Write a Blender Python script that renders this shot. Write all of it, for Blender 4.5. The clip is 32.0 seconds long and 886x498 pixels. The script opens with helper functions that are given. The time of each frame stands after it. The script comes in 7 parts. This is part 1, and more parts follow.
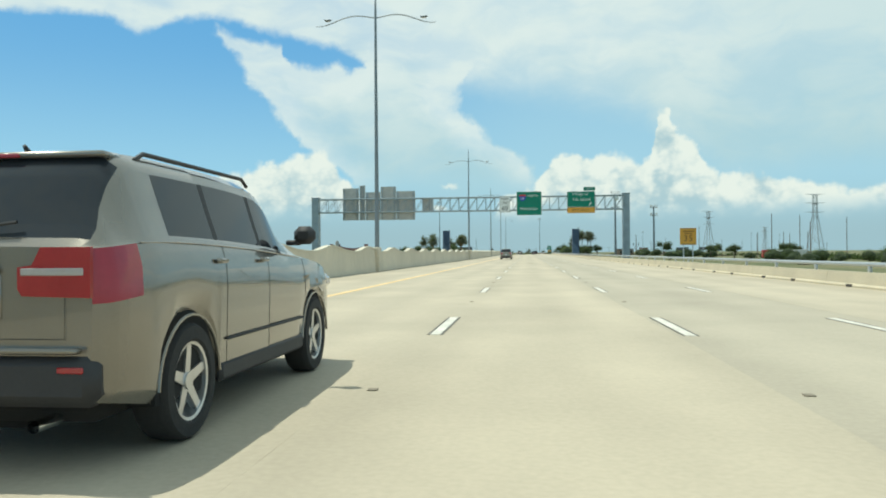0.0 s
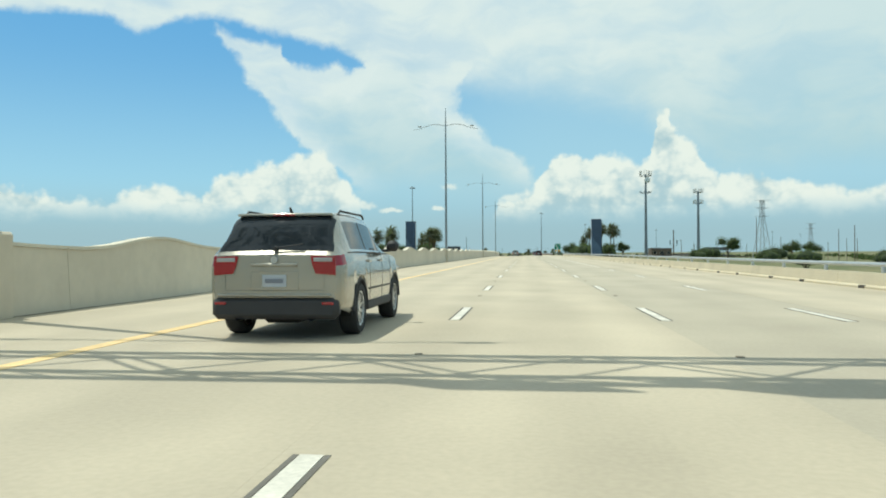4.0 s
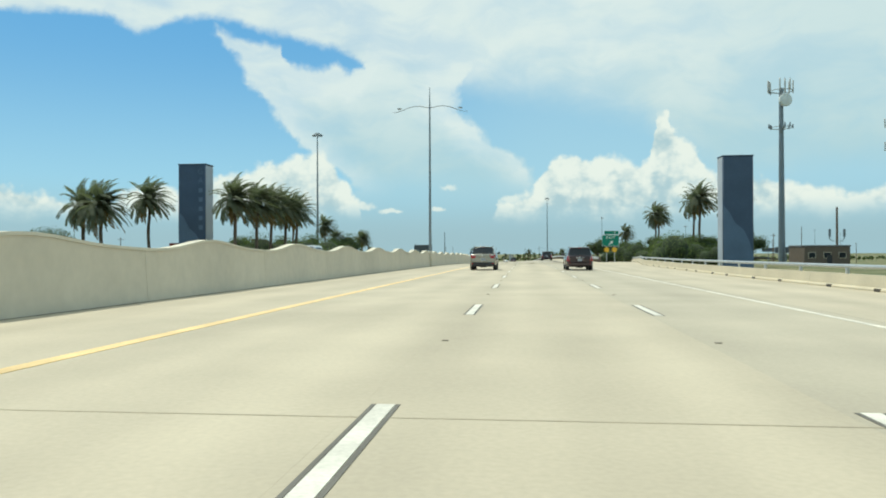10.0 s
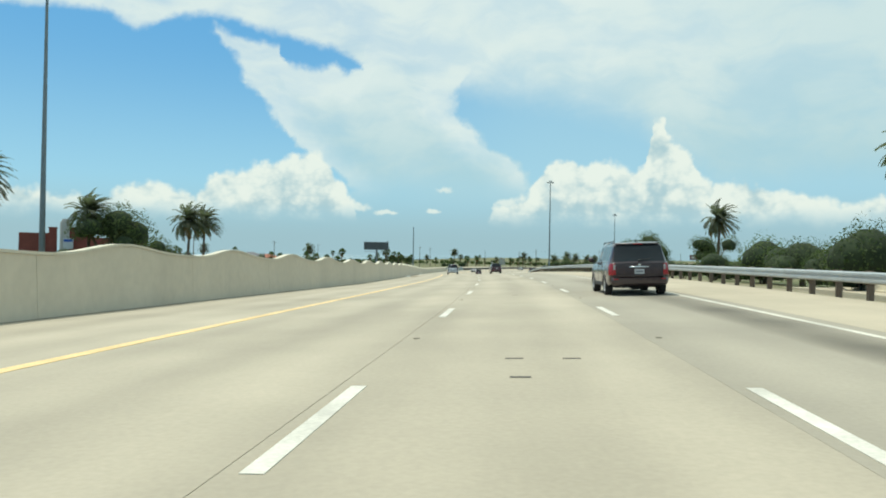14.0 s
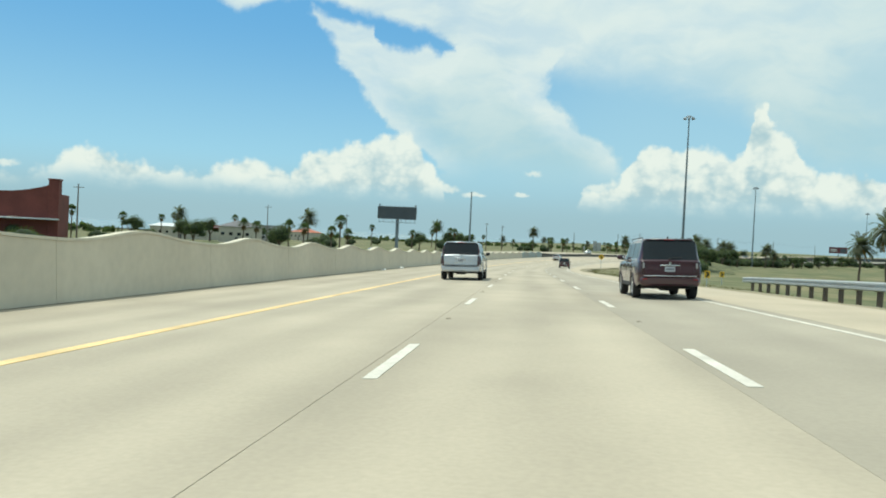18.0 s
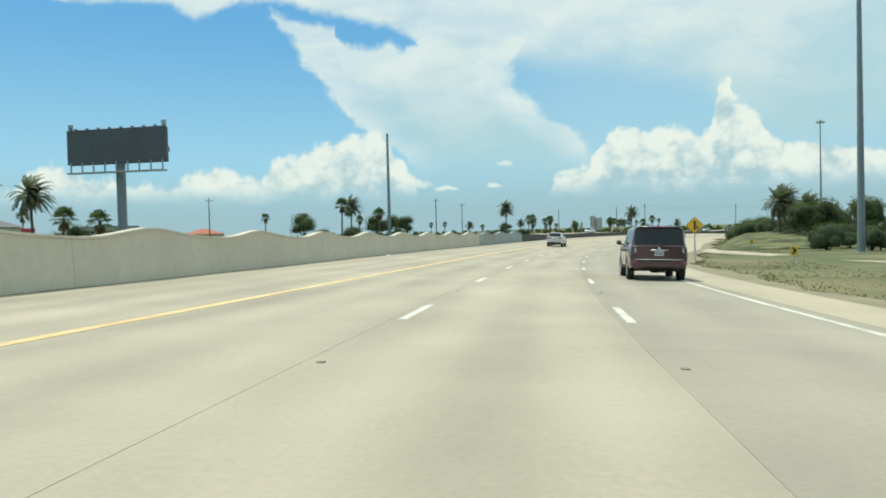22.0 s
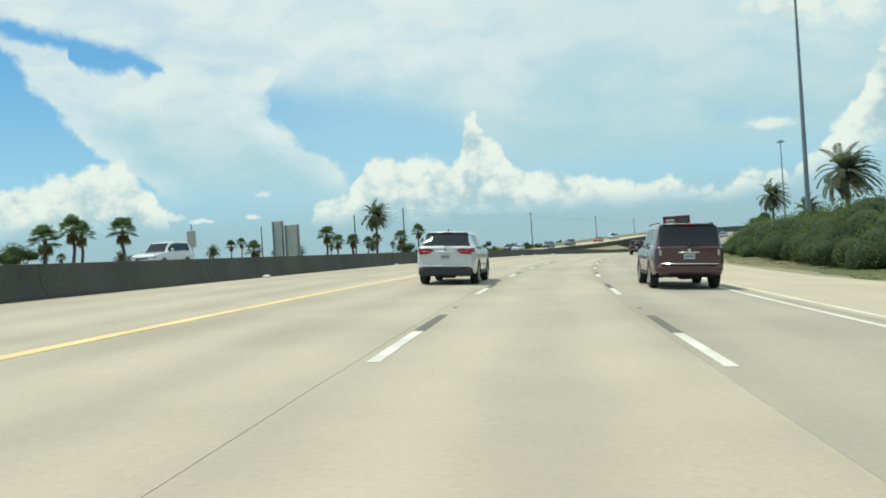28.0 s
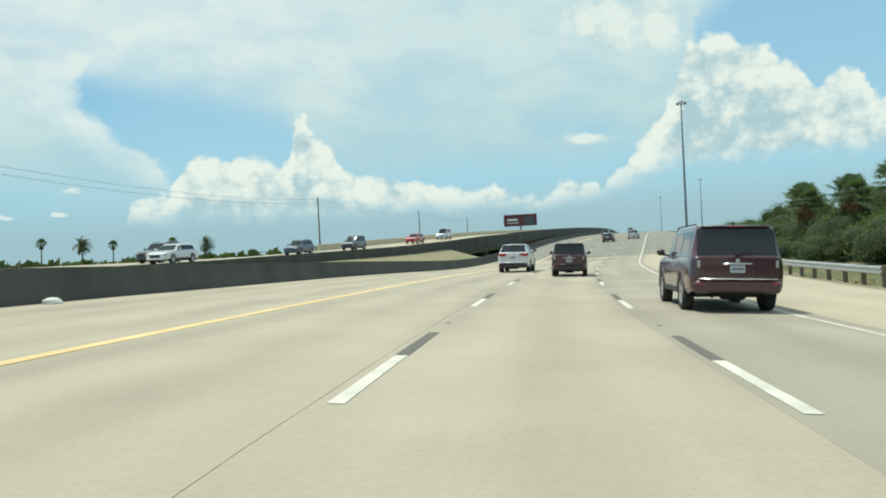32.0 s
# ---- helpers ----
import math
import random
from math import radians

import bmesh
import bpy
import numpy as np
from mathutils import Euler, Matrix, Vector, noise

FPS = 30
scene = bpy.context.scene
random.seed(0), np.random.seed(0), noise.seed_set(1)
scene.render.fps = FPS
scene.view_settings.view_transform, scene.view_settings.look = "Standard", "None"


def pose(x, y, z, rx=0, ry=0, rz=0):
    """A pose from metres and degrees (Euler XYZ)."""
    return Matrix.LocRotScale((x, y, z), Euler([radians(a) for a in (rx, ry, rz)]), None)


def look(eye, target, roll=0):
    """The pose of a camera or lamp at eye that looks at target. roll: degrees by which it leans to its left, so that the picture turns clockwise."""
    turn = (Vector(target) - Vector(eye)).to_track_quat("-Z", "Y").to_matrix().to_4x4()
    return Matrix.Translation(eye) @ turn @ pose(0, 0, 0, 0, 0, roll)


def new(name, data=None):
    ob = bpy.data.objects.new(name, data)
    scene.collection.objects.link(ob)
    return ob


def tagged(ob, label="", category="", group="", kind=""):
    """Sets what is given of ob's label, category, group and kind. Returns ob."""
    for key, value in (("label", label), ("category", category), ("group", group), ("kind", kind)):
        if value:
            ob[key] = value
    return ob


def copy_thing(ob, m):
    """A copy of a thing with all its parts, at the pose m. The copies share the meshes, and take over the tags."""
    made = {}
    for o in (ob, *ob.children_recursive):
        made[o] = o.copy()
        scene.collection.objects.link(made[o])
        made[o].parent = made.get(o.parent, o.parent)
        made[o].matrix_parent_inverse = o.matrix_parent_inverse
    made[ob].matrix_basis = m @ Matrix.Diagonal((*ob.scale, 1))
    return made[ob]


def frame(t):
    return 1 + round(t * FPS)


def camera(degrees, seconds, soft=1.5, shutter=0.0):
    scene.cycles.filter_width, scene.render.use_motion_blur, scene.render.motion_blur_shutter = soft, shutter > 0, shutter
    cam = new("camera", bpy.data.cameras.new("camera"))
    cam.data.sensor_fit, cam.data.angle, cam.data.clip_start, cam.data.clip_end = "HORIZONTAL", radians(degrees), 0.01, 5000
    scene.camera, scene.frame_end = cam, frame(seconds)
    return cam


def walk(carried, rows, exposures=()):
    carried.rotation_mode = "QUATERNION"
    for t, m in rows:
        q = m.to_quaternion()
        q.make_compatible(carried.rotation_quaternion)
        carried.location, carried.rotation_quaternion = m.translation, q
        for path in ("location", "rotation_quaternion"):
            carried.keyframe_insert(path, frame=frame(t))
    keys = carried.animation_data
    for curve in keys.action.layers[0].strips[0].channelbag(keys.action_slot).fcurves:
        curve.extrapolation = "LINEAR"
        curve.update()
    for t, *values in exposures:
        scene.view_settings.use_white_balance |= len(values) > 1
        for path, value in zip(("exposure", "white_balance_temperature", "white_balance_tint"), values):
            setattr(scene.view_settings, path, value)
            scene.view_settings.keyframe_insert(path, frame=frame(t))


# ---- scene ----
# The road's line: distance along it against heading, grade and bank, in degrees.
HEADING = [(-400, 0), (360, 0), (390, 0.1), (420, 0.28), (450, 1.5), (480, 3.01), (510, 4.6), (539, 5.7), (568, 6.05), (598, 5.99), (627, 5.1), (656, 3.71),
           (685, 1.4), (715, -1.27), (773, -7.37), (831, -13.54), (887, -19.72), (943, -26.21), (985, -31.0), (1030, -36.1), (1070, -35.6), (2000, -35.6)]
GRADE = [(-400, -0.1), (0, -0.13), (60, -0.11), (120, -0.05), (239, -0.01), (299, -0.1), (360, -0.15), (420, -0.21), (480, -0.77), (539, -1.38), (598, -1.65),
         (656, -1.44), (715, -0.69), (773, -0.23), (831, -0.29), (887, -0.44), (943, -0.62), (950, -1.6), (965, -0.85), (985, -0.8), (1008, -1.1), (1018, -0.2), (1040, 2.9), (1080, 1.3), (1120, 0.6), (1200, 0.56), (1290, 0), (1400, -1.5), (2000, -1.5)]
BANK = [(-400, 0), (360, 0.01), (390, -0.5), (420, -1.28), (480, -3.5), (510, -3.4), (539, -3.03), (598, -0.91), (656, 0.97), (715, 2.56), (773, 3.02), (831, 3.15),
        (887, 3.21), (943, 2.49), (960, 2.85), (985, 1.8), (1010, 0.3), (1060, -2.3), (1150, 0), (2000, 0)]
S0, S1 = -400, 1900
_s = np.arange(S0, S1 + 0.5, 0.5)


def bend(nodes):
    a = np.array(nodes, dtype=float)
    return np.interp(_s, a[:, 0], a[:, 1])


def soften(v, k=24):
    w = np.hanning(2 * k + 1)
    return np.convolve(np.pad(v, k, mode="edge"), w / w.sum(), "valid")


_h = np.radians(soften(bend(HEADING), 10))
_g = np.radians(soften(bend(GRADE), 24))
_b = np.tan(np.radians(soften(bend(BANK), 10)))
_x = np.cumsum(-np.sin(_h)) * 0.5
_y = np.cumsum(np.cos(_h)) * 0.5
_z = np.cumsum(np.tan(_g)) * 0.5
_o = int(-S0 / 0.5)
_x, _y, _z = _x - _x[_o], _y - _y[_o], _z - _z[_o]


def along(s):
    """Place, heading and bank slope of the road at distance s."""
    i = np.clip((s - S0) / 0.5, 0, len(_s) - 1.001)
    k = int(i)
    f = i - k
    mix = lambda a: a[k] * (1 - f) + a[k + 1] * f
    return mix(_x), mix(_y), mix(_z), mix(_h), mix(_b)


def place(s, u, h=0.0):
    """World point at distance s, u metres right of the line, h above the road's surface."""
    x, y, z, a, b = along(s)
    return Vector((x + math.cos(a) * u, y + math.sin(a) * u, z - b * min(max(u, -14), 14) + h))


def stand(s, u, h=0.0, turn=0.0, z=None):
    """Pose on the road: local y runs ahead, local x to the right."""
    p = place(s, u, h)
    if z is not None:
        p.z = z
    return Matrix.Translation(p) @ pose(0, 0, 0, 0, 0, math.degrees(along(s)[3]) + turn)


def on_road(s, u, turn=0.0):
    """Pose of a vehicle on the banked road."""
    a = along(s)
    return Matrix.Translation(place(s, u)) @ pose(0, 0, 0, 0, 0, math.degrees(a[3]) + turn) @ pose(0, 0, 0, math.degrees(_g[int((s - S0) / 0.5)]), math.degrees(math.atan(a[4])), 0)


# ---- camera and walk ----
LENS = 60.4
DRIVE = [(0, 0.2), (2, 60), (9, 269.2), (11, 329.7), (13, 390.4), (17, 509.4), (19, 568.3), (21, 626.4), (23, 685.4), (25, 743.9), (28, 830.9), (32, 942.6)]
SWAY = [(0, -0.05), (2, -0.1), (7, -0.2), (9, -0.3), (11, -0.3), (13, 0), (17, 0.2), (18, 0.1), (19, -0.1), (20, -0.12), (21, 0.15), (22, 0.86), (23, 1.0), (24, 0.96), (25, 0.75), (28, 0.35), (30, 0.2), (32, 0.2)]
EYE = 1.21
# seconds, yaw, pitch, roll
TURNS = [
    (0, 6.3, 0.2, 0.43), (0.5, 6.3, 0.18, 0.39), (1, 6.29, 0.16, 0.35), (1.5, 6.27, 0.16, 0.42), (2, 6.26, 0.16, 0.49),
    (2.5, 6.2, 0.3, 0.35), (3, 6.2, 0.3, 0.35), (3.5, 6.18, 0.31, 0.28), (4, 6.23, 0.22, 0.31), (4.5, 6.24, 0.28, 0.19),
    (5, 6.22, 0.3, 0.22), (5.5, 6.2, 0.32, 0.25), (6, 6.18, 0.34, 0.28), (6.5, 6.17, 0.36, 0.31), (7, 6.1, 0.28, 0.36),
    (7.5, 6.05, 0.4, 0.3), (8, 5.98, 0.35, 0.36), (8.5, 6.1, 0.35, 0.43), (9, 6.06, 0.36, 0.22), (9.5, 6.25, 0.24, 0.34),
    (10, 6.18, 0.29, 0.18), (10.5, 6.15, 0.14, 0.23), (11, 6, 0.09, 0.25), (11.5, 5.92, 0.16, 0.37), (12, 5.89, 0.14, 0.37),
    (12.5, 5.77, -0.06, 0.39), (13, 5.64, -0.02, 0.22), (13.5, 5.74, 0.69, 0.01), (14, 5.76, 0.47, -0.98), (14.5, 6.19, 0.34, -1.75),
    (15, 7.17, 0.06, -2.31), (15.5, 8.16, -0.23, -2.87), (16, 9.14, -0.51, -3.43), (16.5, 10.12, -0.79, -3.99), (17, 11.08, -0.94, -3.37),
    (17.5, 11.87, -1.21, -3.15), (18, 12.28, -1.03, -2.8), (18.5, 12.52, -1.14, -2.39), (19, 12.56, -1.29, -2.03), (19.5, 12.55, -1.24, -1.07),
    (20, 12.29, -1.38, -0.88), (20.5, 12.26, -1.58, 0.25), (21, 11.83, -1.4, 0.73), (21.5, 11.29, -1.28, 1.01), (22, 10.46, -1.41, 1.39),
    (22.5, 9.08, -1.46, 1.16), (23, 7.75, -0.92, 2.06), (23.5, 6.46, -0.56, 2.99), (24, 5.15, -0, 3.45), (24.5, 3.46, 0.11, 2.68),
    (25, 1.74, 0.39, 2.73), (25.5, 0.2, 0.11, 3.47), (26, -1.3, 0.12, 3.43), (26.5, -2.81, 0.14, 3.4), (27, -4.31, 0.16, 3.37),
    (27.5, -5.81, 0.18, 3.34), (28, -7.31, 0.09, 3.58), (28.5, -9.16, -0.02, 3.4), (29, -10.76, -0.19, 3.46), (29.5, -12.02, -0.08, 3.56),
    (30, -13.32, -0.08, 3.49), (30.5, -15.04, -0.2, 3.57), (31, -16.75, -0.03, 3.61), (31.5, -18.51, -0.16, 3.22), (32, -20.11, -0.29, 2.79),
]
cam = camera(LENS, 32.0, soft=1.9)
path_rows = []
for t, yaw, pitch, roll in TURNS:
    s = np.interp(t, [a for a, _ in DRIVE], [b for _, b in DRIVE])
    u = np.interp(t, [a for a, _ in SWAY], [b for _, b in SWAY])
    e = place(s, u, EYE)
    path_rows.append((t, pose(e.x, e.y, e.z, 90 + pitch, roll, yaw)))
walk(cam, path_rows, [(0, 0.0, 6500, -2), (32, 0.0, 6500, -2)])

# ---- sky, sun, exposure ----
# Clouds by where they stand in the sky, in degrees right of the road's first heading and degrees up.
# Tops of the bright heaps along the horizon.
TOPS_LEFT = [(-44, 3.2), (-41, 3.0), (-39.6, 3.7), (-38.8, 4.7), (-37.7, 5.2), (-36.4, 5.1), (-35.4, 4.6), (-33.7, 4.1), (-31.1, 3.7), (-29.6, 3.8), (-28.9, 4.6), (-27.1, 5.2), (-26, 4.9), (-23.8, 4.3),
             (-23, 5.4), (-22.4, 6.0), (-20.8, 6.3), (-19.6, 6.9), (-17.9, 7.1), (-16, 7.6), (-15.2, 7.7), (-14.3, 6.8), (-13.4, 5.4), (-12.4, 3.8), (-11.4, 0)]
TOPS_RIGHT = [(-3.2, 0), (-2.1, 4.0), (-0.4, 4.3), (0.7, 5.0), (1.2, 6.3), (2.2, 7.3), (3.6, 7.6), (4.8, 7.0), (6.1, 7.4), (7.5, 6.9), (8.4, 6.7), (9.0, 7.2), (9.35, 8.8), (9.5, 10.2), (10.3, 10.2), (10.7, 9.1), (11.2, 8.3), (12.3, 7.6),
              (12.8, 6.2), (14.2, 5.6), (15.8, 6.0), (17.6, 4.9), (19.6, 5.0), (22, 4.0), (24, 4.4), (27.7, 3.2), (29.4, 4.7), (31.6, 4.4), (34, 0)]
TOPS_FAR = [(30, 0), (32.5, 4.2), (34.2, 6.2), (35.6, 7.6), (36.5, 8.6), (37.3, 10.4), (38, 12.4), (38.5, 13.4), (39.5, 13.9), (41.3, 13.9), (42.2, 13.0), (43.5, 12.7), (44.5, 11.8), (45.5, 11.5), (46.7, 9.5), (47.3, 10), (48.4, 10.6), (49.2, 10.3), (50, 8.8), (51.5, 8.0), (56, 6), (62, 3)]
# Lower rim of the high veil, and the two sides of the tall hazy tower below it (by height).
VEIL_RIM = [(-60, 21), (-44, 18.6), (-37, 15.6), (-33, 15.9), (-30, 16.0), (-28.6, 15.3), (-27.8, 15.0), (-26.8, 15.4), (-26, 16.1), (-23.8, 16.4), (-21.8, 16.3), (-19.8, 15.8), (-17.8, 15.5), (-15.4, 15.0), (-13.7, 14.8), (-12, 13.6), (-8, 12.8), (-4.4, 12.3), (-1, 11.8), (3.2, 11.2), (8.5, 9.6), (11, 7.2), (14, 5.4), (36, 5.6), (38.4, 9), (39.4, 14.5), (42, 16.6), (60, 22)]
TOWER_LEFT = [(2, -12.8), (4.8, -13.2), (5.9, -14.2), (7.1, -15.9), (8.1, -17.2), (9, -18.3), (9.7, -18.9), (11.1, -19.5), (12.3, -21), (14.2, -21.6), (15.4, -23), (16.5, -22.8)]
TOWER_TOP = [(-23, 16.1), (-20.6, 15.5), (-18.2, 15.2), (-17.7, 14.0), (-15, 13.8), (-14, 14.3), (-13.1, 13.5), (-12.4, 14), (-11, 17), (2, 18)]
TOWER_RIGHT = [(2, 1.5), (5, 1.3), (6.2, 0.9), (7.1, -0.2), (8, -2), (8.6, -2.3), (9.2, -2.7), (10, -4), (10.7, -4.8), (11.6, -4.5), (12.5, -3.9), (14, -3)]
# Small separate clouds: right, up, half width, half height.
PUFFS = [(-12, 3.5, 1.0, 0.36), (-10.0, 3.15, 1.1, 0.22), (-5.7, 4.9, 0.8, 0.3), (-6.5, 3.3, 0.7, 0.2), (-15.2, 3.25, 0.9, 0.2), (-0.9, 4.0, 1.1, 0.42), (0.4, 3.4, 2.2, 0.45), (-42.4, 3.4, 1.2, 0.35), (31, 7.3, 2.4, 0.5), (33, 15.2, 4.2, 2.2), (36.6, 14.6, 1.8, 2.4)]
CLEFTS = [(28.6, 8.2, 1.4, 0.8), (31.4, 7.9, 1.6, 0.7)]
SUN_TURN, SUN_UP = 63.0, 68.5   # degrees left of the road's first heading, and up
world = bpy.data.worlds.new("sky")
scene.world = world
world.use_nodes = True
wt = world.node_tree
wt.nodes.clear()


def wmath(op, a, b=None, c=None, clamp=False):
    n = wt.nodes.new("ShaderNodeMath")
    n.operation, n.use_clamp = op, clamp
    for i, v in enumerate((a, b, c)):
        if v is None:
            continue
        if isinstance(v, (int, float)):
            n.inputs[i].default_value = v
        else:
            wt.links.new(v, n.inputs[i])
    return n.outputs[0]


def wvec(op, a, b=None, out=0):
    n = wt.nodes.new("ShaderNodeVectorMath")
    n.operation = op
    for i, v in enumerate((a, b)):
        if v is None:
            continue
        if isinstance(v, (tuple, list)):
            n.inputs[i].default_value = v
        else:
            wt.links.new(v, n.inputs[i])
    return n.outputs[out]


def wmix(f, a, b):
    n = wt.nodes.new("ShaderNodeMix")
    n.data_type = "RGBA"
    for i, v in ((0, f), (6, a), (7, b)):
        if isinstance(v, (int, float)):
            n.inputs[i].default_value = v
        elif isinstance(v, tuple):
            n.inputs[i].default_value = (*v, 1)
        else:
            wt.links.new(v, n.inputs[i])
    return n.outputs[2]


def wstep(x, lo, hi):
    n = wt.nodes.new("ShaderNodeMapRange")
    n.interpolation_type = "SMOOTHSTEP"
    wt.links.new(x, n.inputs[0])
    n.inputs[1].default_value, n.inputs[2].default_value = lo, hi
    return n.outputs[0]


def wnoise(v, scale, detail, rough=0.55, out=0):
    n = wt.nodes.new("ShaderNodeTexNoise")
    wt.links.new(v, n.inputs["Vector"])
    n.inputs["Scale"].default_value, n.inputs["Detail"].default_value, n.inputs["Roughness"].default_value = scale, detail, rough
    return n.outputs[out]


way = wt.nodes.new("ShaderNodeTexCoord").outputs["Generated"]
parts = wt.nodes.new("ShaderNodeSeparateXYZ")
wt.links.new(way, parts.inputs[0])
az = wmath("MULTIPLY", wmath("ARCTAN2", parts.outputs[0], parts.outputs[1]), 57.2958)
el = wmath("MULTIPLY", wmath("ARCSINE", parts.outputs[2]), 57.2958)
flat = wt.nodes.new("ShaderNodeCombineXYZ")
wt.links.new(az, flat.inputs[0])
wt.links.new(el, flat.inputs[1])
flat = flat.outputs[0]


def swirl(scale, size, detail):
    return wvec("MULTIPLY", wvec("SUBTRACT", wnoise(flat, scale, detail, 0.6, 1), (0.5, 0.5, 0.5)), (size, size * 0.8, 0))


def profile(x, nodes):
    """A value that follows the nodes (place, value) along x, in straight steps."""
    x0, x1 = nodes[0][0], nodes[-1][0]
    lo, hi = min(v for _, v in nodes), max(v for _, v in nodes)
    n = wt.nodes.new("ShaderNodeValToRGB")
    wt.links.new(wmath("DIVIDE", wmath("SUBTRACT", x, x0), x1 - x0, clamp=True), n.inputs[0])
    for i, (p, v) in enumerate(nodes):
        k = (v - lo) / (hi - lo)
        stop = n.color_ramp.elements[i] if i < 1 else n.color_ramp.elements.new((p - x0) / (x1 - x0)) if i < len(nodes) - 1 else n.color_ramp.elements[len(nodes) - 1]
        stop.position, stop.color = (p - x0) / (x1 - x0), (k, k, k, 1)
    return wmath("MULTIPLY_ADD", n.outputs[0], hi - lo, lo)


def spread(p):
    n = wt.nodes.new("ShaderNodeSeparateXYZ")
    wt.links.new(p, n.inputs[0])
    return n.outputs[0], n.outputs[1]


def blobs(p, rows):
    """How deep p lies inside the nearest of the ellipses (1 at a centre, 0 at an edge)."""
    best = None
    for a, e, w, h in rows:
        d = wvec("LENGTH", wvec("MULTIPLY", wvec("SUBTRACT", p, (a, e, 0)), (1 / w, 1 / h, 0)), out=1)
        best = d if best is None else wmath("SMOOTH_MIN", best, d, 0.25)
    return wmath("SUBTRACT", 1.0, best)


def billow(scale, warp=0.7):
    """Rounded lumps: high in the middle of each, low in the creases."""
    n = wt.nodes.new("ShaderNodeTexVoronoi")
    n.feature, n.voronoi_dimensions = "SMOOTH_F1", "2D"
    wt.links.new(wvec("ADD", flat, swirl(0.8, warp, 3)), n.inputs["Vector"])
    n.inputs["Scale"].default_value, n.inputs["Smoothness"].default_value = scale, 0.35
    return wmath("SUBTRACT", 0.42, n.outputs["Distance"])


# billowing heaps: their depth below the top line, with lumps along it
heap_az, heap_el = spread(wvec("ADD", flat, swirl(1.1, 0.8, 5)))
lumps = wmath("ADD", wmath("MULTIPLY", billow(0.5), 0.55), wmath("ADD", wmath("MULTIPLY", billow(1.15), 0.33), wmath("MULTIPLY", billow(2.6, 0.4), 0.17)))
top_line = wmath("MAXIMUM", wmath("MAXIMUM", profile(heap_az, TOPS_LEFT), profile(heap_az, TOPS_RIGHT)), profile(heap_az, TOPS_FAR))
depth = wmath("ADD", wmath("SUBTRACT", top_line, heap_el), wmath("MULTIPLY_ADD", lumps, 1.3, -0.12))
puff = wmath("MULTIPLY_ADD", lumps, 0.9, blobs(wvec("ADD", flat, swirl(0.9, 0.9, 5)), PUFFS))
grain = wnoise(flat, 0.28, 5, 0.5)
puffs = wnoise(wvec("MULTIPLY", wvec("ADD", flat, swirl(0.5, 1.8, 2)), (0.62, 1.35, 1.0)), 0.52, 5, 0.55)

# clear sky: physical sky light, with summer haze near the horizon
nishita = wt.nodes.new("ShaderNodeTexSky")
nishita.sky_type, nishita.sun_disc = "NISHITA", False
nishita.sun_elevation, nishita.sun_rotation = radians(SUN_UP), radians(-SUN_TURN)
nishita.air_density, nishita.dust_density, nishita.ozone_density = 1.0, 1.2, 2.0
bright = wt.nodes.new("ShaderNodeVectorMath")
bright.operation = "SCALE"
wt.links.new(nishita.outputs[0], bright.inputs[0])
bright.inputs[3].default_value = 0.10
up = wstep(el, 1.0, 17.0)
blue = wmix(up, (0.40, 0.70, 0.90), (0.145, 0.425, 0.80))
base = wmix(0.85, bright.outputs[0], blue)
base = wmix(wmath("MULTIPLY", wstep(az, -16.0, 3.0), 0.55), base, (0.45, 0.665, 0.80))
# high veil, and the hazy tower that stands under it
veil_az, veil_el = spread(wvec("ADD", wvec("ADD", flat, swirl(0.30, 1.0, 3)), swirl(1.2, 0.9, 6)))
soft_right = wstep(az, -14.0, 0.0)
above = wmath("DIVIDE", wmath("ADD", wmath("SUBTRACT", veil_el, profile(veil_az, VEIL_RIM)), wmath("MULTIPLY_ADD", soft_right, 1.2, 0.25)), wmath("MULTIPLY_ADD", soft_right, 3.2, 0.8))
veil = wstep(above, 0.0, 1.0)
sides = wmath("MINIMUM", wmath("SUBTRACT", veil_az, profile(veil_el, TOWER_LEFT)), wmath("MULTIPLY", wmath("SUBTRACT", profile(veil_el, TOWER_RIGHT), veil_az), 0.8))
sides = wmath("MINIMUM", sides, wmath("MULTIPLY", wmath("SUBTRACT", profile(veil_az, TOWER_TOP), veil_el), 1.2))
body = wmath("MULTIPLY", wstep(wmath("MULTIPLY_ADD", lumps, 0.8, sides), -0.1, 0.9), wstep(el, 2.6, 6.5))
cleft = wstep(blobs(wvec("ADD", flat, swirl(0.9, 1.3, 5)), CLEFTS), -0.1, 0.5)
body = wmath("MULTIPLY", body, wmath("SUBTRACT", 1.0, cleft))
whole = wmath("MAXIMUM", wmath("MULTIPLY", body, 0.96), wmath("MULTIPLY", veil, wmath("MULTIPLY_ADD", cleft, -0.45, 0.97)))
streaks = wnoise(wvec("MULTIPLY", wvec("ADD", flat, swirl(0.12, 6.0, 2)), (0.45, 1.0, 1.0)), 0.30, 6, 0.55)
whole = wmath("MULTIPLY", whole, wmath("MULTIPLY_ADD", wstep(streaks, 0.35, 0.62), 0.30, 0.70), clamp=True)
lit = wmath("ADD", wstep(wmath("MULTIPLY_ADD", streaks, 9.0, el), 8.5, 21.0), wmath("MULTIPLY", wmath("SUBTRACT", 1.0, wstep(sides, 0.0, 4.0)), wmath("MULTIPLY", body, 0.8)), clamp=True)
lit = wmath("MULTIPLY_ADD", wmath("SUBTRACT", grain, 0.5), 0.55, lit, clamp=True)
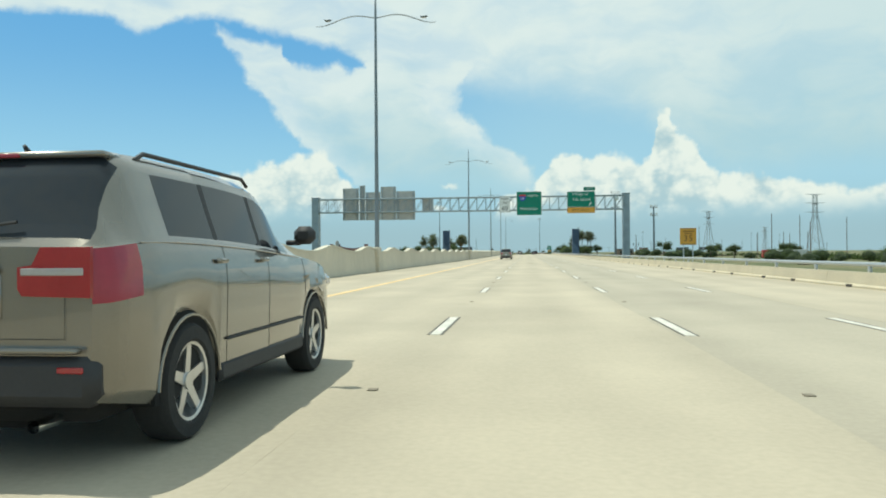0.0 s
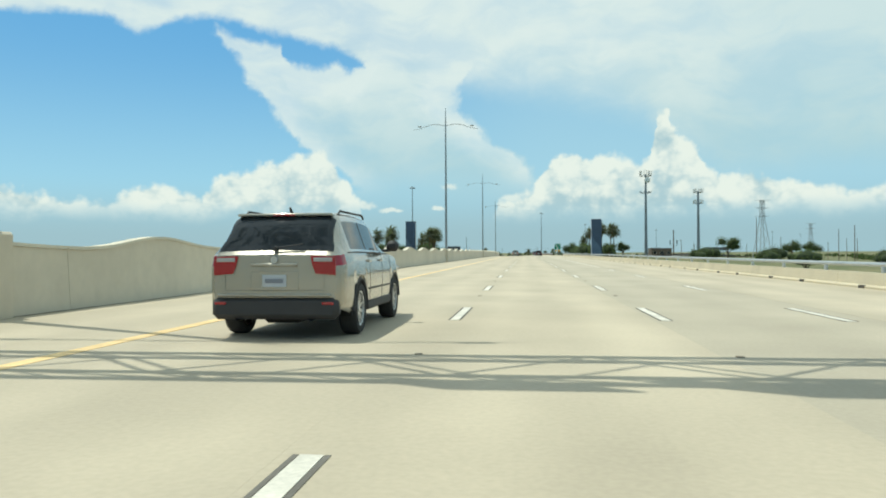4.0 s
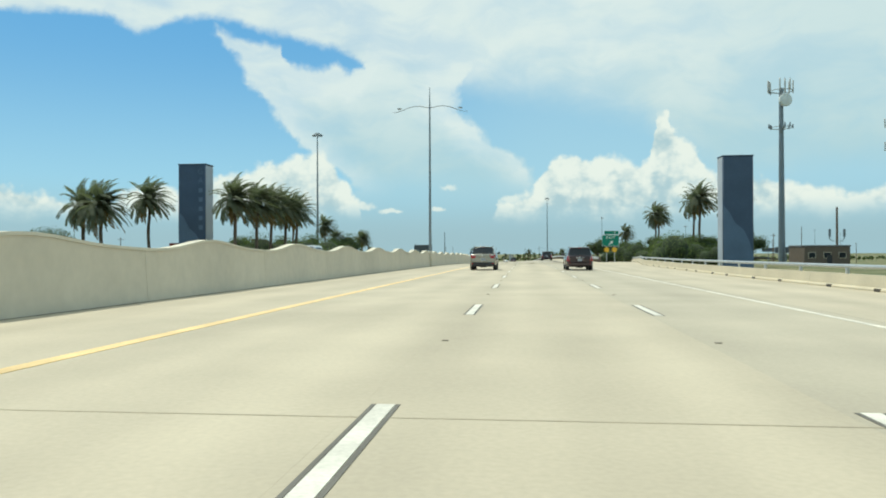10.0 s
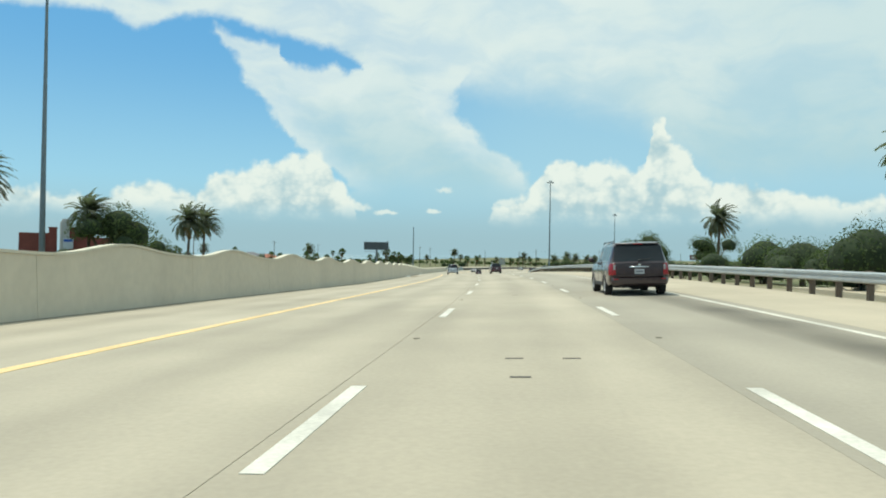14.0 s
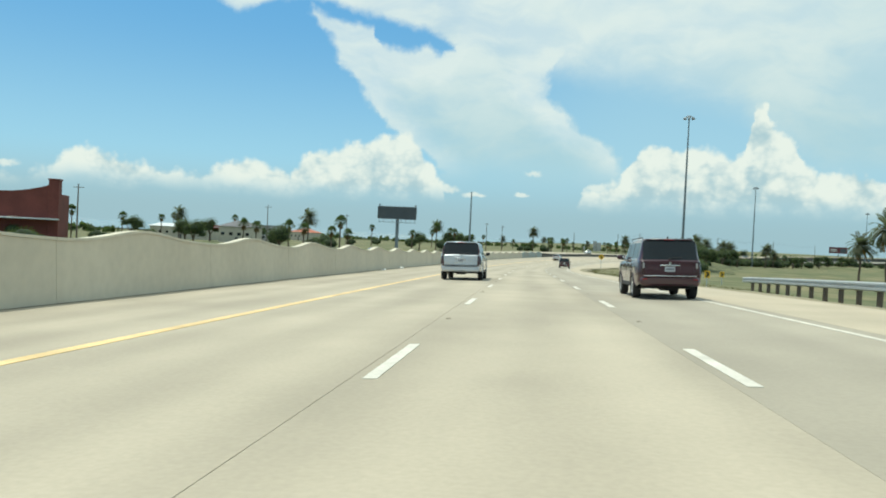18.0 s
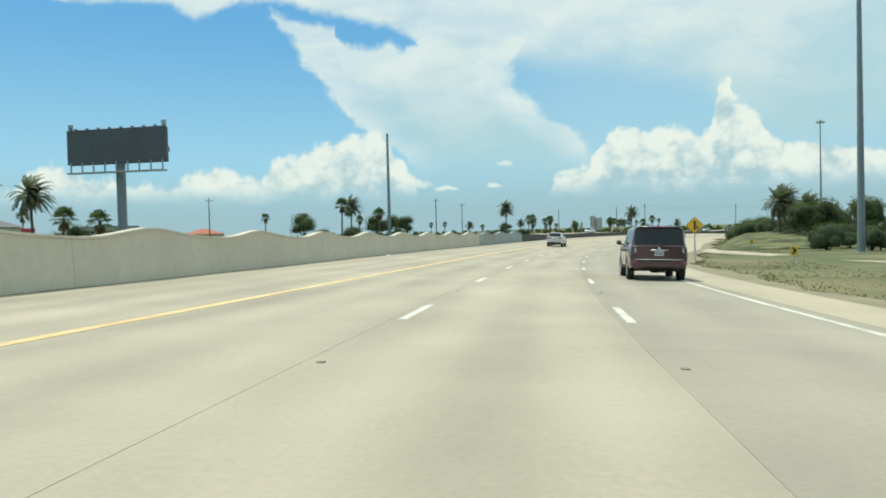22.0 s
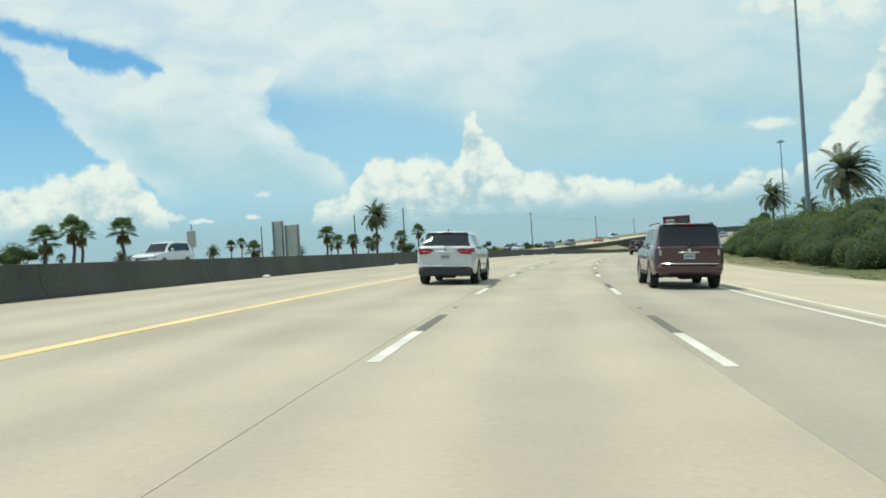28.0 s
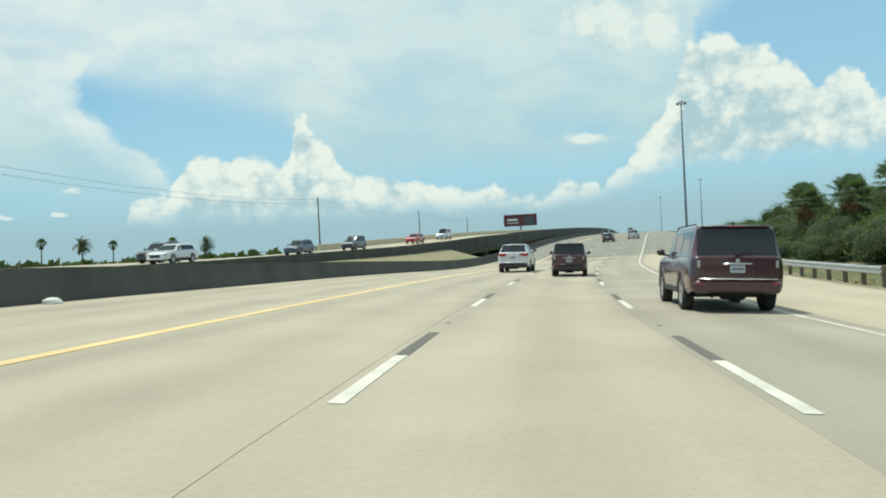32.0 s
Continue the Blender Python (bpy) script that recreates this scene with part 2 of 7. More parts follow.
lit = wmath("MULTIPLY", lit, wmath("MULTIPLY_ADD", wstep(az, 2.0, 24.0), -0.40, 1.0))
veil_colour = wmix(lit, (0.47, 0.645, 0.725), (0.775, 0.835, 0.85))
sky_1 = wmix(whole, base, veil_colour)
haze = wmath("SUBTRACT", 1.0, wstep(el, 0.8, 5.6))
sky_2 = wmix(wmath("MULTIPLY", haze, 0.95), sky_1, (0.375, 0.525, 0.61))
floor_line = wmath("MULTIPLY_ADD", wstep(az, 28.0, 40.0), 2.2, wmath("MULTIPLY_ADD", grain, 1.6, 1.2))
heap_amount = wmath("MULTIPLY", wstep(depth, -0.12, 0.55), wstep(wmath("SUBTRACT", el, floor_line), 0.0, 1.9))
heap_amount = wmath("MAXIMUM", wmath("MULTIPLY", heap_amount, 0.95), wmath("MULTIPLY", wstep(puff, 0.0, 0.7), 0.75))
heap_light = wmath("ADD", wmath("MULTIPLY_ADD", puffs, 0.9, wmath("MULTIPLY", lumps, 0.75)), wmath("MULTIPLY_ADD", wstep(depth, 0.3, 4.5), -0.30, 0.14), clamp=True)
heap_colour = wmix(wstep(heap_light, 0.14, 0.64), (0.455, 0.60, 0.675), (0.875, 0.89, 0.85))
sky_3 = wmix(heap_amount, sky_2, heap_colour)
under = wstep(el, -3.0, 0.0)
sky_4 = wmix(under, (0.22, 0.24, 0.22), sky_3)
back = wt.nodes.new("ShaderNodeBackground")
wt.links.new(sky_4, back.inputs[0])
back.inputs[1].default_value = 1.0
out = wt.nodes.new("ShaderNodeOutputWorld")
wt.links.new(back.outputs[0], out.inputs[0])
world.cycles.sampling_method, world.cycles.sample_map_resolution = "MANUAL", 512

lamp = bpy.data.lights.new("sun", "SUN")
lamp.energy, lamp.angle, lamp.color = 3.5, radians(0.55), (1.0, 0.95, 0.87)
sun = new("sun", lamp)
a, e = radians(SUN_TURN), radians(SUN_UP)
sun.matrix_world = look((0, 0, 300), (0 + math.sin(a) * math.cos(e), 0 - math.cos(a) * math.cos(e), 300 - math.sin(e)))

# ---- materials ----
MATS = {}


def mat(name, col, rough=0.7, metal=0.0, var=0.12, scale=1.5, fine=30.0, bump=0.15, streak=0.0, coat=0.0, tint=None, shade_by_object=0.0):
    """A procedural surface: base colour, broad stains and fine grain, with relief."""
    if name in MATS:
        return MATS[name]
    m = bpy.data.materials.new(name)
    m.use_nodes = True
    nt = m.node_tree
    p = nt.nodes["Principled BSDF"]
    p.inputs["Roughness"].default_value, p.inputs["Metallic"].default_value = rough, metal
    p.inputs["Coat Weight"].default_value = coat
    tc = nt.nodes.new("ShaderNodeTexCoord")
    n1, n2 = nt.nodes.new("ShaderNodeTexNoise"), nt.nodes.new("ShaderNodeTexNoise")
    for n, sc, de in ((n1, scale, 5), (n2, fine, 3)):
        nt.links.new(tc.outputs["Object"], n.inputs["Vector"])
        n.inputs["Scale"].default_value, n.inputs["Detail"].default_value = sc, de
    if streak:
        mp = nt.nodes.new("ShaderNodeMapping")
        mp.inputs["Scale"].default_value = (1, 1, streak)
        nt.links.new(tc.outputs["Object"], mp.inputs["Vector"])
        nt.links.new(mp.outputs[0], n1.inputs["Vector"])
    r1, r2 = nt.nodes.new("ShaderNodeMapRange"), nt.nodes.new("ShaderNodeMapRange")
    for r, n, k in ((r1, n1, var), (r2, n2, var * 0.6)):
        nt.links.new(n.outputs[0], r.inputs[0])
        r.inputs[1].default_value, r.inputs[2].default_value = 0.25, 0.75
        r.inputs[3].default_value, r.inputs[4].default_value = 1 - k, 1 + k
    mul = nt.nodes.new("ShaderNodeMath")
    mul.operation = "MULTIPLY"
    nt.links.new(r1.outputs[0], mul.inputs[0])
    nt.links.new(r2.outputs[0], mul.inputs[1])
    k = mul.outputs[0]
    if shade_by_object:
        oi = nt.nodes.new("ShaderNodeObjectInfo")
        r3 = nt.nodes.new("ShaderNodeMapRange")
        nt.links.new(oi.outputs["Random"], r3.inputs[0])
        r3.inputs[3].default_value, r3.inputs[4].default_value = 1 - shade_by_object, 1 + shade_by_object
        m3 = nt.nodes.new("ShaderNodeMath")
        m3.operation = "MULTIPLY"
        nt.links.new(k, m3.inputs[0])
        nt.links.new(r3.outputs[0], m3.inputs[1])
        k = m3.outputs[0]
    rgb = nt.nodes.new("ShaderNodeRGB")
    rgb.outputs[0].default_value = (*col, 1)
    src = rgb.outputs[0]
    if tint:
        mx = nt.nodes.new("ShaderNodeMix")
        mx.data_type = "RGBA"
        mx.inputs[6].default_value, mx.inputs[7].default_value = (*col, 1), (*tint, 1)
        rr = nt.nodes.new("ShaderNodeMapRange")
        nt.links.new(n1.outputs[0], rr.inputs[0])
        rr.inputs[1].default_value, rr.inputs[2].default_value = 0.4, 0.62
        nt.links.new(rr.outputs[0], mx.inputs[0])
        src = mx.outputs[2]
    vm = nt.nodes.new("ShaderNodeVectorMath")
    vm.operation = "SCALE"
    nt.links.new(src, vm.inputs[0])
    nt.links.new(k, vm.inputs[3])
    nt.links.new(vm.outputs[0], p.inputs["Base Color"])
    if bump:
        b = nt.nodes.new("ShaderNodeBump")
        b.inputs["Strength"].default_value, b.inputs["Distance"].default_value = bump, 0.02
        nt.links.new(n2.outputs[0], b.inputs["Height"])
        nt.links.new(b.outputs[0], p.inputs["Normal"])
    MATS[name] = m
    return m


def glass(name, col, rough=0.04):
    """Tinted vehicle glass: dark inside, glossy outside."""
    m = mat(name, col, rough, 0.0, 0.05, 2, 20, 0)
    m.node_tree.nodes["Principled BSDF"].inputs["Specular IOR Level"].default_value = 0.32
    return m


def leaf(name, col, tint):
    m = mat(name, col, 0.8, 0, 0.25, 0.8, 9, 0, tint=tint, shade_by_object=0.15)
    nt = m.node_tree
    p = nt.nodes["Principled BSDF"]
    p.inputs["Specular IOR Level"].default_value = 0.15
    tr = nt.nodes.new("ShaderNodeBsdfTranslucent")
    tr.inputs[0].default_value = (col[0] * 1.4, col[1] * 1.5, col[2] * 0.95, 1)
    mx = nt.nodes.new("ShaderNodeMixShader")
    mx.inputs[0].default_value = 0.42
    o = nt.nodes["Material Output"]
    nt.links.new(p.outputs[0], mx.inputs[1])
    nt.links.new(tr.outputs[0], mx.inputs[2])
    nt.links.new(mx.outputs[0], o.inputs[0])
    return m


def road_mat(name, col, track, dark):
    """Concrete paving: wheel tracks and oil line along each lane, blotches, tining, grain. UV holds metres along and across."""
    m = mat(name, col, 0.82, 0, 0.10, 0.35, 18, 0.12)
    nt = m.node_tree
    p = nt.nodes["Principled BSDF"]
    old = p.inputs["Base Color"].links[0].from_socket
    uv = nt.nodes.new("ShaderNodeTexCoord")
    sep = nt.nodes.new("ShaderNodeSeparateXYZ")
    nt.links.new(uv.outputs["UV"], sep.inputs[0])

    def mth(op, a, b=None, c=None):
        n = nt.nodes.new("ShaderNodeMath")
        n.operation = op
        for i, v in enumerate((a, b, c)):
            if v is None:
                continue
            if isinstance(v, (int, float)):
                n.inputs[i].default_value = v
            else:
                nt.links.new(v, n.inputs[i])
        return n.outputs[0]

    mp = nt.nodes.new("ShaderNodeMapping")
    mp.inputs["Scale"].default_value = (0.03, 0.9, 1)
    nt.links.new(uv.outputs["UV"], mp.inputs[0])
    long = nt.nodes.new("ShaderNodeTexNoise")
    nt.links.new(mp.outputs[0], long.inputs["Vector"])
    long.inputs["Scale"].default_value, long.inputs["Detail"].default_value = 1.0, 5
    wob = mth("MULTIPLY_ADD", long.outputs[0], 0.5, sep.outputs[1])
    wave = mth("COSINE", mth("MULTIPLY", mth("SUBTRACT", wob, 0.66), 2 * math.pi / 1.84))
    tr = mth("MULTIPLY", mth("MULTIPLY_ADD", wave, 0.5, 0.5), track)
    blot = nt.nodes.new("ShaderNodeTexNoise")
    mp2 = nt.nodes.new("ShaderNodeMapping")
    mp2.inputs["Scale"].default_value = (0.10, 0.45, 1)
    nt.links.new(uv.outputs["UV"], mp2.inputs[0])
    nt.links.new(mp2.outputs[0], blot.inputs["Vector"])
    blot.inputs["Scale"].default_value, blot.inputs["Detail"].default_value = 1.0, 6
    bl = nt.nodes.new("ShaderNodeMapRange")
    nt.links.new(blot.outputs[0], bl.inputs[0])
    bl.inputs[1].default_value, bl.inputs[2].default_value = 0.35, 0.75
    bl.inputs[3].default_value, bl.inputs[4].default_value = 0.0, dark
    tot = mth("SUBTRACT", 1.0, mth("ADD", tr, bl.outputs[0]))
    vm = nt.nodes.new("ShaderNodeVectorMath")
    vm.operation = "SCALE"
    nt.links.new(old, vm.inputs[0])
    nt.links.new(tot, vm.inputs[3])
    nt.links.new(vm.outputs[0], p.inputs["Base Color"])
    return m


DECK = road_mat("bridge deck concrete", (0.485, 0.42, 0.315), 0.08, 0.17)
PAVE = road_mat("aged paving concrete", (0.445, 0.387, 0.297), 0.11, 0.22)
SHOULDER = road_mat("shoulder concrete", (0.475, 0.405, 0.30), 0.03, 0.14)
DECK_WORN = road_mat("worn outer lane deck concrete", (0.425, 0.375, 0.288), 0.06, 0.12)
PAVE_WORN = road_mat("worn outer lane paving", (0.375, 0.332, 0.262), 0.09, 0.16)
APPROACH = road_mat("grey approach slab concrete", (0.375, 0.325, 0.24), 0.08, 0.16)
HILL = road_mat("grey bridge concrete", (0.25, 0.235, 0.195), 0.06, 0.14)
JOINT = mat("joint sealant", (0.07, 0.063, 0.052), 0.8)
WHITE = mat("road paint white", (0.63, 0.595, 0.52), 0.6, 0, 0.22, 1.6, 25, 0.1)
EDGE_WHITE = mat("worn edge line paint", (0.60, 0.56, 0.48), 0.65, 0, 0.25, 1.2, 25, 0.1)
BLACK = mat("contrast tape black", (0.125, 0.115, 0.098), 0.75, 0, 0.2, 1.5, 25, 0.1)
YELLOW = mat("road paint yellow", (0.72, 0.51, 0.235), 0.6, 0, 0.22, 1.1, 25, 0.1)
WALL = mat("barrier concrete", (0.58, 0.515, 0.40), 0.85, 0, 0.09, 0.35, 3, 0.04, streak=0.3)
CAP = mat("barrier cap pale concrete", (0.60, 0.55, 0.44), 0.85, 0, 0.1, 0.8, 14, 0.2)
WALL_BLUE = mat("barrier painted pale blue", (0.33, 0.40, 0.40), 0.8, 0, 0.15, 0.5, 12, 0.2, tint=(0.30, 0.29, 0.24))
# Shade of the road-facing side is put into this very low base colour.
WALL_DARK = mat("weathered shade-dark barrier", (0.075, 0.072, 0.063), 0.9, 0, 0.25, 0.5, 12, 0.25, streak=0.3)
PALE = mat("pale parapet concrete", (0.54, 0.47, 0.34), 0.85, 0, 0.1, 0.6, 15, 0.15)
GALV = mat("galvanised steel", (0.50, 0.52, 0.53), 0.42, 0.7, 0.1, 2, 30, 0.05)
STEEL_BLUE = mat("painted steel blue-grey", (0.27, 0.33, 0.37), 0.5, 0.2, 0.15, 1, 20, 0.05)
POLE = mat("lamp post grey paint", (0.20, 0.23, 0.25), 0.5, 0.4, 0.1, 1, 20, 0.03)
# Lightened grey: distance haze is mixed into the steel's own colour.
LATTICE = mat("haze-pale lattice steel", (0.36, 0.39, 0.41), 0.6, 0.3, 0.1, 1, 20, 0.03)
TIMBER = mat("weathered timber", (0.16, 0.12, 0.09), 0.9, 0, 0.25, 2, 30, 0.3, streak=0.15)
GREEN = mat("sign green sheeting", (0.0, 0.19, 0.12), 0.45, 0, 0.05, 1, 20, 0)
SIGN_WHITE = mat("sign white sheeting", (0.72, 0.74, 0.72), 0.5, 0, 0.05, 1, 20, 0)
SIGN_AMBER = mat("sign amber sheeting", (0.72, 0.36, 0.05), 0.5, 0, 0.05, 1, 20, 0)
SIGN_YELLOW = mat("sign yellow sheeting", (0.80, 0.47, 0.03), 0.5, 0, 0.06, 1, 20, 0)
SIGN_BACK = mat("sign back aluminium", (0.47, 0.46, 0.43), 0.6, 0.15, 0.12, 1.2, 20, 0.05)
INK = mat("sign black legend", (0.02, 0.02, 0.02), 0.5)
SHIELD_BLUE = mat("shield blue", (0.02, 0.07, 0.35), 0.5)
SHIELD_RED = mat("shield red", (0.55, 0.03, 0.04), 0.5)
SLATE = mat("blue slate cladding", (0.055, 0.085, 0.14), 0.55, 0.1, 0.15, 0.4, 8, 0.05)
SLATE_PALE = mat("pale blue cladding", (0.10, 0.15, 0.23), 0.55, 0.1, 0.15, 0.4, 8, 0.05)
SLATE_SIDE = mat("pale grey cladding edge", (0.42, 0.45, 0.50), 0.6, 0.1, 0.1, 0.4, 8, 0.05)
TRUNK = mat("palm trunk bark", (0.12, 0.09, 0.065), 0.95, 0, 0.3, 3, 25, 0.5)
FROND = leaf("palm frond", (0.105, 0.12, 0.085), (0.15, 0.155, 0.11))
FAN = leaf("fan palm leaf", (0.075, 0.11, 0.055), (0.12, 0.145, 0.08))
DEAD = leaf("dead palm skirt", (0.20, 0.14, 0.07), (0.14, 0.09, 0.05))
BUSH = leaf("broadleaf foliage", (0.07, 0.10, 0.042), (0.12, 0.135, 0.065))
BUSH_PALE = leaf("pale scrub foliage", (0.10, 0.14, 0.05), (0.15, 0.17, 0.07))
TWIG = mat("twigs", (0.12, 0.09, 0.06), 0.9)
# Near-black core colour: the shade between the leaves, put into a solid.
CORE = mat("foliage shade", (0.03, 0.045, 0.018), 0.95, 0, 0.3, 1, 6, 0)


# ---- mesh tools ----
class Mesh:
    """Collects vertices and faces of one part."""

    def __init__(self):
        self.v, self.f, self.uv = [], [], []

    def add(self, vs, fs):
        n = len(self.v)
        self.v += [tuple(q) for q in vs]
        self.f += [tuple(n + i for i in q) for q in fs]
        return self

    def box(self, c, size, ch=0.0, m=None):
        x, y, z = (q / 2 for q in size)
        if ch <= 0:
            vs = [Vector((a * x, b * y, d * z)) for a in (-1, 1) for b in (-1, 1) for d in (-1, 1)]
            fs = [(0, 1, 3, 2), (4, 6, 7, 5), (0, 4, 5, 1), (2, 3, 7, 6), (0, 2, 6, 4), (1, 5, 7, 3)]
        else:
            ch = min(ch, x * 0.8, y * 0.8, z * 0.8)
            vs, idx = [], {}
            for a in (-1, 1):
                for b in (-1, 1):
                    for d in (-1, 1):
                        for k in range(3):
                            q = [a * x, b * y, d * z]
                            for j in range(3):
                                if j != k:
                                    q[j] -= (a, b, d)[j] * ch
                            idx[(a, b, d, k)] = len(vs)
                            vs.append(Vector(q))
            fs = []
            for k in range(3):
                i, j = [q for q in range(3) if q != k]
                for sg in (-1, 1):
                    ring = []
                    for a, b in ((-1, -1), (1, -1), (1, 1), (-1, 1)):
                        q = [0, 0, 0]
                        q[k], q[i], q[j] = sg, a, b
                        ring.append(idx[(*q, k)])
                    fs.append(ring)
            for k in range(3):
                i, j = [q for q in range(3) if q != k]
                for a in (-1, 1):
                    for b in (-1, 1):
                        q0, q1 = [0, 0, 0], [0, 0, 0]
                        q0[k], q1[k] = -1, 1
                        q0[i] = q1[i] = a
                        q0[j] = q1[j] = b
                        fs.append((idx[(*q0, i)], idx[(*q1, i)], idx[(*q1, j)], idx[(*q0, j)]))
            for a in (-1, 1):
                for b in (-1, 1):
                    for d in (-1, 1):
                        fs.append(tuple(idx[(a, b, d, k)] for k in range(3)))
        c = Vector(c)
        vs = [(m @ q if m else q) + c for q in vs]
        return self.add(vs, fs)

    def tube(self, pts, radii, n=10, caps=True):
        pts = [Vector(p) for p in pts]
        if isinstance(radii, (int, float)):
            radii = [radii] * len(pts)
        vs, fs = [], []
        ref = None
        for i, p in enumerate(pts):
            d = (pts[min(i + 1, len(pts) - 1)] - pts[max(i - 1, 0)]).normalized()
            if ref is None:
                ref = Vector((0, 0, 1)) if abs(d.z) < 0.9 else Vector((1, 0, 0))
            a = d.cross(ref).normalized()
            b = d.cross(a).normalized()
            for k in range(n):
                q = 2 * math.pi * k / n
                vs.append(p + (a * math.cos(q) + b * math.sin(q)) * radii[i])
        for i in range(len(pts) - 1):
            for k in range(n):
                fs.append((i * n + k, i * n + (k + 1) % n, (i + 1) * n + (k + 1) % n, (i + 1) * n + k))
        if caps:
            fs.append(tuple(range(n)))
            fs.append(tuple((len(pts) - 1) * n + k for k in range(n)))
        return self.add(vs, fs)

    def loft(self, rings, closed=True, caps=True):
        n = len(rings[0])
        vs = [p for r in rings for p in r]
        fs = []
        for i in range(len(rings) - 1):
            for k in range(n if closed else n - 1):
                fs.append((i * n + k, i * n + (k + 1) % n, (i + 1) * n + (k + 1) % n, (i + 1) * n + k))
        if caps and closed:
            fs.append(tuple(range(n)))
            fs.append(tuple((len(rings) - 1) * n + k for k in range(n)))
        return self.add(vs, fs)

    def done(self, name, smooth=38):
        me = bpy.data.meshes.new(name)
        me.from_pydata([tuple(v) for v in self.v], [], self.f)
        if self.uv:
            lay = me.uv_layers.new(name="uv")
            li = np.empty(len(me.loops), dtype=np.int32)
            me.loops.foreach_get("vertex_index", li)
            lay.data.foreach_set("uv", np.array(self.uv, dtype=np.float32)[li].ravel())
        b = bmesh.new()
        b.from_mesh(me)
        bmesh.ops.recalc_face_normals(b, faces=b.faces)
        b.to_mesh(me)
        b.free()
        if smooth:
            me.polygons.foreach_set("use_smooth", [True] * len(me.polygons))
            me.set_sharp_from_angle(angle=radians(smooth))
        me.update()
        return me


def part(name, shape, material, parent=None, label="", m=None, smooth=38):
    """One mesh object under a thing or a part."""
    me = shape.done(name, smooth) if isinstance(shape, Mesh) else shape
    if not me.materials:
        me.materials.append(material)
    ob = new(name, me)
    if parent is not None:
        ob.parent = parent
    if m is not None:
        ob.matrix_basis = m
    if label:
        ob["label"] = label
    return ob


def thing(name, label, category, m=None, group="", kind=""):
    ob = tagged(new(name), label, category, group, kind)
    if m is not None:
        ob.matrix_basis = m
    return ob


def text_mesh(words, size, depth=0.006, spacing=1.0, align="CENTER"):
    cu = bpy.data.curves.new("legend", "FONT")
    cu.body, cu.size, cu.extrude, cu.space_character = words, size, depth, spacing
    cu.align_x, cu.align_y = align, "CENTER"
    ob = new("legend", cu)
    me = bpy.data.meshes.new_from_object(ob.evaluated_get(bpy.context.evaluated_depsgraph_get()))
    bpy.data.objects.remove(ob)
    bpy.data.curves.remove(cu)
    return me


UPRIGHT = pose(0, 0, 0, 90, 0, 0)   # turns a drawing on the ground plane to face back along local -y


def road_strip(s0, s1, us, h, depth=0.0, step=6.0, uv=True):
    """A sheet that follows the road between u limits (numbers or functions of s), h above it, with its own thickness."""
    n = max(2, int(math.ceil((s1 - s0) / step)) + 1)
    sh = Mesh()
    cols = len(us)
    vs, uvs, fs = [], [], []
    for i in range(n):
        s = s0 + (s1 - s0) * i / (n - 1)
        for q in us:
            u = q(s) if callable(q) else q
            hh = h(s, u) if callable(h) else h
            vs.append(place(s, u, hh))
            uvs.append((s, u))
    for i in range(n - 1):
        for k in range(cols - 1):
            fs.append((i * cols + k, i * cols + k + 1, (i + 1) * cols + k + 1, (i + 1) * cols + k))
    if depth:
        top = len(vs)
        rim = [k for k in range(cols)] + [i * cols + cols - 1 for i in range(1, n)] + [(n - 1) * cols + k for k in range(cols - 2, -1, -1)] + [i * cols for i in range(n - 2, 0, -1)]
        for k in rim:
            vs.append(vs[k] - Vector((0, 0, depth)))
            uvs.append(uvs[k])
        for j in range(len(rim)):
            j2 = (j + 1) % len(rim)
            fs.append((rim[j], top + j, top + j2, rim[j2]))
    sh.add(vs, fs)
    sh.uv = uvs if uv else []
    return sh


def road_wall(s0, s1, prof, step=3.0):
    """A solid that follows the road; prof(s) is its closed outline as (u, h)."""
    n = max(2, int(math.ceil((s1 - s0) / step)) + 1)
    return Mesh().loft([[place(s, u, h) for u, h in prof(s)] for s in np.linspace(s0, s1, n)])


def lerp_list(nodes):
    a = np.array(nodes, dtype=float)
    return lambda s: float(np.interp(s, a[:, 0], a[:, 1]))

# ---- ground ----
EDGE_R = lerp_list([(-400, 10.4), (340, 10.6), (390, 12.5), (404, 9.8), (430, 9.3), (560, 9.2), (616, 8.5), (672, 7.5), (704, 7.9), (735, 11), (771, 14.6), (808, 14.8), (846, 14.2), (862, 11.0), (976, 11.2), (2000, 11.2)])
WALL_L = lerp_list([(-400, -10.05), (360, -10.1), (410, -11.0), (640, -11.3), (700, -12.2), (800, -12.3), (980, -12.3), (1030, -12.0), (2000, -12.0)])
DROP_R = lerp_list([(0, 1.7), (420, 1.7), (560, 0.8), (640, 0.18), (1000, 0.18), (1080, 1.5), (1300, 5.5), (2000, 5.5)])
DROP_L = lerp_list([(0, 1.7), (450, 2.4), (600, 2.2), (760, 0.5), (980, 0.5), (1080, 1.5), (1300, 5.5), (2000, 5.5)])
_lift = lerp_list([(-400, 0), (930, 0), (945, 0.1), (965, 0.45), (983, 0.8), (998, 1.2), (1013, 1.65), (1030, 2.0), (1051, 2.0), (1093, 1.7), (1145, 1.6), (2000, 1.6)])
_gap = lerp_list([(880, 0), (940, 5), (980, 9.5), (1000, 9.3), (1020, 7.8), (1050, 4.2), (1090, 2.6), (1150, 1.2), (2000, 1.2)])
_para = lerp_list([(960, 0.05), (990, 0.25), (1013, 0.55), (1050, 0.85), (2000, 0.85)])
FAR_Z = -8.8


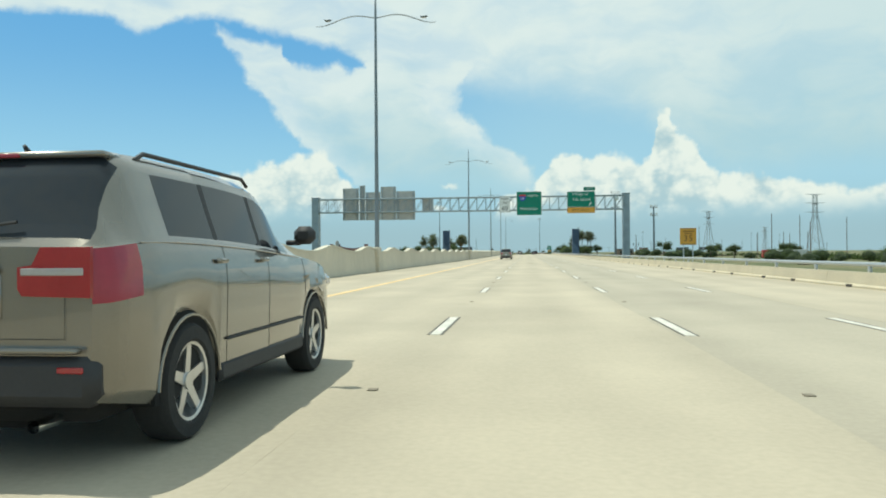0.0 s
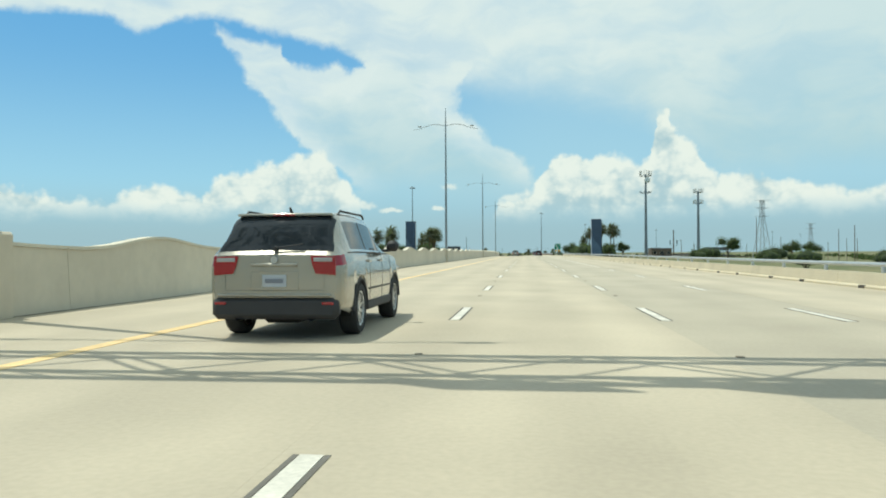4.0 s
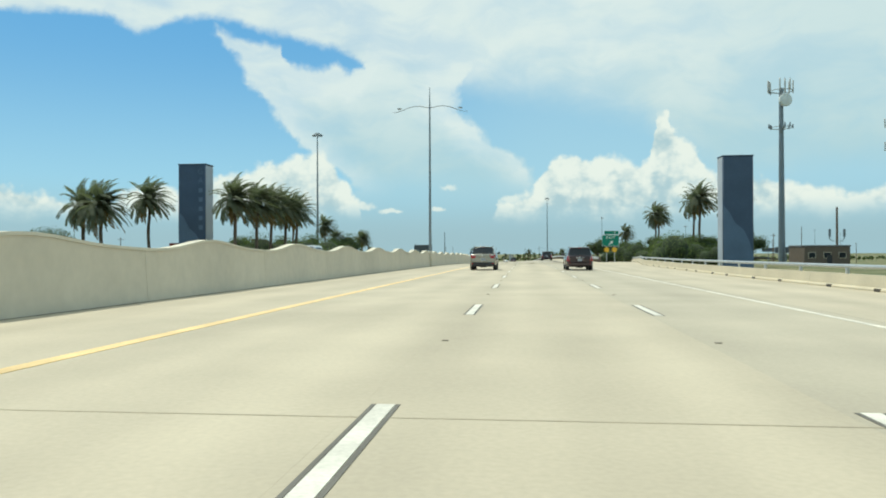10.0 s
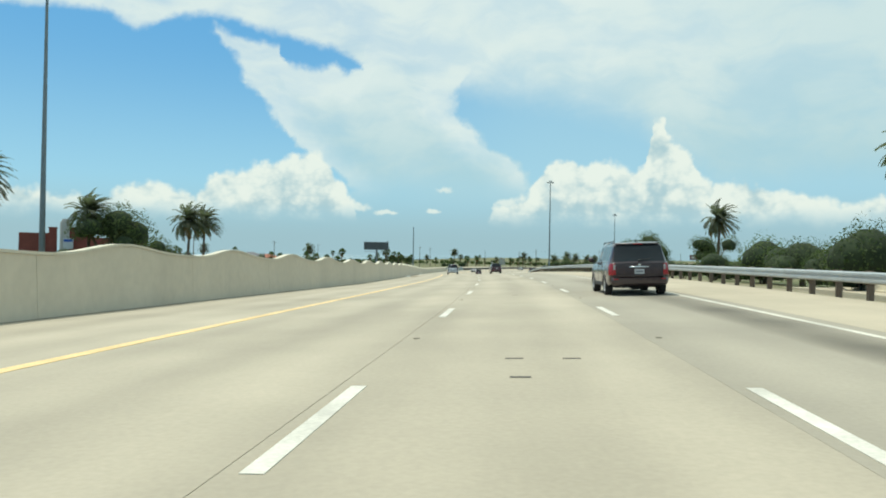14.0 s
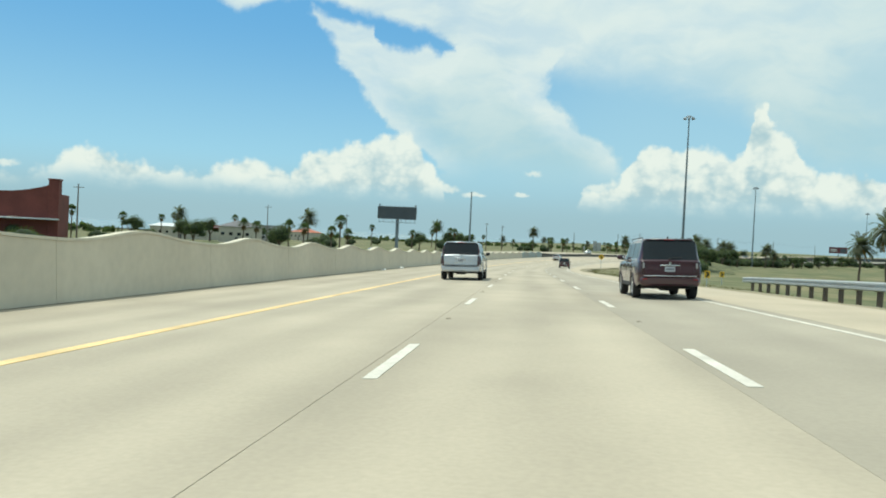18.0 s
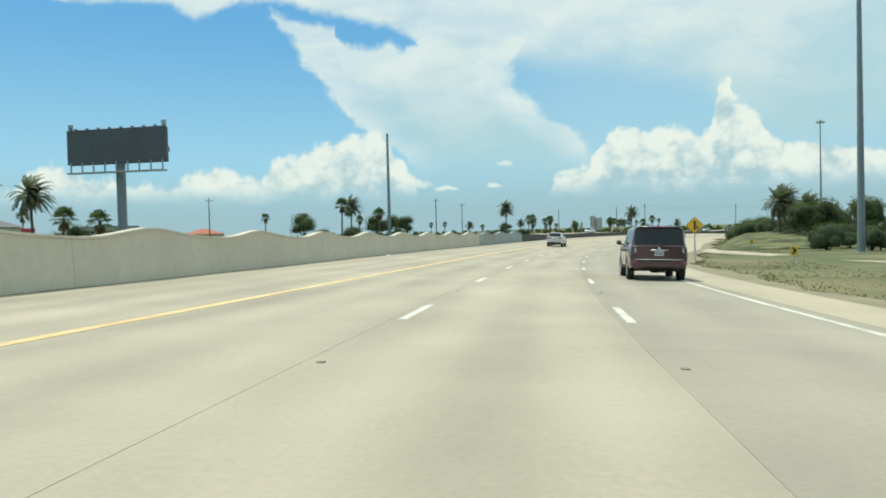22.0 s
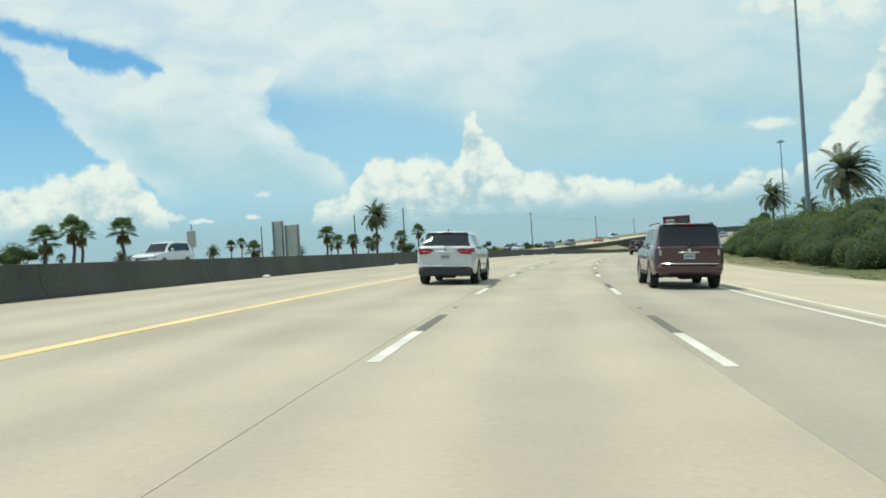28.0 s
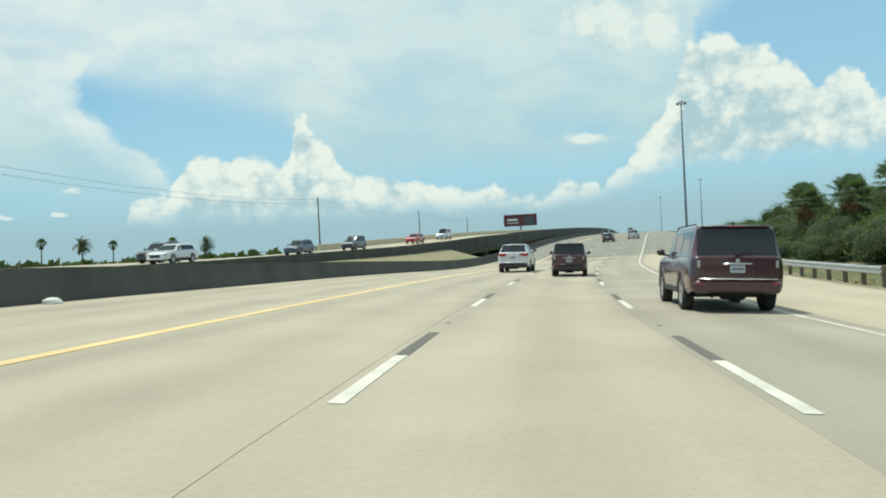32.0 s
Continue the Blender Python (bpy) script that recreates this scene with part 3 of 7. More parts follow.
def OTHER_LIFT(s, u=-14.0):
    """How far the oncoming carriageway stands above our road's plane, with its own bank."""
    k = min(1.0, max(0.0, (s - 930) / 60.0))
    return _lift(s) + (along(s)[4] * (1 - k) + 0.02 * k) * max(0.0, -u - 14.0)


def ground_z(s, u, zr):
    """Height of the land beside the road, from the road's own height there."""
    if -30 < u < EDGE_R(s) + 0.2:
        near = zr - 0.62 - 0.35 * max(0, DROP_R(s) - 1.7)
    elif u > 0:
        near = zr - DROP_R(s)
    else:
        near = zr - DROP_L(s)
    w = min(1.0, max(0.0, (abs(u) - 40) / 260.0))
    w = w * w * (3 - 2 * w)
    return near * (1 - w) + FAR_Z * w


def land(s, u):
    """Height of the land at a spot given along and across the road."""
    x, y, z, a, b = along(s)
    return ground_z(s, u, z - b * min(max(u, -14), 14))


def ground_sheet():
    xs = np.concatenate([[-5000, -3500, -2500, -1700, -1200, -900, -700, -560, -460, -380, -320, -270, -230], np.arange(-200, 261, 4.0), [285, 320, 370, 430, 510, 620, 780, 1000, 1400, 2000, 3000, 5000]])
    ys = np.concatenate([[-3000, -1500, -700, -350, -200, -130], np.arange(-90, 1451, 5.0), [1490, 1560, 1660, 1800, 2000, 2300, 2700, 3300, 4200, 5000]])
    gx, gy = np.meshgrid(xs, ys)
    pts = np.stack([gx.ravel(), gy.ravel()], 1)
    near = np.empty(len(pts), dtype=int)
    lx, ly = _x[::4], _y[::4]
    for i in range(0, len(pts), 4000):
        q = pts[i:i + 4000]
        near[i:i + 4000] = np.argmin((q[:, :1] - lx) ** 2 + (q[:, 1:] - ly) ** 2, axis=1) * 4
    sh = Mesh()
    vs = []
    for (px, py), k in zip(pts, near):
        dx, dy = px - _x[k], py - _y[k]
        u = dx * math.cos(_h[k]) + dy * math.sin(_h[k])
        v = -dx * math.sin(_h[k]) + dy * math.cos(_h[k])
        zr = _z[k] - _b[k] * min(max(u, -14), 14)
        z = ground_z(_s[k], u, zr)
        if abs(v) > 30:
            z = z * max(0, 1 - abs(v) / 400) + FAR_Z * min(1, abs(v) / 400)
        rough = 0.0 if -31 < u < EDGE_R(_s[k]) + 3 else min(1, abs(u) / 60) * 0.5
        z += rough * (noise.noise(Vector((px * 0.05, py * 0.05, 0))))
        vs.append((px, py, z))
    w = len(xs)
    fs = [(j * w + i, j * w + i + 1, (j + 1) * w + i + 1, (j + 1) * w + i) for j in range(len(ys) - 1) for i in range(w - 1)]
    sh.add(vs, fs)
    return sh


GRASS = mat("coastal grass", (0.10, 0.118, 0.043), 0.95, 0, 0.28, 0.10, 2.5, 0.4, tint=(0.16, 0.14, 0.068))
tagged(part("ground", ground_sheet(), GRASS), "flat coastal land of dry green grass", "ground", kind="structure")
WATER = mat("bay water", (0.22, 0.30, 0.33), 0.12, 0, 0.08, 0.02, 0.4, 0.05)
bay = Mesh()
bay.add([(-4800, 1000, FAR_Z + 0.9), (-300, 1100, FAR_Z + 0.9), (-190, 1600, FAR_Z + 0.9), (-150, 4900, FAR_Z + 0.9), (-4800, 4900, FAR_Z + 0.9)], [(0, 1, 2, 3, 4)])
tagged(part("water", bay, WATER), "pale shallow bay beyond the low shore", "water", kind="structure")

# ---- carriageway ----
road = thing("road", "three-lane concrete highway with dashed lane markings", "road", kind="structure")
bed = road_strip(-300, 1500, [lambda s: WALL_L(s) - 0.1, lambda s: EDGE_R(s) - 0.05], -0.05, 0.4, 8)
part("road_bed", bed, JOINT, road, "dark joint sealant bed")
LANE_JOINTS = [-1.62, 2.08]
SEG = 36.576
s = -300.0
while s < 1480:
    e = 393.0 if 340 < s < 370 else 409.0 if 392 < s < 394 else s + SEG
    m1, m2 = (DECK, DECK) if e < 394 else (APPROACH, SHOULDER) if e < 410 else (PAVE, SHOULDER) if s < 1020 else (HILL, HILL)
    g = 0.0005 if e < 394 else 0.0035
    left = lambda q: WALL_L(q)
    part("slab", road_strip(s + 0.003, e - 0.003, [left, -8, -5.9, -3.5, LANE_JOINTS[0] - g], 0, 0.1, 6), m1, road)
    part("slab", road_strip(s + 0.003, e - 0.003, [LANE_JOINTS[0] + g, 0.2, LANE_JOINTS[1] - g * 0.5], 0, 0.1, 6), m1, road)
    part("slab", road_strip(s + 0.003, e - 0.003, [LANE_JOINTS[1] + g * 0.5, 3.8, 5.9], 0, 0.1, 6), DECK_WORN if m1 is DECK else PAVE_WORN if m1 is PAVE else m1, road)
    part("shoulder_slab", road_strip(s + 0.003, e - 0.003, [5.91, lambda q: 5.91 + (EDGE_R(q) - 5.91) * 0.5, EDGE_R], 0, 0.1, 6), m2, road)
    s = e

STUD = mat("worn road stud", (0.22, 0.19, 0.14), 0.8)
SEAL = mat("pale joint seal", (0.36, 0.31, 0.225), 0.85)
# bridge expansion joints and small steel drain slots across the deck
for sj in (84.5, 158.0, 231.5, 305.0, 378.5):
    part("expansion_joint", road_strip(sj, sj + 0.03, [lambda q: WALL_L(q) + 0.2, 0, EDGE_R], 0.003, 0.003, 1, uv=False), SEAL, road, "narrow transverse expansion joint")


# painted lines
CYCLE, FIRST = 12.192, 70.8
k0, k1 = -8, 105
for k in range(k0, k1):
    a = FIRST + k * CYCLE + (1.6 if k < 6 else 0.0)
    for u, own in ((-1.42, True), (2.28, True), (5.35, a < 170)):
        if not own:
            continue
        part("lane_dash", road_strip(a, a + 3.05, [u - 0.075, u + 0.075], 0.006, 0.005, 1.6, uv=False), WHITE, road)
        if a < 400:
            for d in (-0.10, 0.10):
                part("dash_border", road_strip(a, a + 3.05, [u + d - 0.018, u + d + 0.018], 0.005, 0.004, 1.6, uv=False), BLACK, road)
        elif a > 775:
            part("contrast_dash", road_strip(a + 3.06, a + 5.9, [u - 0.085, u + 0.085], 0.005, 0.004, 1.6, uv=False), BLACK, road)
    if -20 < a < 960:
        for u in (-1.42, 2.28):
            bt = Mesh()
            bt.box((0, 0, 0.006), (0.09, 0.09, 0.012), 0.004)
            part("road_stud", bt, STUD, road, m=stand(a + 7.6, u, 0.0))
s = -300
while s < 1400:
    part("yellow_line", road_strip(s, s + 60, [-5.86, -5.62], 0.006, 0.005, 5, uv=False), YELLOW, road)
    s += 60
s = 180
while s < 1400:
    part("edge_line", road_strip(s, s + 61, [5.42, 5.56], 0.006, 0.005, 5, uv=False), EDGE_WHITE, road)
    s += 61
part("gore_line", road_strip(775, 900, [lambda q: 6.1 + max(0, (830 - q)) * 0.03, lambda q: 6.23 + max(0, (830 - q)) * 0.03], 0.006, 0.005, 5, uv=False), WHITE, road)



def stain_mat(name, col, strength):
    """A worn dark stain whose edges fade out into the paving."""
    m = mat(name, col, 0.85, 0, 0.3, 0.6, 6, 0.05)
    nt = m.node_tree
    uv = nt.nodes.new("ShaderNodeTexCoord")
    sep = nt.nodes.new("ShaderNodeSeparateXYZ")
    nt.links.new(uv.outputs["UV"], sep.inputs[0])
    prod = None
    for k in (0, 1):
        a = nt.nodes.new("ShaderNodeMath")
        a.operation = "SINE"
        b = nt.nodes.new("ShaderNodeMath")
        b.operation = "MULTIPLY"
        nt.links.new(sep.outputs[k], b.inputs[0])
        b.inputs[1].default_value = math.pi
        nt.links.new(b.outputs[0], a.inputs[0])
        if prod is None:
            prod = a.outputs[0]
        else:
            c = nt.nodes.new("ShaderNodeMath")
            c.operation = "MULTIPLY"
            nt.links.new(prod, c.inputs[0])
            nt.links.new(a.outputs[0], c.inputs[1])
            prod = c.outputs[0]
    n = nt.nodes.new("ShaderNodeTexNoise")
    nt.links.new(uv.outputs["Object"], n.inputs["Vector"])
    n.inputs["Scale"].default_value, n.inputs["Detail"].default_value = 0.25, 3
    d = nt.nodes.new("ShaderNodeMath")
    d.operation, d.use_clamp = "MULTIPLY", True
    nt.links.new(prod, d.inputs[0])
    e = nt.nodes.new("ShaderNodeMath")
    e.operation = "MULTIPLY"
    nt.links.new(n.outputs[0], e.inputs[0])
    e.inputs[1].default_value = strength * 2
    nt.links.new(e.outputs[0], d.inputs[1])
    nt.links.new(d.outputs[0], nt.nodes["Principled BSDF"].inputs["Alpha"])
    return m


SKID = stain_mat("tyre rubber stain", (0.11, 0.10, 0.082), 0.36)


def stain(s0, s1, mid, half, material):
    sh = road_strip(s0, s1, [lambda q: mid(q) - half, mid, lambda q: mid(q) + half], 0.004, 0, 1.0)
    sh.uv = [((a - s0) / (s1 - s0), (b - mid(a)) / (2 * half) + 0.5) for a, b in sh.uv]
    part("road_stain", sh, material, road, "dark tyre and oil stain")


stain(392, 470, lerp_list([(392, 5.1), (400, 4.68), (406, 4.42), (412, 4.4), (423, 4.85), (470, 4.6)]), 0.75, SKID)
stain(398, 415, lerp_list([(396, 0.4), (406, 0.72), (418, 1.1)]), 0.55, SKID)

# small dark filled slots in the paving
for sq, uq in ((429.5, 0.08), (429.5, 0.78), (428.0, 0.14), (447.0, 0.3), (470.5, 0.6)):
    part("filled_slot", road_strip(sq, sq + 0.09, [uq - 0.11, uq + 0.11], 0.004, 0.003, 1, uv=False), JOINT, road, "dark filled slot")

# exit ramp falling away
ramp_u = lerp_list([(372, 10.0), (405, 13.5), (440, 18.5), (500, 30), (560, 44)])
ramp_h = lambda s, u: -0.02 - max(0, s - 400) * 0.014
ramp = thing("exit_ramp", "single-lane concrete exit ramp falling away", "road", kind="structure")
part("slab", road_strip(380, 560, [lambda q: ramp_u(q) - 3.2, ramp_u, lambda q: ramp_u(q) + 3.2], ramp_h, 0.3, 6), SHOULDER, ramp)

# ---- oncoming carriageway ----
other = thing("oncoming_road", "concrete carriageway for oncoming traffic, rising on a flyover", "road", kind="structure")
OU = lambda q, d: (WALL_L(q) - 0.55 - _gap(q)) - d
s = -200
while s < 1500:
    e = s + 73.15
    for d0, d1 in ((0, 5.2), (5.23, 8.9), (8.93, 12.6), (12.63, 16.5)):
        part("slab", road_strip(s + 0.02, e - 0.02, [lambda q, d=d1: OU(q, d), lambda q, d=d0: OU(q, d)], lambda q, u: OTHER_LIFT(q, u), 0.35, 6), DECK if e < 416 or s > 1000 else PAVE, other)
    s = e

# ---- barriers ----
WAVE = 9.144


def wave_top(s):
    ph = ((s - 76.1) / WAVE) % 1.0
    lift = lerp_list([(-300, 0), (400, 0.02), (450, 0.28), (545, 0.27), (590, 0.13), (660, 0.05), (720, 0.0), (2000, 0)])(s)
    return 1.43 + lift + 0.145 * math.cos(2 * math.pi * ph) + 0.03 * math.cos(4 * math.pi * ph + 0.6)


median = thing("median_barrier", "cast concrete median barrier with a wavy top", "barrier", kind="structure")
s = 76.1 - 10 * WAVE - WAVE / 2
k = 0
while s < 772:
    e = s + WAVE
    wmat = WALL_BLUE if s > 748 else WALL
    g = 0.008
    prof = lambda q: [(WALL_L(q), -0.1), (WALL_L(q) - 0.01, 0.06), (WALL_L(q) - 0.03, 0.12), (WALL_L(q) - 0.10, wave_top(q)), (WALL_L(q) - 0.36, wave_top(q)), (WALL_L(q) - 0.42, 0.12), (WALL_L(q) - 0.46, -0.1)]
    part("barrier_panel", road_wall(s + g, e - g, prof, 0.7), wmat, median)
    cap = lambda q: [(WALL_L(q) - 0.07, wave_top(q) + 0.003), (WALL_L(q) - 0.07, wave_top(q) + 0.075), (WALL_L(q) - 0.39, wave_top(q) + 0.075), (WALL_L(q) - 0.39, wave_top(q) + 0.003)]
    part("barrier_cap", road_wall(s + g, e - g, cap, 0.7), CAP if s < 748 else WALL_BLUE, median)
    s = e
MEDIAN_END = s
# Dark brown mottled strip of uneven width along the barrier's foot.
GUTTER = mat("dark gutter strip", (0.10, 0.09, 0.07), 0.95, 0, 0.35, 0.5, 6, 0.2, tint=(0.20, 0.17, 0.125))
for a in range(-20, 1400, 71):
    edge = 0.0 if a < MEDIAN_END else 0.12
    wide = lambda q: 0.05 + 0.05 * abs(math.sin(q * 0.31) + 0.6 * math.sin(q * 0.83 + 1))
    part("gutter_dirt", road_strip(a, a + 71, [lambda q: WALL_L(q) + edge - 0.02, lambda q: WALL_L(q) + edge + wide(q)], 0.004, 0.003, 1.5, uv=False), GUTTER, road, "uneven dark strip along the barrier")
low = thing("low_median_barrier", "weathered concrete safety barrier in shade-dark grey", "barrier", kind="structure")
while s < 1420:
    e = s + 9.14
    hh = lerp_list([(772, 1.25), (800, 0.9), (1400, 0.85)])
    prof = lambda q: [(WALL_L(q) + 0.12, -0.1), (WALL_L(q) + 0.12, 0.08), (WALL_L(q) - 0.03, 0.3), (WALL_L(q) - 0.10, hh(q)), (WALL_L(q) - 0.28, hh(q)), (WALL_L(q) - 0.35, 0.3), (WALL_L(q) - 0.5, 0.08), (WALL_L(q) - 0.5, -0.1)]
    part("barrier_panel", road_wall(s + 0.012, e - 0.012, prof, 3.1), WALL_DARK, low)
    s = e

# flyover parapets, edge beam, piers
fly = thing("flyover", "grey concrete flyover on round piers carrying oncoming traffic", "bridge", kind="structure")
s = 962
while s < 1480:
    e = s + 18.0
    lift = lambda q: OTHER_LIFT(q, OU(q, 0))
    lift_far = lambda q: OTHER_LIFT(q, OU(q, 16.5))
    near = lambda q: [(OU(q, -0.3), lift(q) - 0.9 * min(1, max(0, q - 960) / 40)), (OU(q, -0.3), lift(q) + _para(q)), (OU(q, -0.05), lift(q) + _para(q)), (OU(q, 0.02), lift(q) - 0.9 * min(1, max(0, q - 960) / 40))]
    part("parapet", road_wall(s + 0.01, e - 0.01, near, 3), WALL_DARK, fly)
    far = lambda q: [(OU(q, 16.5), lift_far(q) - 0.6), (OU(q, 16.5), lift_far(q) + 0.8), (OU(q, 16.8), lift_far(q) + 0.8), (OU(q, 16.85), lift_far(q) - 0.6)]
    if s > 1030:
        part("parapet", road_wall(s + 0.01, e - 0.01, far, 3), PALE, fly)
    s = e
part("deck_beam", road_wall(1028, 1480, lambda q: [(OU(q, 0.3), OTHER_LIFT(q) - 0.37), (OU(q, 16), OTHER_LIFT(q, OU(q, 16)) - 0.37), (OU(q, 14.8), OTHER_LIFT(q) - 1.6), (OU(q, 1.6), OTHER_LIFT(q) - 1.6)], 6), WALL, fly)
s = 1040
while s < 1470:
    for d in (3.0, 8.2, 13.4):
        p = place(s, OU(s, d), OTHER_LIFT(s) - 1.6)
        part("pier", Mesh().tube([(p.x, p.y, p.z + 0.02), (p.x, p.y, p.z - 8)], 0.5, 14), WALL, fly)
    s += 22
SAND = mat("bare sandy bank", (0.30, 0.25, 0.16), 0.95, 0, 0.25, 0.4, 6, 0.4, tint=(0.17, 0.18, 0.08))
bank = thing("embankment", "sandy embankment with thin grass under the flyover", "embankment", kind="structure")
part("slope", road_wall(890, 1036, lambda q: [(WALL_L(q) - 0.55, -0.3), (WALL_L(q) - 0.6, 0.05), (OU(q, -0.35), max(0.06, OTHER_LIFT(q) * 0.93 - 0.1)), (OU(q, 15), max(0.0, OTHER_LIFT(q) - 0.45)), (OU(q, 24), -0.6)], 5), SAND, bank)

# right parapet of the bridge: pale wall, steel rail on posts, drain slots
side = thing("bridge_parapet", "pale concrete bridge parapet with a steel pipe rail", "barrier", kind="structure")
RW = lambda q: EDGE_R(q) if q < 385 else 12.3 + (q - 385) * 0.13
RH = lambda q: -max(0, q - 400) * 0.014
s = -90.0
k = 0
while s < 470:
    e = s + 9.14
    prof = lambda q: [(RW(q), RH(q) - 0.1), (RW(q), RH(q) + 0.06), (RW(q) + 0.08, RH(q) + 0.12), (RW(q) + 0.14, RH(q) + 0.50), (RW(q) + 0.44, RH(q) + 0.50), (RW(q) + 0.48, RH(q) - 0.8), (RW(q) + 0.2, RH(q) - 0.8)]
    part("parapet_panel", road_wall(s + 0.008, e - 0.008, prof, 4.6), PALE, side)
    part("pipe_rail", Mesh().tube([place(q, RW(q) + 0.28, RH(q) + 0.76) for q in (s, s + 4.57, e)], 0.07, 8), GALV, side)
    for q in (s + 1.5, s + 6.1):
        part("rail_post", Mesh().box((0, 0, 0), (0.10, 0.14, 0.26), 0.02), GALV, side, m=stand(q, RW(q) + 0.28, RH(q) + 0.62))
    for q in (s + 3.2, s + 7.0):
        part("drain_slot", Mesh().box((0, 0, 0), (0.06, 0.42, 0.10), 0.01), JOINT, side, m=stand(q, RW(q) + 0.01, RH(q) + 0.05))
    s = e
    k += 1


def guard_rail(s0, s1, uf, hf, label):
    """W-beam guard rail on timber posts."""
    g = thing("guard_rail", label, "guard rail", kind="structure")
    s = s0
    w = [(-0.04, 0.0), (0.04, 0.04), (0.04, 0.10), (-0.02, 0.14), (-0.02, 0.17), (0.04, 0.21), (0.04, 0.27), (-0.04, 0.31)]
    while s < s1 - 0.1:
        e = min(s + 7.62, s1)
        prof = lambda q: [(uf(q) - x, hf(q) + 0.42 + z) for x, z in w] + [(uf(q) - x + 0.006, hf(q) + 0.42 + z) for x, z in reversed(w)]
        part("rail_beam", road_wall(s, e, prof, 2.54), GALV, g)
        q = s + 0.3
        while q < e:
            p = Mesh().box((0, 0, 0), (0.15, 0.17, 1.9), 0.02)
            part("rail_post", p, TIMBER, g, m=stand(q, uf(q) + 0.22, hf(q) - 0.2))
            part("spacer_block", Mesh().box((0, 0, 0), (0.13, 0.14, 0.34), 0.015), TIMBER, g, m=stand(q, uf(q) + 0.10, hf(q) + 0.575))
            q += 1.905
        s = e
    return g


guard_rail(403, 586, lerp_list([(403, 9.5), (500, 9.4), (545, 9.9), (586, 13.0)]), lambda q: 0.0 if q < 540 else -0.0045 * (q - 540), "galvanised steel guard rail on timber posts beside the shoulder")
guard_rail(972, 1115, lerp_list([(972, 12.0), (985, 11.6), (1300, 11.6)]), lambda q: 0.0, "galvanised steel guard rail below the shrubs")

# ---- vehicles ----
TYRE = mat("tyre rubber", (0.025, 0.025, 0.025), 0.9, 0, 0.15, 6, 40, 0.2)
ALLOY = mat("alloy wheel", (0.60, 0.60, 0.60), 0.3, 0.85, 0.06, 4, 30, 0)
TRIM = mat("black plastic trim", (0.03, 0.03, 0.032), 0.65, 0, 0.1, 4, 40, 0.1)
UNDER = mat("underbody", (0.012, 0.012, 0.012), 0.95)
PANE = glass("tinted window", (0.02, 0.025, 0.03))
CHROME = mat("bright chrome", (0.75, 0.76, 0.78), 0.12, 1.0, 0.03, 4, 30, 0)
RED_LENS = mat("red lamp lens", (0.30, 0.012, 0.018), 0.15, 0, 0.08, 8, 40, 0, coat=0.6)
SMOKE_LENS = mat("smoked red lamp lens", (0.055, 0.026, 0.030), 0.15, 0, 0.1, 8, 40, 0, coat=0.8)
CLEAR_LENS = mat("clear lamp lens", (0.42, 0.40, 0.40), 0.12, 0.2, 0.08, 8, 40, 0, coat=0.6)
PINK_LENS = mat("pale red lamp lens", (0.55, 0.16, 0.17), 0.15, 0, 0.08, 8, 40, 0, coat=0.6)
PLATE = mat("number plate white", (0.45, 0.47, 0.50), 0.5, 0, 0.05, 8, 40, 0)
BAR = mat("plate bar grey", (0.18, 0.19, 0.22), 0.5)


def paint(name, col, metal=0.6, rough=0.27):
    return mat(name, col, rough, metal, 0.05, 1.5, 60, 0, coat=1.0)


def smooth_nodes(nodes):
    a = np.array(nodes, dtype=float)

    x, v = a[:, 0], a[:, 1]
    d = np.diff(v) / np.diff(x)
    m = np.zeros(len(x))
    m[0], m[-1] = d[0], d[-1]
    for i in range(1, len(x) - 1):
        if d[i - 1] * d[i] > 0:
            w1, w2 = 2 * (x[i + 1] - x[i]) + x[i] - x[i - 1], x[i + 1] - x[i] + 2 * (x[i] - x[i - 1])
            m[i] = (w1 + w2) / (w1 / d[i - 1] + w2 / d[i])

    def f(y):
        i = int(np.clip(np.searchsorted(x, y) - 1, 0, len(x) - 2))
        h = x[i + 1] - x[i]
        t = min(1.0, max(0.0, (y - x[i]) / h))
        return float((1 + 2 * t) * (1 - t) ** 2 * v[i] + t * (1 - t) ** 2 * h * m[i] + t * t * (3 - 2 * t) * v[i + 1] + t * t * (t - 1) * h * m[i + 1])

    return f


WHEELS = {}


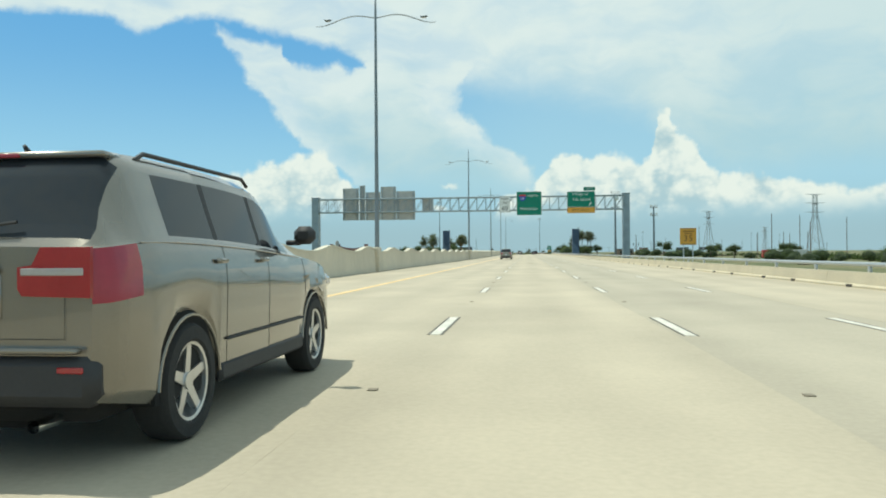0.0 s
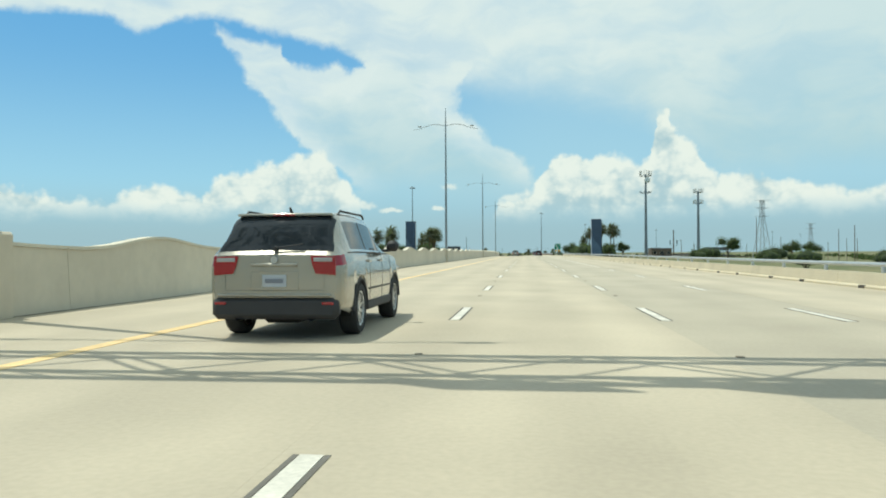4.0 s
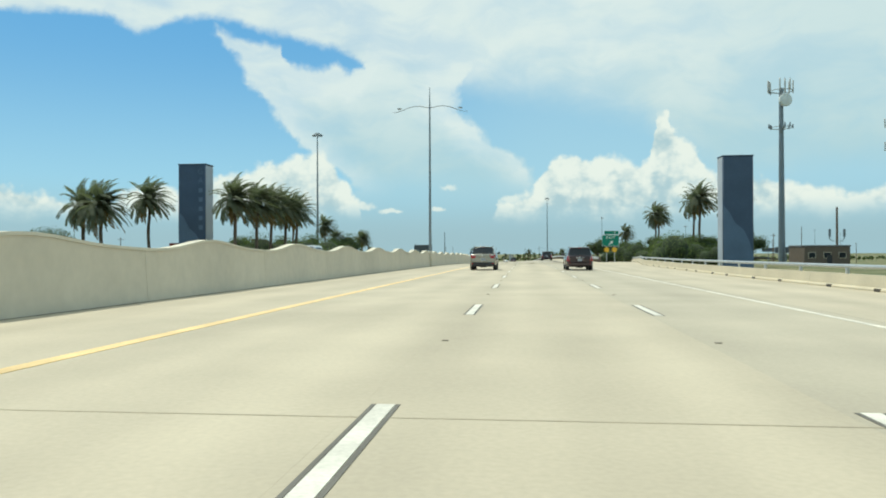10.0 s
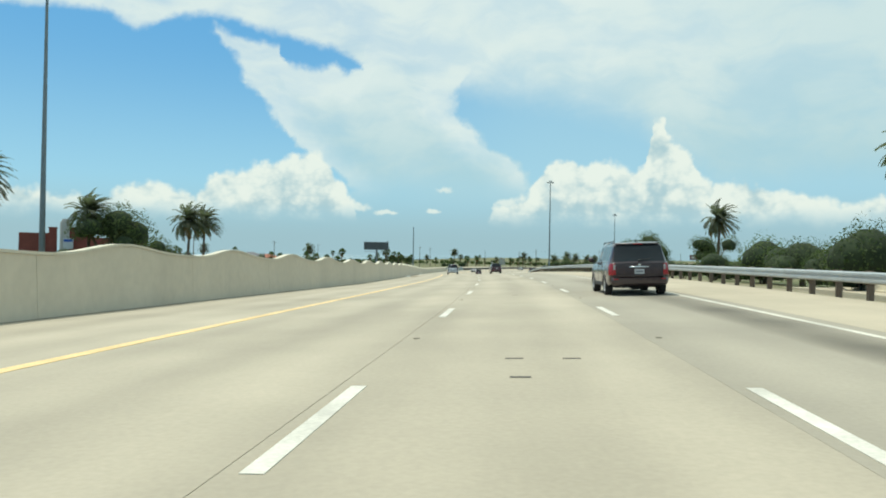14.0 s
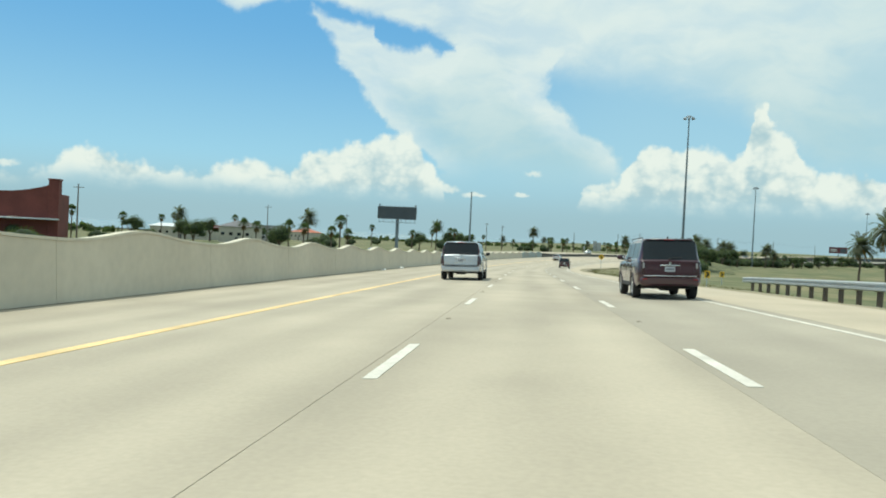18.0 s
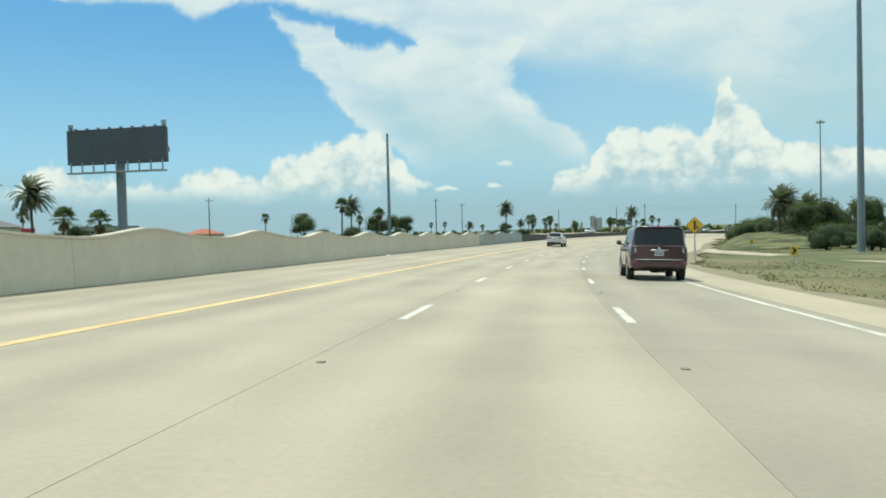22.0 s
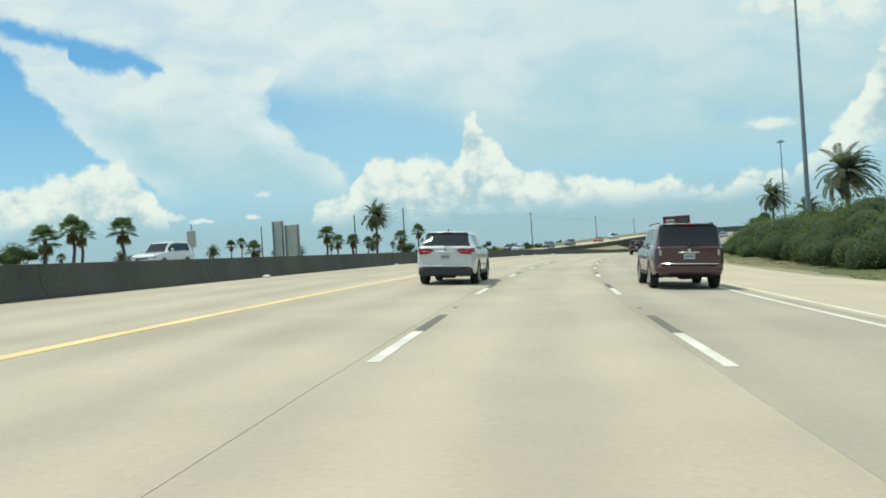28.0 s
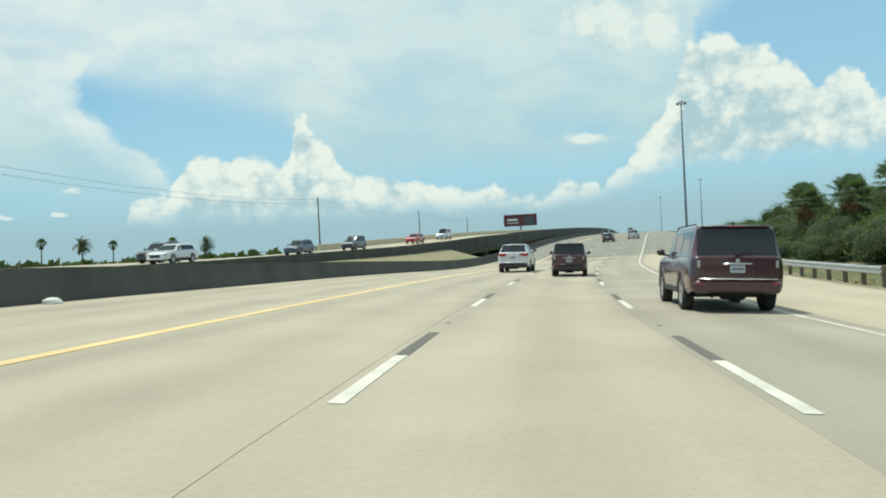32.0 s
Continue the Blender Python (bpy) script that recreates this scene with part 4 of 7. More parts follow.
def wheel_meshes(r, w, spokes, wide):
    key = (r, w, spokes)
    if key in WHEELS:
        return WHEELS[key]
    n = 28
    prof = [(r * 0.66, -w / 2 + 0.02), (r * 0.72, -w / 2), (r * 0.93, -w / 2 + 0.005), (r * 0.985, -w / 2 + 0.03), (r, -w / 4), (r, w / 4), (r * 0.985, w / 2 - 0.03), (r * 0.93, w / 2 - 0.005), (r * 0.72, w / 2), (r * 0.66, w / 2 - 0.02)]
    tyre = Mesh().loft([[(x, math.cos(q) * a, math.sin(q) * a) for a, x in prof] for q in (2 * math.pi * i / n for i in range(n + 1))], closed=False, caps=False)
    rim = Mesh()
    rr = r * 0.67
    lip = [(rr, -w / 2 + 0.02), (rr, w / 2 - 0.015), (rr * 0.92, w / 2 - 0.02), (rr * 0.90, w / 2 - 0.07), (rr * 0.90, -w / 2 + 0.03)]
    rim.loft([[(x, math.cos(q) * a, math.sin(q) * a) for a, x in lip] for q in (2 * math.pi * i / n for i in range(n + 1))], closed=False, caps=False)
    rim.tube([(w / 2 - 0.09, 0, 0), (w / 2 - 0.03, 0, 0)], rr * 0.22, 14)
    for i in range(spokes):
        q = 2 * math.pi * i / spokes
        m = Matrix.Rotation(q, 4, "X")
        rim.add([m @ Vector(p) for p in [(w / 2 - 0.045, -wide, rr * 0.12), (w / 2 - 0.045, wide, rr * 0.12), (w / 2 - 0.03, wide * 0.75, rr * 0.94), (w / 2 - 0.03, -wide * 0.75, rr * 0.94),
                                         (w / 2 - 0.085, -wide, rr * 0.12), (w / 2 - 0.085, wide, rr * 0.12), (w / 2 - 0.075, wide * 0.75, rr * 0.94), (w / 2 - 0.075, -wide * 0.75, rr * 0.94)]],
                [(0, 1, 2, 3), (4, 7, 6, 5), (0, 3, 7, 4), (1, 5, 6, 2)])
    disc = Mesh().tube([(w / 2 - 0.13, 0, 0), (w / 2 - 0.12, 0, 0)], rr * 0.88, 20)
    out = (tyre.done("tyre"), rim.done("rim"), disc.done("brake_disc"))
    WHEELS[key] = out
    return out


def car(name, label, m, length, width, height, rear, base, r, colour, belt=1.05, belt_front=None, sill=0.30, rear_rake=0.38, shield=0.75, bonnet=1.3, roof_w=0.76,
        pillars=((0.55, 0.62), (1.45, 1.53)), spokes=5, wide=0.04, lights="wide", rails=True, cladding=True, low_trim=0.48, door_chrome=False, quarter=True, drop=0.06, arch=None, q_off=0.22, lens=None, step="plain", plate_drop=0.30, group=""):
    """A road vehicle, nose along local y, its origin on the ground under the rear axle."""
    W, front = width / 2, length - rear
    lens = lens or RED_LENS
    belt_front = belt_front or belt - 0.04
    y0, y1 = -rear, front
    cowl = front - bonnet
    ws_top = cowl - shield
    top = smooth_nodes([(y0, belt - 0.02), (y0 + 0.05, belt + 0.03), (y0 + rear_rake, height - 0.04 - drop), (y0 + rear_rake + 0.14, height - 0.01 - drop * 0.5), (y0 + rear_rake + 0.5, height - drop * 0.2), ((y0 + ws_top) / 2 + 0.2, height),
                        (ws_top - 0.25, height - 0.03), (ws_top, height - 0.10), (cowl, belt_front + 0.05), (cowl + 0.1, belt_front + 0.04), (front - 0.5, belt_front - 0.04), (front - 0.15, belt_front - 0.12), (front - 0.03, belt_front - 0.25), (front, belt_front - 0.36)])
    belt_at = smooth_nodes([(y0, belt - 0.04), (y0 + 0.5, belt), (cowl, belt_front), (front - 0.5, belt_front - 0.09), (front - 0.12, belt_front - 0.2), (front, belt_front - 0.40)])
    half = smooth_nodes([(y0, 0.86), (y0 + 0.06, 0.935), (y0 + 0.2, 0.975), (y0 + 0.6, 1.0), (front - 0.9, 1.0), (front - 0.35, 0.95), (front - 0.1, 0.84), (front, 0.70)])

    def low(y):
        z = sill + 0.10 * max(0, 1 - (y - y0) / 0.5) + 0.02
        for c in (0.0, base):
            d = abs(y - c)
            R = r + 0.075
            if d < R:
                z = max(z, r + math.sqrt(max(0, R * R - d * d)) - 0.02)
        return z

    ys = sorted({round(v, 3) for v in list(np.linspace(y0, y1, 46)) + [y0 + q for q in (0.02, 0.05, 0.12, 0.2, 0.3, rear_rake, rear_rake + 0.07)] + [y1 - q for q in (0.02, 0.06, 0.12)]
                 + [c + q for c in (0, base) for q in np.linspace(-(r + 0.075), r + 0.075, 13)] + [a for p in pillars for a in p] + [cowl, ws_top, (cowl + ws_top) / 2]})

    def section(y):
        w, zl, zb, zt = W * half(y), low(y), belt_at(y), top(y)
        zt = max(zt, zb + 0.005)
        tg = min(1.0, max(0.0, (zt - zb) / 0.30))
        wr = w * 0.90 * (1 - tg) + W * roof_w * tg
        zm = max(zl + 0.05, zb - 0.30 if lights == "block" else 0.5 * (sill + zb))
        z6 = max(zb + 0.003, zt - 0.065 * tg - 0.008)
        return [(w * 0.93, zl), (w * 0.985, min(zl + 0.08, zm)), (w, zm), (w * 0.99, max(zm, zb - 0.13)), (w * 0.955, zb), (w * 0.955 - (w * 0.955 - wr) * 0.16, zb + (z6 - zb) * 0.09), (wr + (w * 0.955 - wr) * 0.46, zb + (z6 - zb) * 0.5), (wr + (w * 0.955 - wr) * 0.14, zb + (z6 - zb) * 0.88), (wr, z6), (wr * 0.88, max(z6, zt - 0.012)), (0.0, zt)]

    ring = [section(y) for y in ys]
    car_ob = thing(name, label, "car", m, group)
    bodies = {"body": Mesh()}

    def kind(y, j):
        if j in (8, 9) and y0 + 0.05 < y < y0 + rear_rake - 0.02:
            return "rear_window"
        if lights in ("wide", "kink") and j == 3 and y < y0 + 0.24 or lights == "block" and j in (2, 3) and y < y0 + 0.34 or lights == "corner" and j in (2, 3) and y < y0 + 0.19 or lights == "tall" and j in (2, 3) and y < y0 + 0.12:
            return "lamp_side"
        if j == 9:
            if ws_top + 0.03 < y < cowl - 0.02:
                return "windshield"
        if j in (5, 6) and y0 + rear_rake * 0.75 + (q_off if quarter else 0.5) < y < cowl - 0.22:
            if top(y) - belt_at(y) < 0.25:
                return "body"
            for a, b in pillars:
                if a - 1e-4 <= y <= b + 1e-4:
                    return ("pillar", a)
            n = sum(1 for a, b in pillars if y > b)
            return ("side_window", n)
        return "body"

    n9 = len(ring[0])
    for i in range(len(ys) - 1):
        yc = (ys[i] + ys[i + 1]) / 2
        for j in range(n9 - 1):
            k = kind(yc, j)
            for sg in (1, -1):
                kk = (k, sg) if isinstance(k, tuple) or k == "lamp_side" else k
                q = bodies.setdefault(kk, Mesh())
                quad = [(sg * ring[i][j][0], ys[i], ring[i][j][1]), (sg * ring[i][j + 1][0], ys[i], ring[i][j + 1][1]), (sg * ring[i + 1][j + 1][0], ys[i + 1], ring[i + 1][j + 1][1]), (sg * ring[i + 1][j][0], ys[i + 1], ring[i + 1][j][1])]
                q.add(quad if sg > 0 else quad[::-1], [(0, 1, 2, 3)])
    for i, sg in ((0, -1), (len(ys) - 1, 1)):
        cap = [(x, ys[i], z) for x, z in ring[i]] + [(-x, ys[i], z) for x, z in ring[i][-2::-1]]
        bodies["body"].add(cap, [tuple(range(len(cap)))])

    def weld(sh):
        b = bmesh.new()
        me = bpy.data.meshes.new("tmp")
        me.from_pydata(sh.v, [], sh.f)
        b.from_mesh(me)
        bpy.data.meshes.remove(me)
        bmesh.ops.remove_doubles(b, verts=b.verts, dist=0.0005)
        bmesh.ops.recalc_face_normals(b, faces=b.faces)
        o = bpy.data.meshes.new("body")
        b.to_mesh(o)
        b.free()
        o.polygons.foreach_set("use_smooth", [True] * len(o.polygons))
        o.set_sharp_from_angle(angle=radians(32))
        return o

    body = None
    for k, sh in bodies.items():
        nm, mt = ("body", colour) if k == "body" else ("tail_light", lens) if k[0] == "lamp_side" else ("pillar", TRIM) if k[0][0] == "pillar" else ("side_window", PANE) if isinstance(k, tuple) else (k, PANE)
        ob = part(nm, weld(sh), mt, car_ob, "dark tinted glass" if mt is PANE else "")
        if k == "body":
            body = ob
    part("underbody", Mesh().box((0, (y0 + y1) / 2, sill + 0.12), (width * 0.80, length * 0.93, 0.32), 0.08).box((0, 0, r), (width * 0.66, 0.12, 0.12), 0.03).box((0, y0 + 0.5, sill - 0.02), (0.5, 0.45, 0.16), 0.05), UNDER, car_ob, "dark underbody")
    # rear face
    part("rear_bumper", Mesh().box((0, y0 + 0.06, low_trim), (width * 0.90, 0.22, 0.30), 0.07), TRIM if cladding else colour, car_ob, "black plastic bumper" if cladding else "")
    step_mat = {"plain": colour, "bright": CHROME, "dark": TRIM}[step]
    part("bumper_step", Mesh().box((0, y0 + 0.0, low_trim + 0.16), (width * 0.80, 0.13, 0.035), 0.015), step_mat, car_ob)
    part("tailgate_seam", Mesh().tube([(-W * 0.70, y0 - 0.005, belt - 0.03), (-W * 0.70, y0 - 0.008, low_trim + 0.22), (W * 0.70, y0 - 0.008, low_trim + 0.22), (W * 0.70, y0 - 0.005, belt - 0.03)], 0.002, 5), TRIM, car_ob)
    pl = part("number_plate", Mesh().box((0, y0 - 0.012, belt - plate_drop), (0.31, 0.02, 0.155), 0.006), PLATE, car_ob, "white number plate")
    part("plate_bar", Mesh().box((0, y0 - 0.025, belt - plate_drop), (0.24, 0.008, 0.055), 0.002), BAR, pl)
    part("plate_recess", Mesh().box((0, y0 - 0.002, belt - plate_drop), (0.62, 0.014, 0.24), 0.006), colour, car_ob)
    part("tailgate_bar", Mesh().box((0, y0 - 0.02, belt - 0.155), (0.60, 0.035, 0.04), 0.012), CHROME if lights == "corner" else colour, car_ob, "bright trim strip")
    part("badge", Mesh().tube([(0, y0 - 0.008, belt - 0.09), (0, y0 - 0.03, belt - 0.09)], 0.045, 14), CHROME, car_ob)
    wp = part("rear_wiper", Mesh().tube([(0, y0 + 0.03, belt + 0.06), (0.18, y0 + 0.045, belt + 0.085), (0.36, y0 + 0.055, belt + 0.11)], 0.011, 6), TRIM, car_ob)
    part("wiper_cap", Mesh().tube([(0, y0 + 0.0, belt + 0.05), (0, y0 + 0.06, belt + 0.06)], 0.03, 8), TRIM, wp)
    part("spoiler", Mesh().box((0, y0 + rear_rake + 0.02, height - 0.045 - drop * 0.7), (width * 0.70, 0.20, 0.04), 0.018), colour, car_ob)
    part("brake_light", Mesh().box((0, y0 + rear_rake - 0.085, height - 0.05 - drop * 0.7), (0.30, 0.02, 0.025), 0.006), RED_LENS, car_ob)
    for sg in (1, -1):
        xo = W * 0.865
        shape = {"tall": [(0.90, -0.52), (1.0, -0.52), (1.0, 0.0), (0.93, 0.0)], "corner": [(0.88, -0.42), (1.0, -0.40), (1.0, -0.06), (0.89, -0.05)],
                 "wide": [(0.44, -0.11), (0.60, -0.21), (1.0, -0.24), (1.0, -0.07), (0.64, -0.05), (0.46, -0.08)],
                 "kink": [(0.62, -0.14), (0.68, -0.27), (1.0, -0.29), (1.0, -0.05), (0.60, -0.04)],
                 "block": [(0.50, -0.26), (0.53, -0.30), (1.0, -0.31), (1.0, -0.03), (0.66, -0.03), (0.60, -0.13), (0.50, -0.14)]}[lights]
        tl = part("rear_lamp", Mesh().loft([[(sg * a * xo, y0 + 0.002, belt + b) for a, b in shape], [(sg * (a * xo - 0.004), y0 - 0.022, belt + b * 0.98 - 0.002) for a, b in shape]]), lens, car_ob, "red tail light")
        cx = 0.5 * (shape[0][0] + 0.97) * xo
        strip = {"tall": (0.03, 0.36, -0.26), "corner": (0.06, 0.16, -0.16), "wide": (0.30, 0.022, -0.14), "kink": (0.24, 0.05, -0.09), "block": (0.36, 0.040, -0.165)}[lights]
        part("lamp_insert", Mesh().box((sg * cx, y0 - 0.023, belt + strip[2]), (strip[0], 0.014, strip[1]), 0.005), {"tall": lens, "wide": PINK_LENS}.get(lights, CLEAR_LENS), tl)
        if lights == "tall":
            part("pillar_lamp", Mesh().tube([(sg * (W * 0.955 * half(y0 + q * rear_rake) * (1 - 0.16 * q)), y0 + 0.01 + q * rear_rake * 0.9, belt + 0.02 + q * (height - 0.22 - belt)) for q in (0.0, 0.3, 0.6, 0.9)], [0.045, 0.045, 0.04, 0.03], 6), lens, car_ob)
        if lights != "tall":
            part("reflector", Mesh().box((sg * W * 0.76, y0 - 0.052, low_trim + 0.06), (0.15, 0.014, 0.035), 0.008), RED_LENS, car_ob)
        part("exhaust_pipe", Mesh().tube([(sg * W * 0.52, y0 + 0.2, sill - 0.01), (sg * W * 0.52, y0 - 0.02, sill - 0.01)], 0.036, 10, caps=False), CHROME, car_ob)
        part("headlight", Mesh().box((sg * W * 0.70, y1 - 0.16, belt_front - 0.26), (0.40, 0.28, 0.16), 0.05), CLEAR_LENS, car_ob)
        mr = part("door_mirror", Mesh().box((sg * (W + 0.10), cowl - 0.40, belt + 0.10), (0.20, 0.13, 0.17), 0.05), TRIM if lights != "corner" else colour, car_ob)
        part("mirror_arm", Mesh().box((sg * (W - 0.01), cowl - 0.40, belt + 0.03), (0.14, 0.07, 0.05), 0.015), TRIM, mr)
        for yh in (pillars[0][0] - 0.02, pillars[-1][0] - 0.05):
            part("door_handle", Mesh().box((sg * (W * 0.99 + 0.012), yh, belt - 0.12), (0.03, 0.19, 0.035), 0.012), CHROME if door_chrome else colour, car_ob)
        for yy in (pillars[0][1], pillars[-1][1], cowl - 0.05):
            sec = section(yy)
            part("door_seam", Mesh().tube([(sg * (x + 0.001), yy, z) for x, z in sec[1:5]], 0.0018, 4), UNDER, car_ob)
        part("sill_trim", Mesh().box((sg * W * 0.965, base / 2, sill + 0.07), (0.07, base - 2 * r - 0.16, 0.15), 0.03), TRIM, car_ob)
        part("belt_trim", Mesh().tube([(sg * (W * half(y) * 0.955 + 0.004), y, belt_at(y) + 0.004) for y in np.linspace(y0 + 0.35, cowl - 0.15, 8)], 0.005 if arch else 0.008, 5), CHROME if door_chrome else arch or TRIM, car_ob)
        if cladding:
            part("side_moulding", Mesh().box((sg * (W + 0.004), base / 2 + 0.05, sill + 0.30), (0.02, base - 2 * r - 0.25, 0.022), 0.008), TRIM, car_ob)
        for c in (0.0, base):
            R = r + 0.07
            part("wheel_arch", Mesh().tube([(sg * (W * 0.985), c + math.cos(q) * R, r - 0.02 + math.sin(q) * R) for q in np.linspace(0.05, math.pi - 0.05, 15)], 0.012 if arch else 0.022, 6), (arch or TRIM) if cladding else colour, car_ob)
            part("wheel_well", Mesh().loft([[(sg * x, c + math.cos(q) * (R - 0.012), r + 0.02 + math.sin(q) * (R - 0.012)) for q in np.linspace(-0.25, math.pi + 0.25, 15)] for x in (W - 0.34, W - 0.05)]), UNDER, car_ob)
            wh = thing("wheel", "", "", Matrix.Translation((sg * (W - 0.125), c, r)) @ (Matrix.Rotation(math.pi, 4, "Z") if sg < 0 else Matrix()))
            wh.parent = car_ob
            ty, ri, di = wheel_meshes(r, 0.25, spokes, wide)
            part("tyre", ty, TYRE, wh)
            part("rim", ri, ALLOY, wh)
            part("brake_disc", di, GALV, wh)
        if rails:
            ya, yb = y0 + rear_rake + 0.25, ws_top - 0.15
            part("roof_rail", Mesh().tube([(sg * W * roof_w * 0.93, ya + (yb - ya) * q, height - 0.05 + (0.0 if q in (0.0, 1.0) else 0.055)) for q in (0.0, 0.06, 0.3, 0.5, 0.7, 0.94, 1.0)], 0.016, 6), TRIM, car_ob)
    part("antenna", Mesh().tube([(0, y0 + rear_rake + 0.25, height - 0.03), (0, y0 + rear_rake + 0.17, height + 0.05)], [0.03, 0.012], 6), TRIM, car_ob)
    part("grille", Mesh().box((0, y1 - 0.05, belt_front - 0.38), (width * 0.5, 0.10, 0.26), 0.03), TRIM, car_ob)
    return car_ob


CHAMPAGNE = paint("champagne grey paint", (0.20, 0.182, 0.152))
GOLD = paint("pale gold silver paint", (0.37, 0.345, 0.29))
SILVER = paint("silver paint", (0.55, 0.57, 0.60))
PEARL = paint("pearl white paint", (0.60, 0.62, 0.64), 0.05, 0.3)
MAROON = paint("dark maroon paint", (0.040, 0.003, 0.012), 0.0, 0.3)
PLUM = paint("dark plum paint", (0.028, 0.011, 0.015), 0.35, 0.3)
RED = paint("red paint", (0.40, 0.02, 0.02), 0.1, 0.3)
GRAPHITE = paint("graphite paint", (0.05, 0.055, 0.065), 0.4, 0.3)
NAVY = paint("slate blue paint", (0.05, 0.07, 0.11), 0.4, 0.3)

car("suv", "champagne grey sport utility vehicle with black roof rails", on_road(5.0, -3.2), 4.85, 1.93, 1.86, 0.95, 2.93, 0.385, CHAMPAGNE, belt=1.29, belt_front=1.17, rear_rake=0.46, roof_w=0.76, drop=0.0, lights="block", arch=CHAMPAGNE, q_off=0.42, low_trim=0.54, pillars=((0.50, 0.58), (1.42, 1.50)))
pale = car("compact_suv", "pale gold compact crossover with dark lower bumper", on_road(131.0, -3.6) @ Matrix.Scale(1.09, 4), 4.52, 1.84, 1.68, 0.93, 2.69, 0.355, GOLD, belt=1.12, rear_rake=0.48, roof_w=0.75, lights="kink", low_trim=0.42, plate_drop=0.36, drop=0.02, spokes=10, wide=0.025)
# Stand-in for the maroon SUV on an earlier stretch, modelled as a minivan.
van = car("minivan", "dark plum minivan standing in for the maroon SUV", on_road(446.0, 4.25), 5.1, 1.98, 1.76, 1.05, 3.0, 0.345, PLUM, belt=1.08, bonnet=1.0, shield=0.95, lights="corner", cladding=False, rails=True, rear_rake=0.30)
car("large_suv", "long silver sport utility vehicle with a bright tailgate", on_road(580.4, -3.35) @ Matrix.Scale(1.1, 4), 5.70, 2.05, 1.89, 1.20, 3.30, 0.42, SILVER, belt=1.22, rear_rake=0.26, bonnet=1.45, roof_w=0.80, lights="tall", lens=SMOKE_LENS, step="dark", plate_drop=0.24, drop=0.01, cladding=False, spokes=7, wide=0.035, low_trim=0.56, sill=0.38,
    pillars=((0.35, 0.45), (1.35, 1.45), (2.2, 2.26)), door_chrome=True)
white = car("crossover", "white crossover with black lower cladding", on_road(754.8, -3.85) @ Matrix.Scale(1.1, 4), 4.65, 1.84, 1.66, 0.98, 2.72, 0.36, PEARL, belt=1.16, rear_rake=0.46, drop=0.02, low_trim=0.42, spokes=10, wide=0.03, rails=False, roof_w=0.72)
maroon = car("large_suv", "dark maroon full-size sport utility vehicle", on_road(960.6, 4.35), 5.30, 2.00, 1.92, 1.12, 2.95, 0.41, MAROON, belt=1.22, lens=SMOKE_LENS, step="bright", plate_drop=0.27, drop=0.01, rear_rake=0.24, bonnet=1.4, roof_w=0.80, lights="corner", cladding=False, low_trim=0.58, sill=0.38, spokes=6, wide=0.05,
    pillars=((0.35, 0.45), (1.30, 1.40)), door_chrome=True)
car("compact_suv", "maroon boxy sport utility vehicle driving ahead", on_road(982.9, 0.87), 4.45, 1.82, 1.75, 0.9, 2.6, 0.36, MAROON, belt=1.12, lens=SMOKE_LENS, drop=0.02, rear_rake=0.2, lights="corner", cladding=True, roof_w=0.8)
# Added repeats of cars already placed; each moving original is one vehicle.
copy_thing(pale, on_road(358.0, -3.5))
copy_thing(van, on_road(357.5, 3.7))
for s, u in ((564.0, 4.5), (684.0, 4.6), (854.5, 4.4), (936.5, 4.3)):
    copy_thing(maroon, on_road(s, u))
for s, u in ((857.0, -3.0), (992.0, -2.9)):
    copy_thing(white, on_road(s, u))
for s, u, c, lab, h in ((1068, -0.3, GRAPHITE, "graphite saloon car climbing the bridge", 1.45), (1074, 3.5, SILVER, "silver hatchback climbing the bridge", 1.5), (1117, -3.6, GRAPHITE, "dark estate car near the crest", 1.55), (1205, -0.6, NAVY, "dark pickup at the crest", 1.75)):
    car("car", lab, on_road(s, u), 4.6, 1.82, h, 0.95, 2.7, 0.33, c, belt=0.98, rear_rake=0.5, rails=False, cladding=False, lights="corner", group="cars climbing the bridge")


def oncoming(s, d, colour, label, h=1.5, rails=False):
    a = along(s)
    mm = Matrix.Translation(place(s, OU(s, d), OTHER_LIFT(s, OU(s, d)))) @ pose(0, 0, 0, 0, 0, math.degrees(a[3]) + 180)
    car("car", label, mm, 4.6, 1.84, h, 0.95, 2.7, 0.34, colour, belt=0.98 if h < 1.6 else 1.08, rear_rake=0.5 if h < 1.6 else 0.35, rails=rails, cladding=False, lights="corner", group="oncoming cars")


oncoming(996, 7.0, PEARL, "white saloon car coming down the flyover")
oncoming(1000, 10.8, GRAPHITE, "dark grey car beside the white saloon", 1.7, True)
oncoming(1022, 11.0, NAVY, "dark blue crossover coming down the flyover", 1.68, True)
oncoming(1034, 11.0, GRAPHITE, "graphite pickup truck coming down the flyover", 1.85)
oncoming(1053, 11.0, RED, "red hatchback coming down the flyover")
oncoming(1072, 12.5, SILVER, "silver van coming down the flyover", 1.95)
oncoming(966, 9.5, GRAPHITE, "graphite crossover on the oncoming carriageway", 1.6)
oncoming(364, 8.0, SILVER, "tall silver van on the oncoming carriageway", 2.05)
oncoming(876, 11.5, PEARL, "white van on the oncoming carriageway", 1.75)
oncoming(281, 9.0, PEARL, "white crossover on the oncoming carriageway", 1.7, True)
oncoming(632, 7.0, SILVER, "silver crossover on the oncoming carriageway", 1.7, True)

# ---- overhead sign gantry ----
GS = 128.7
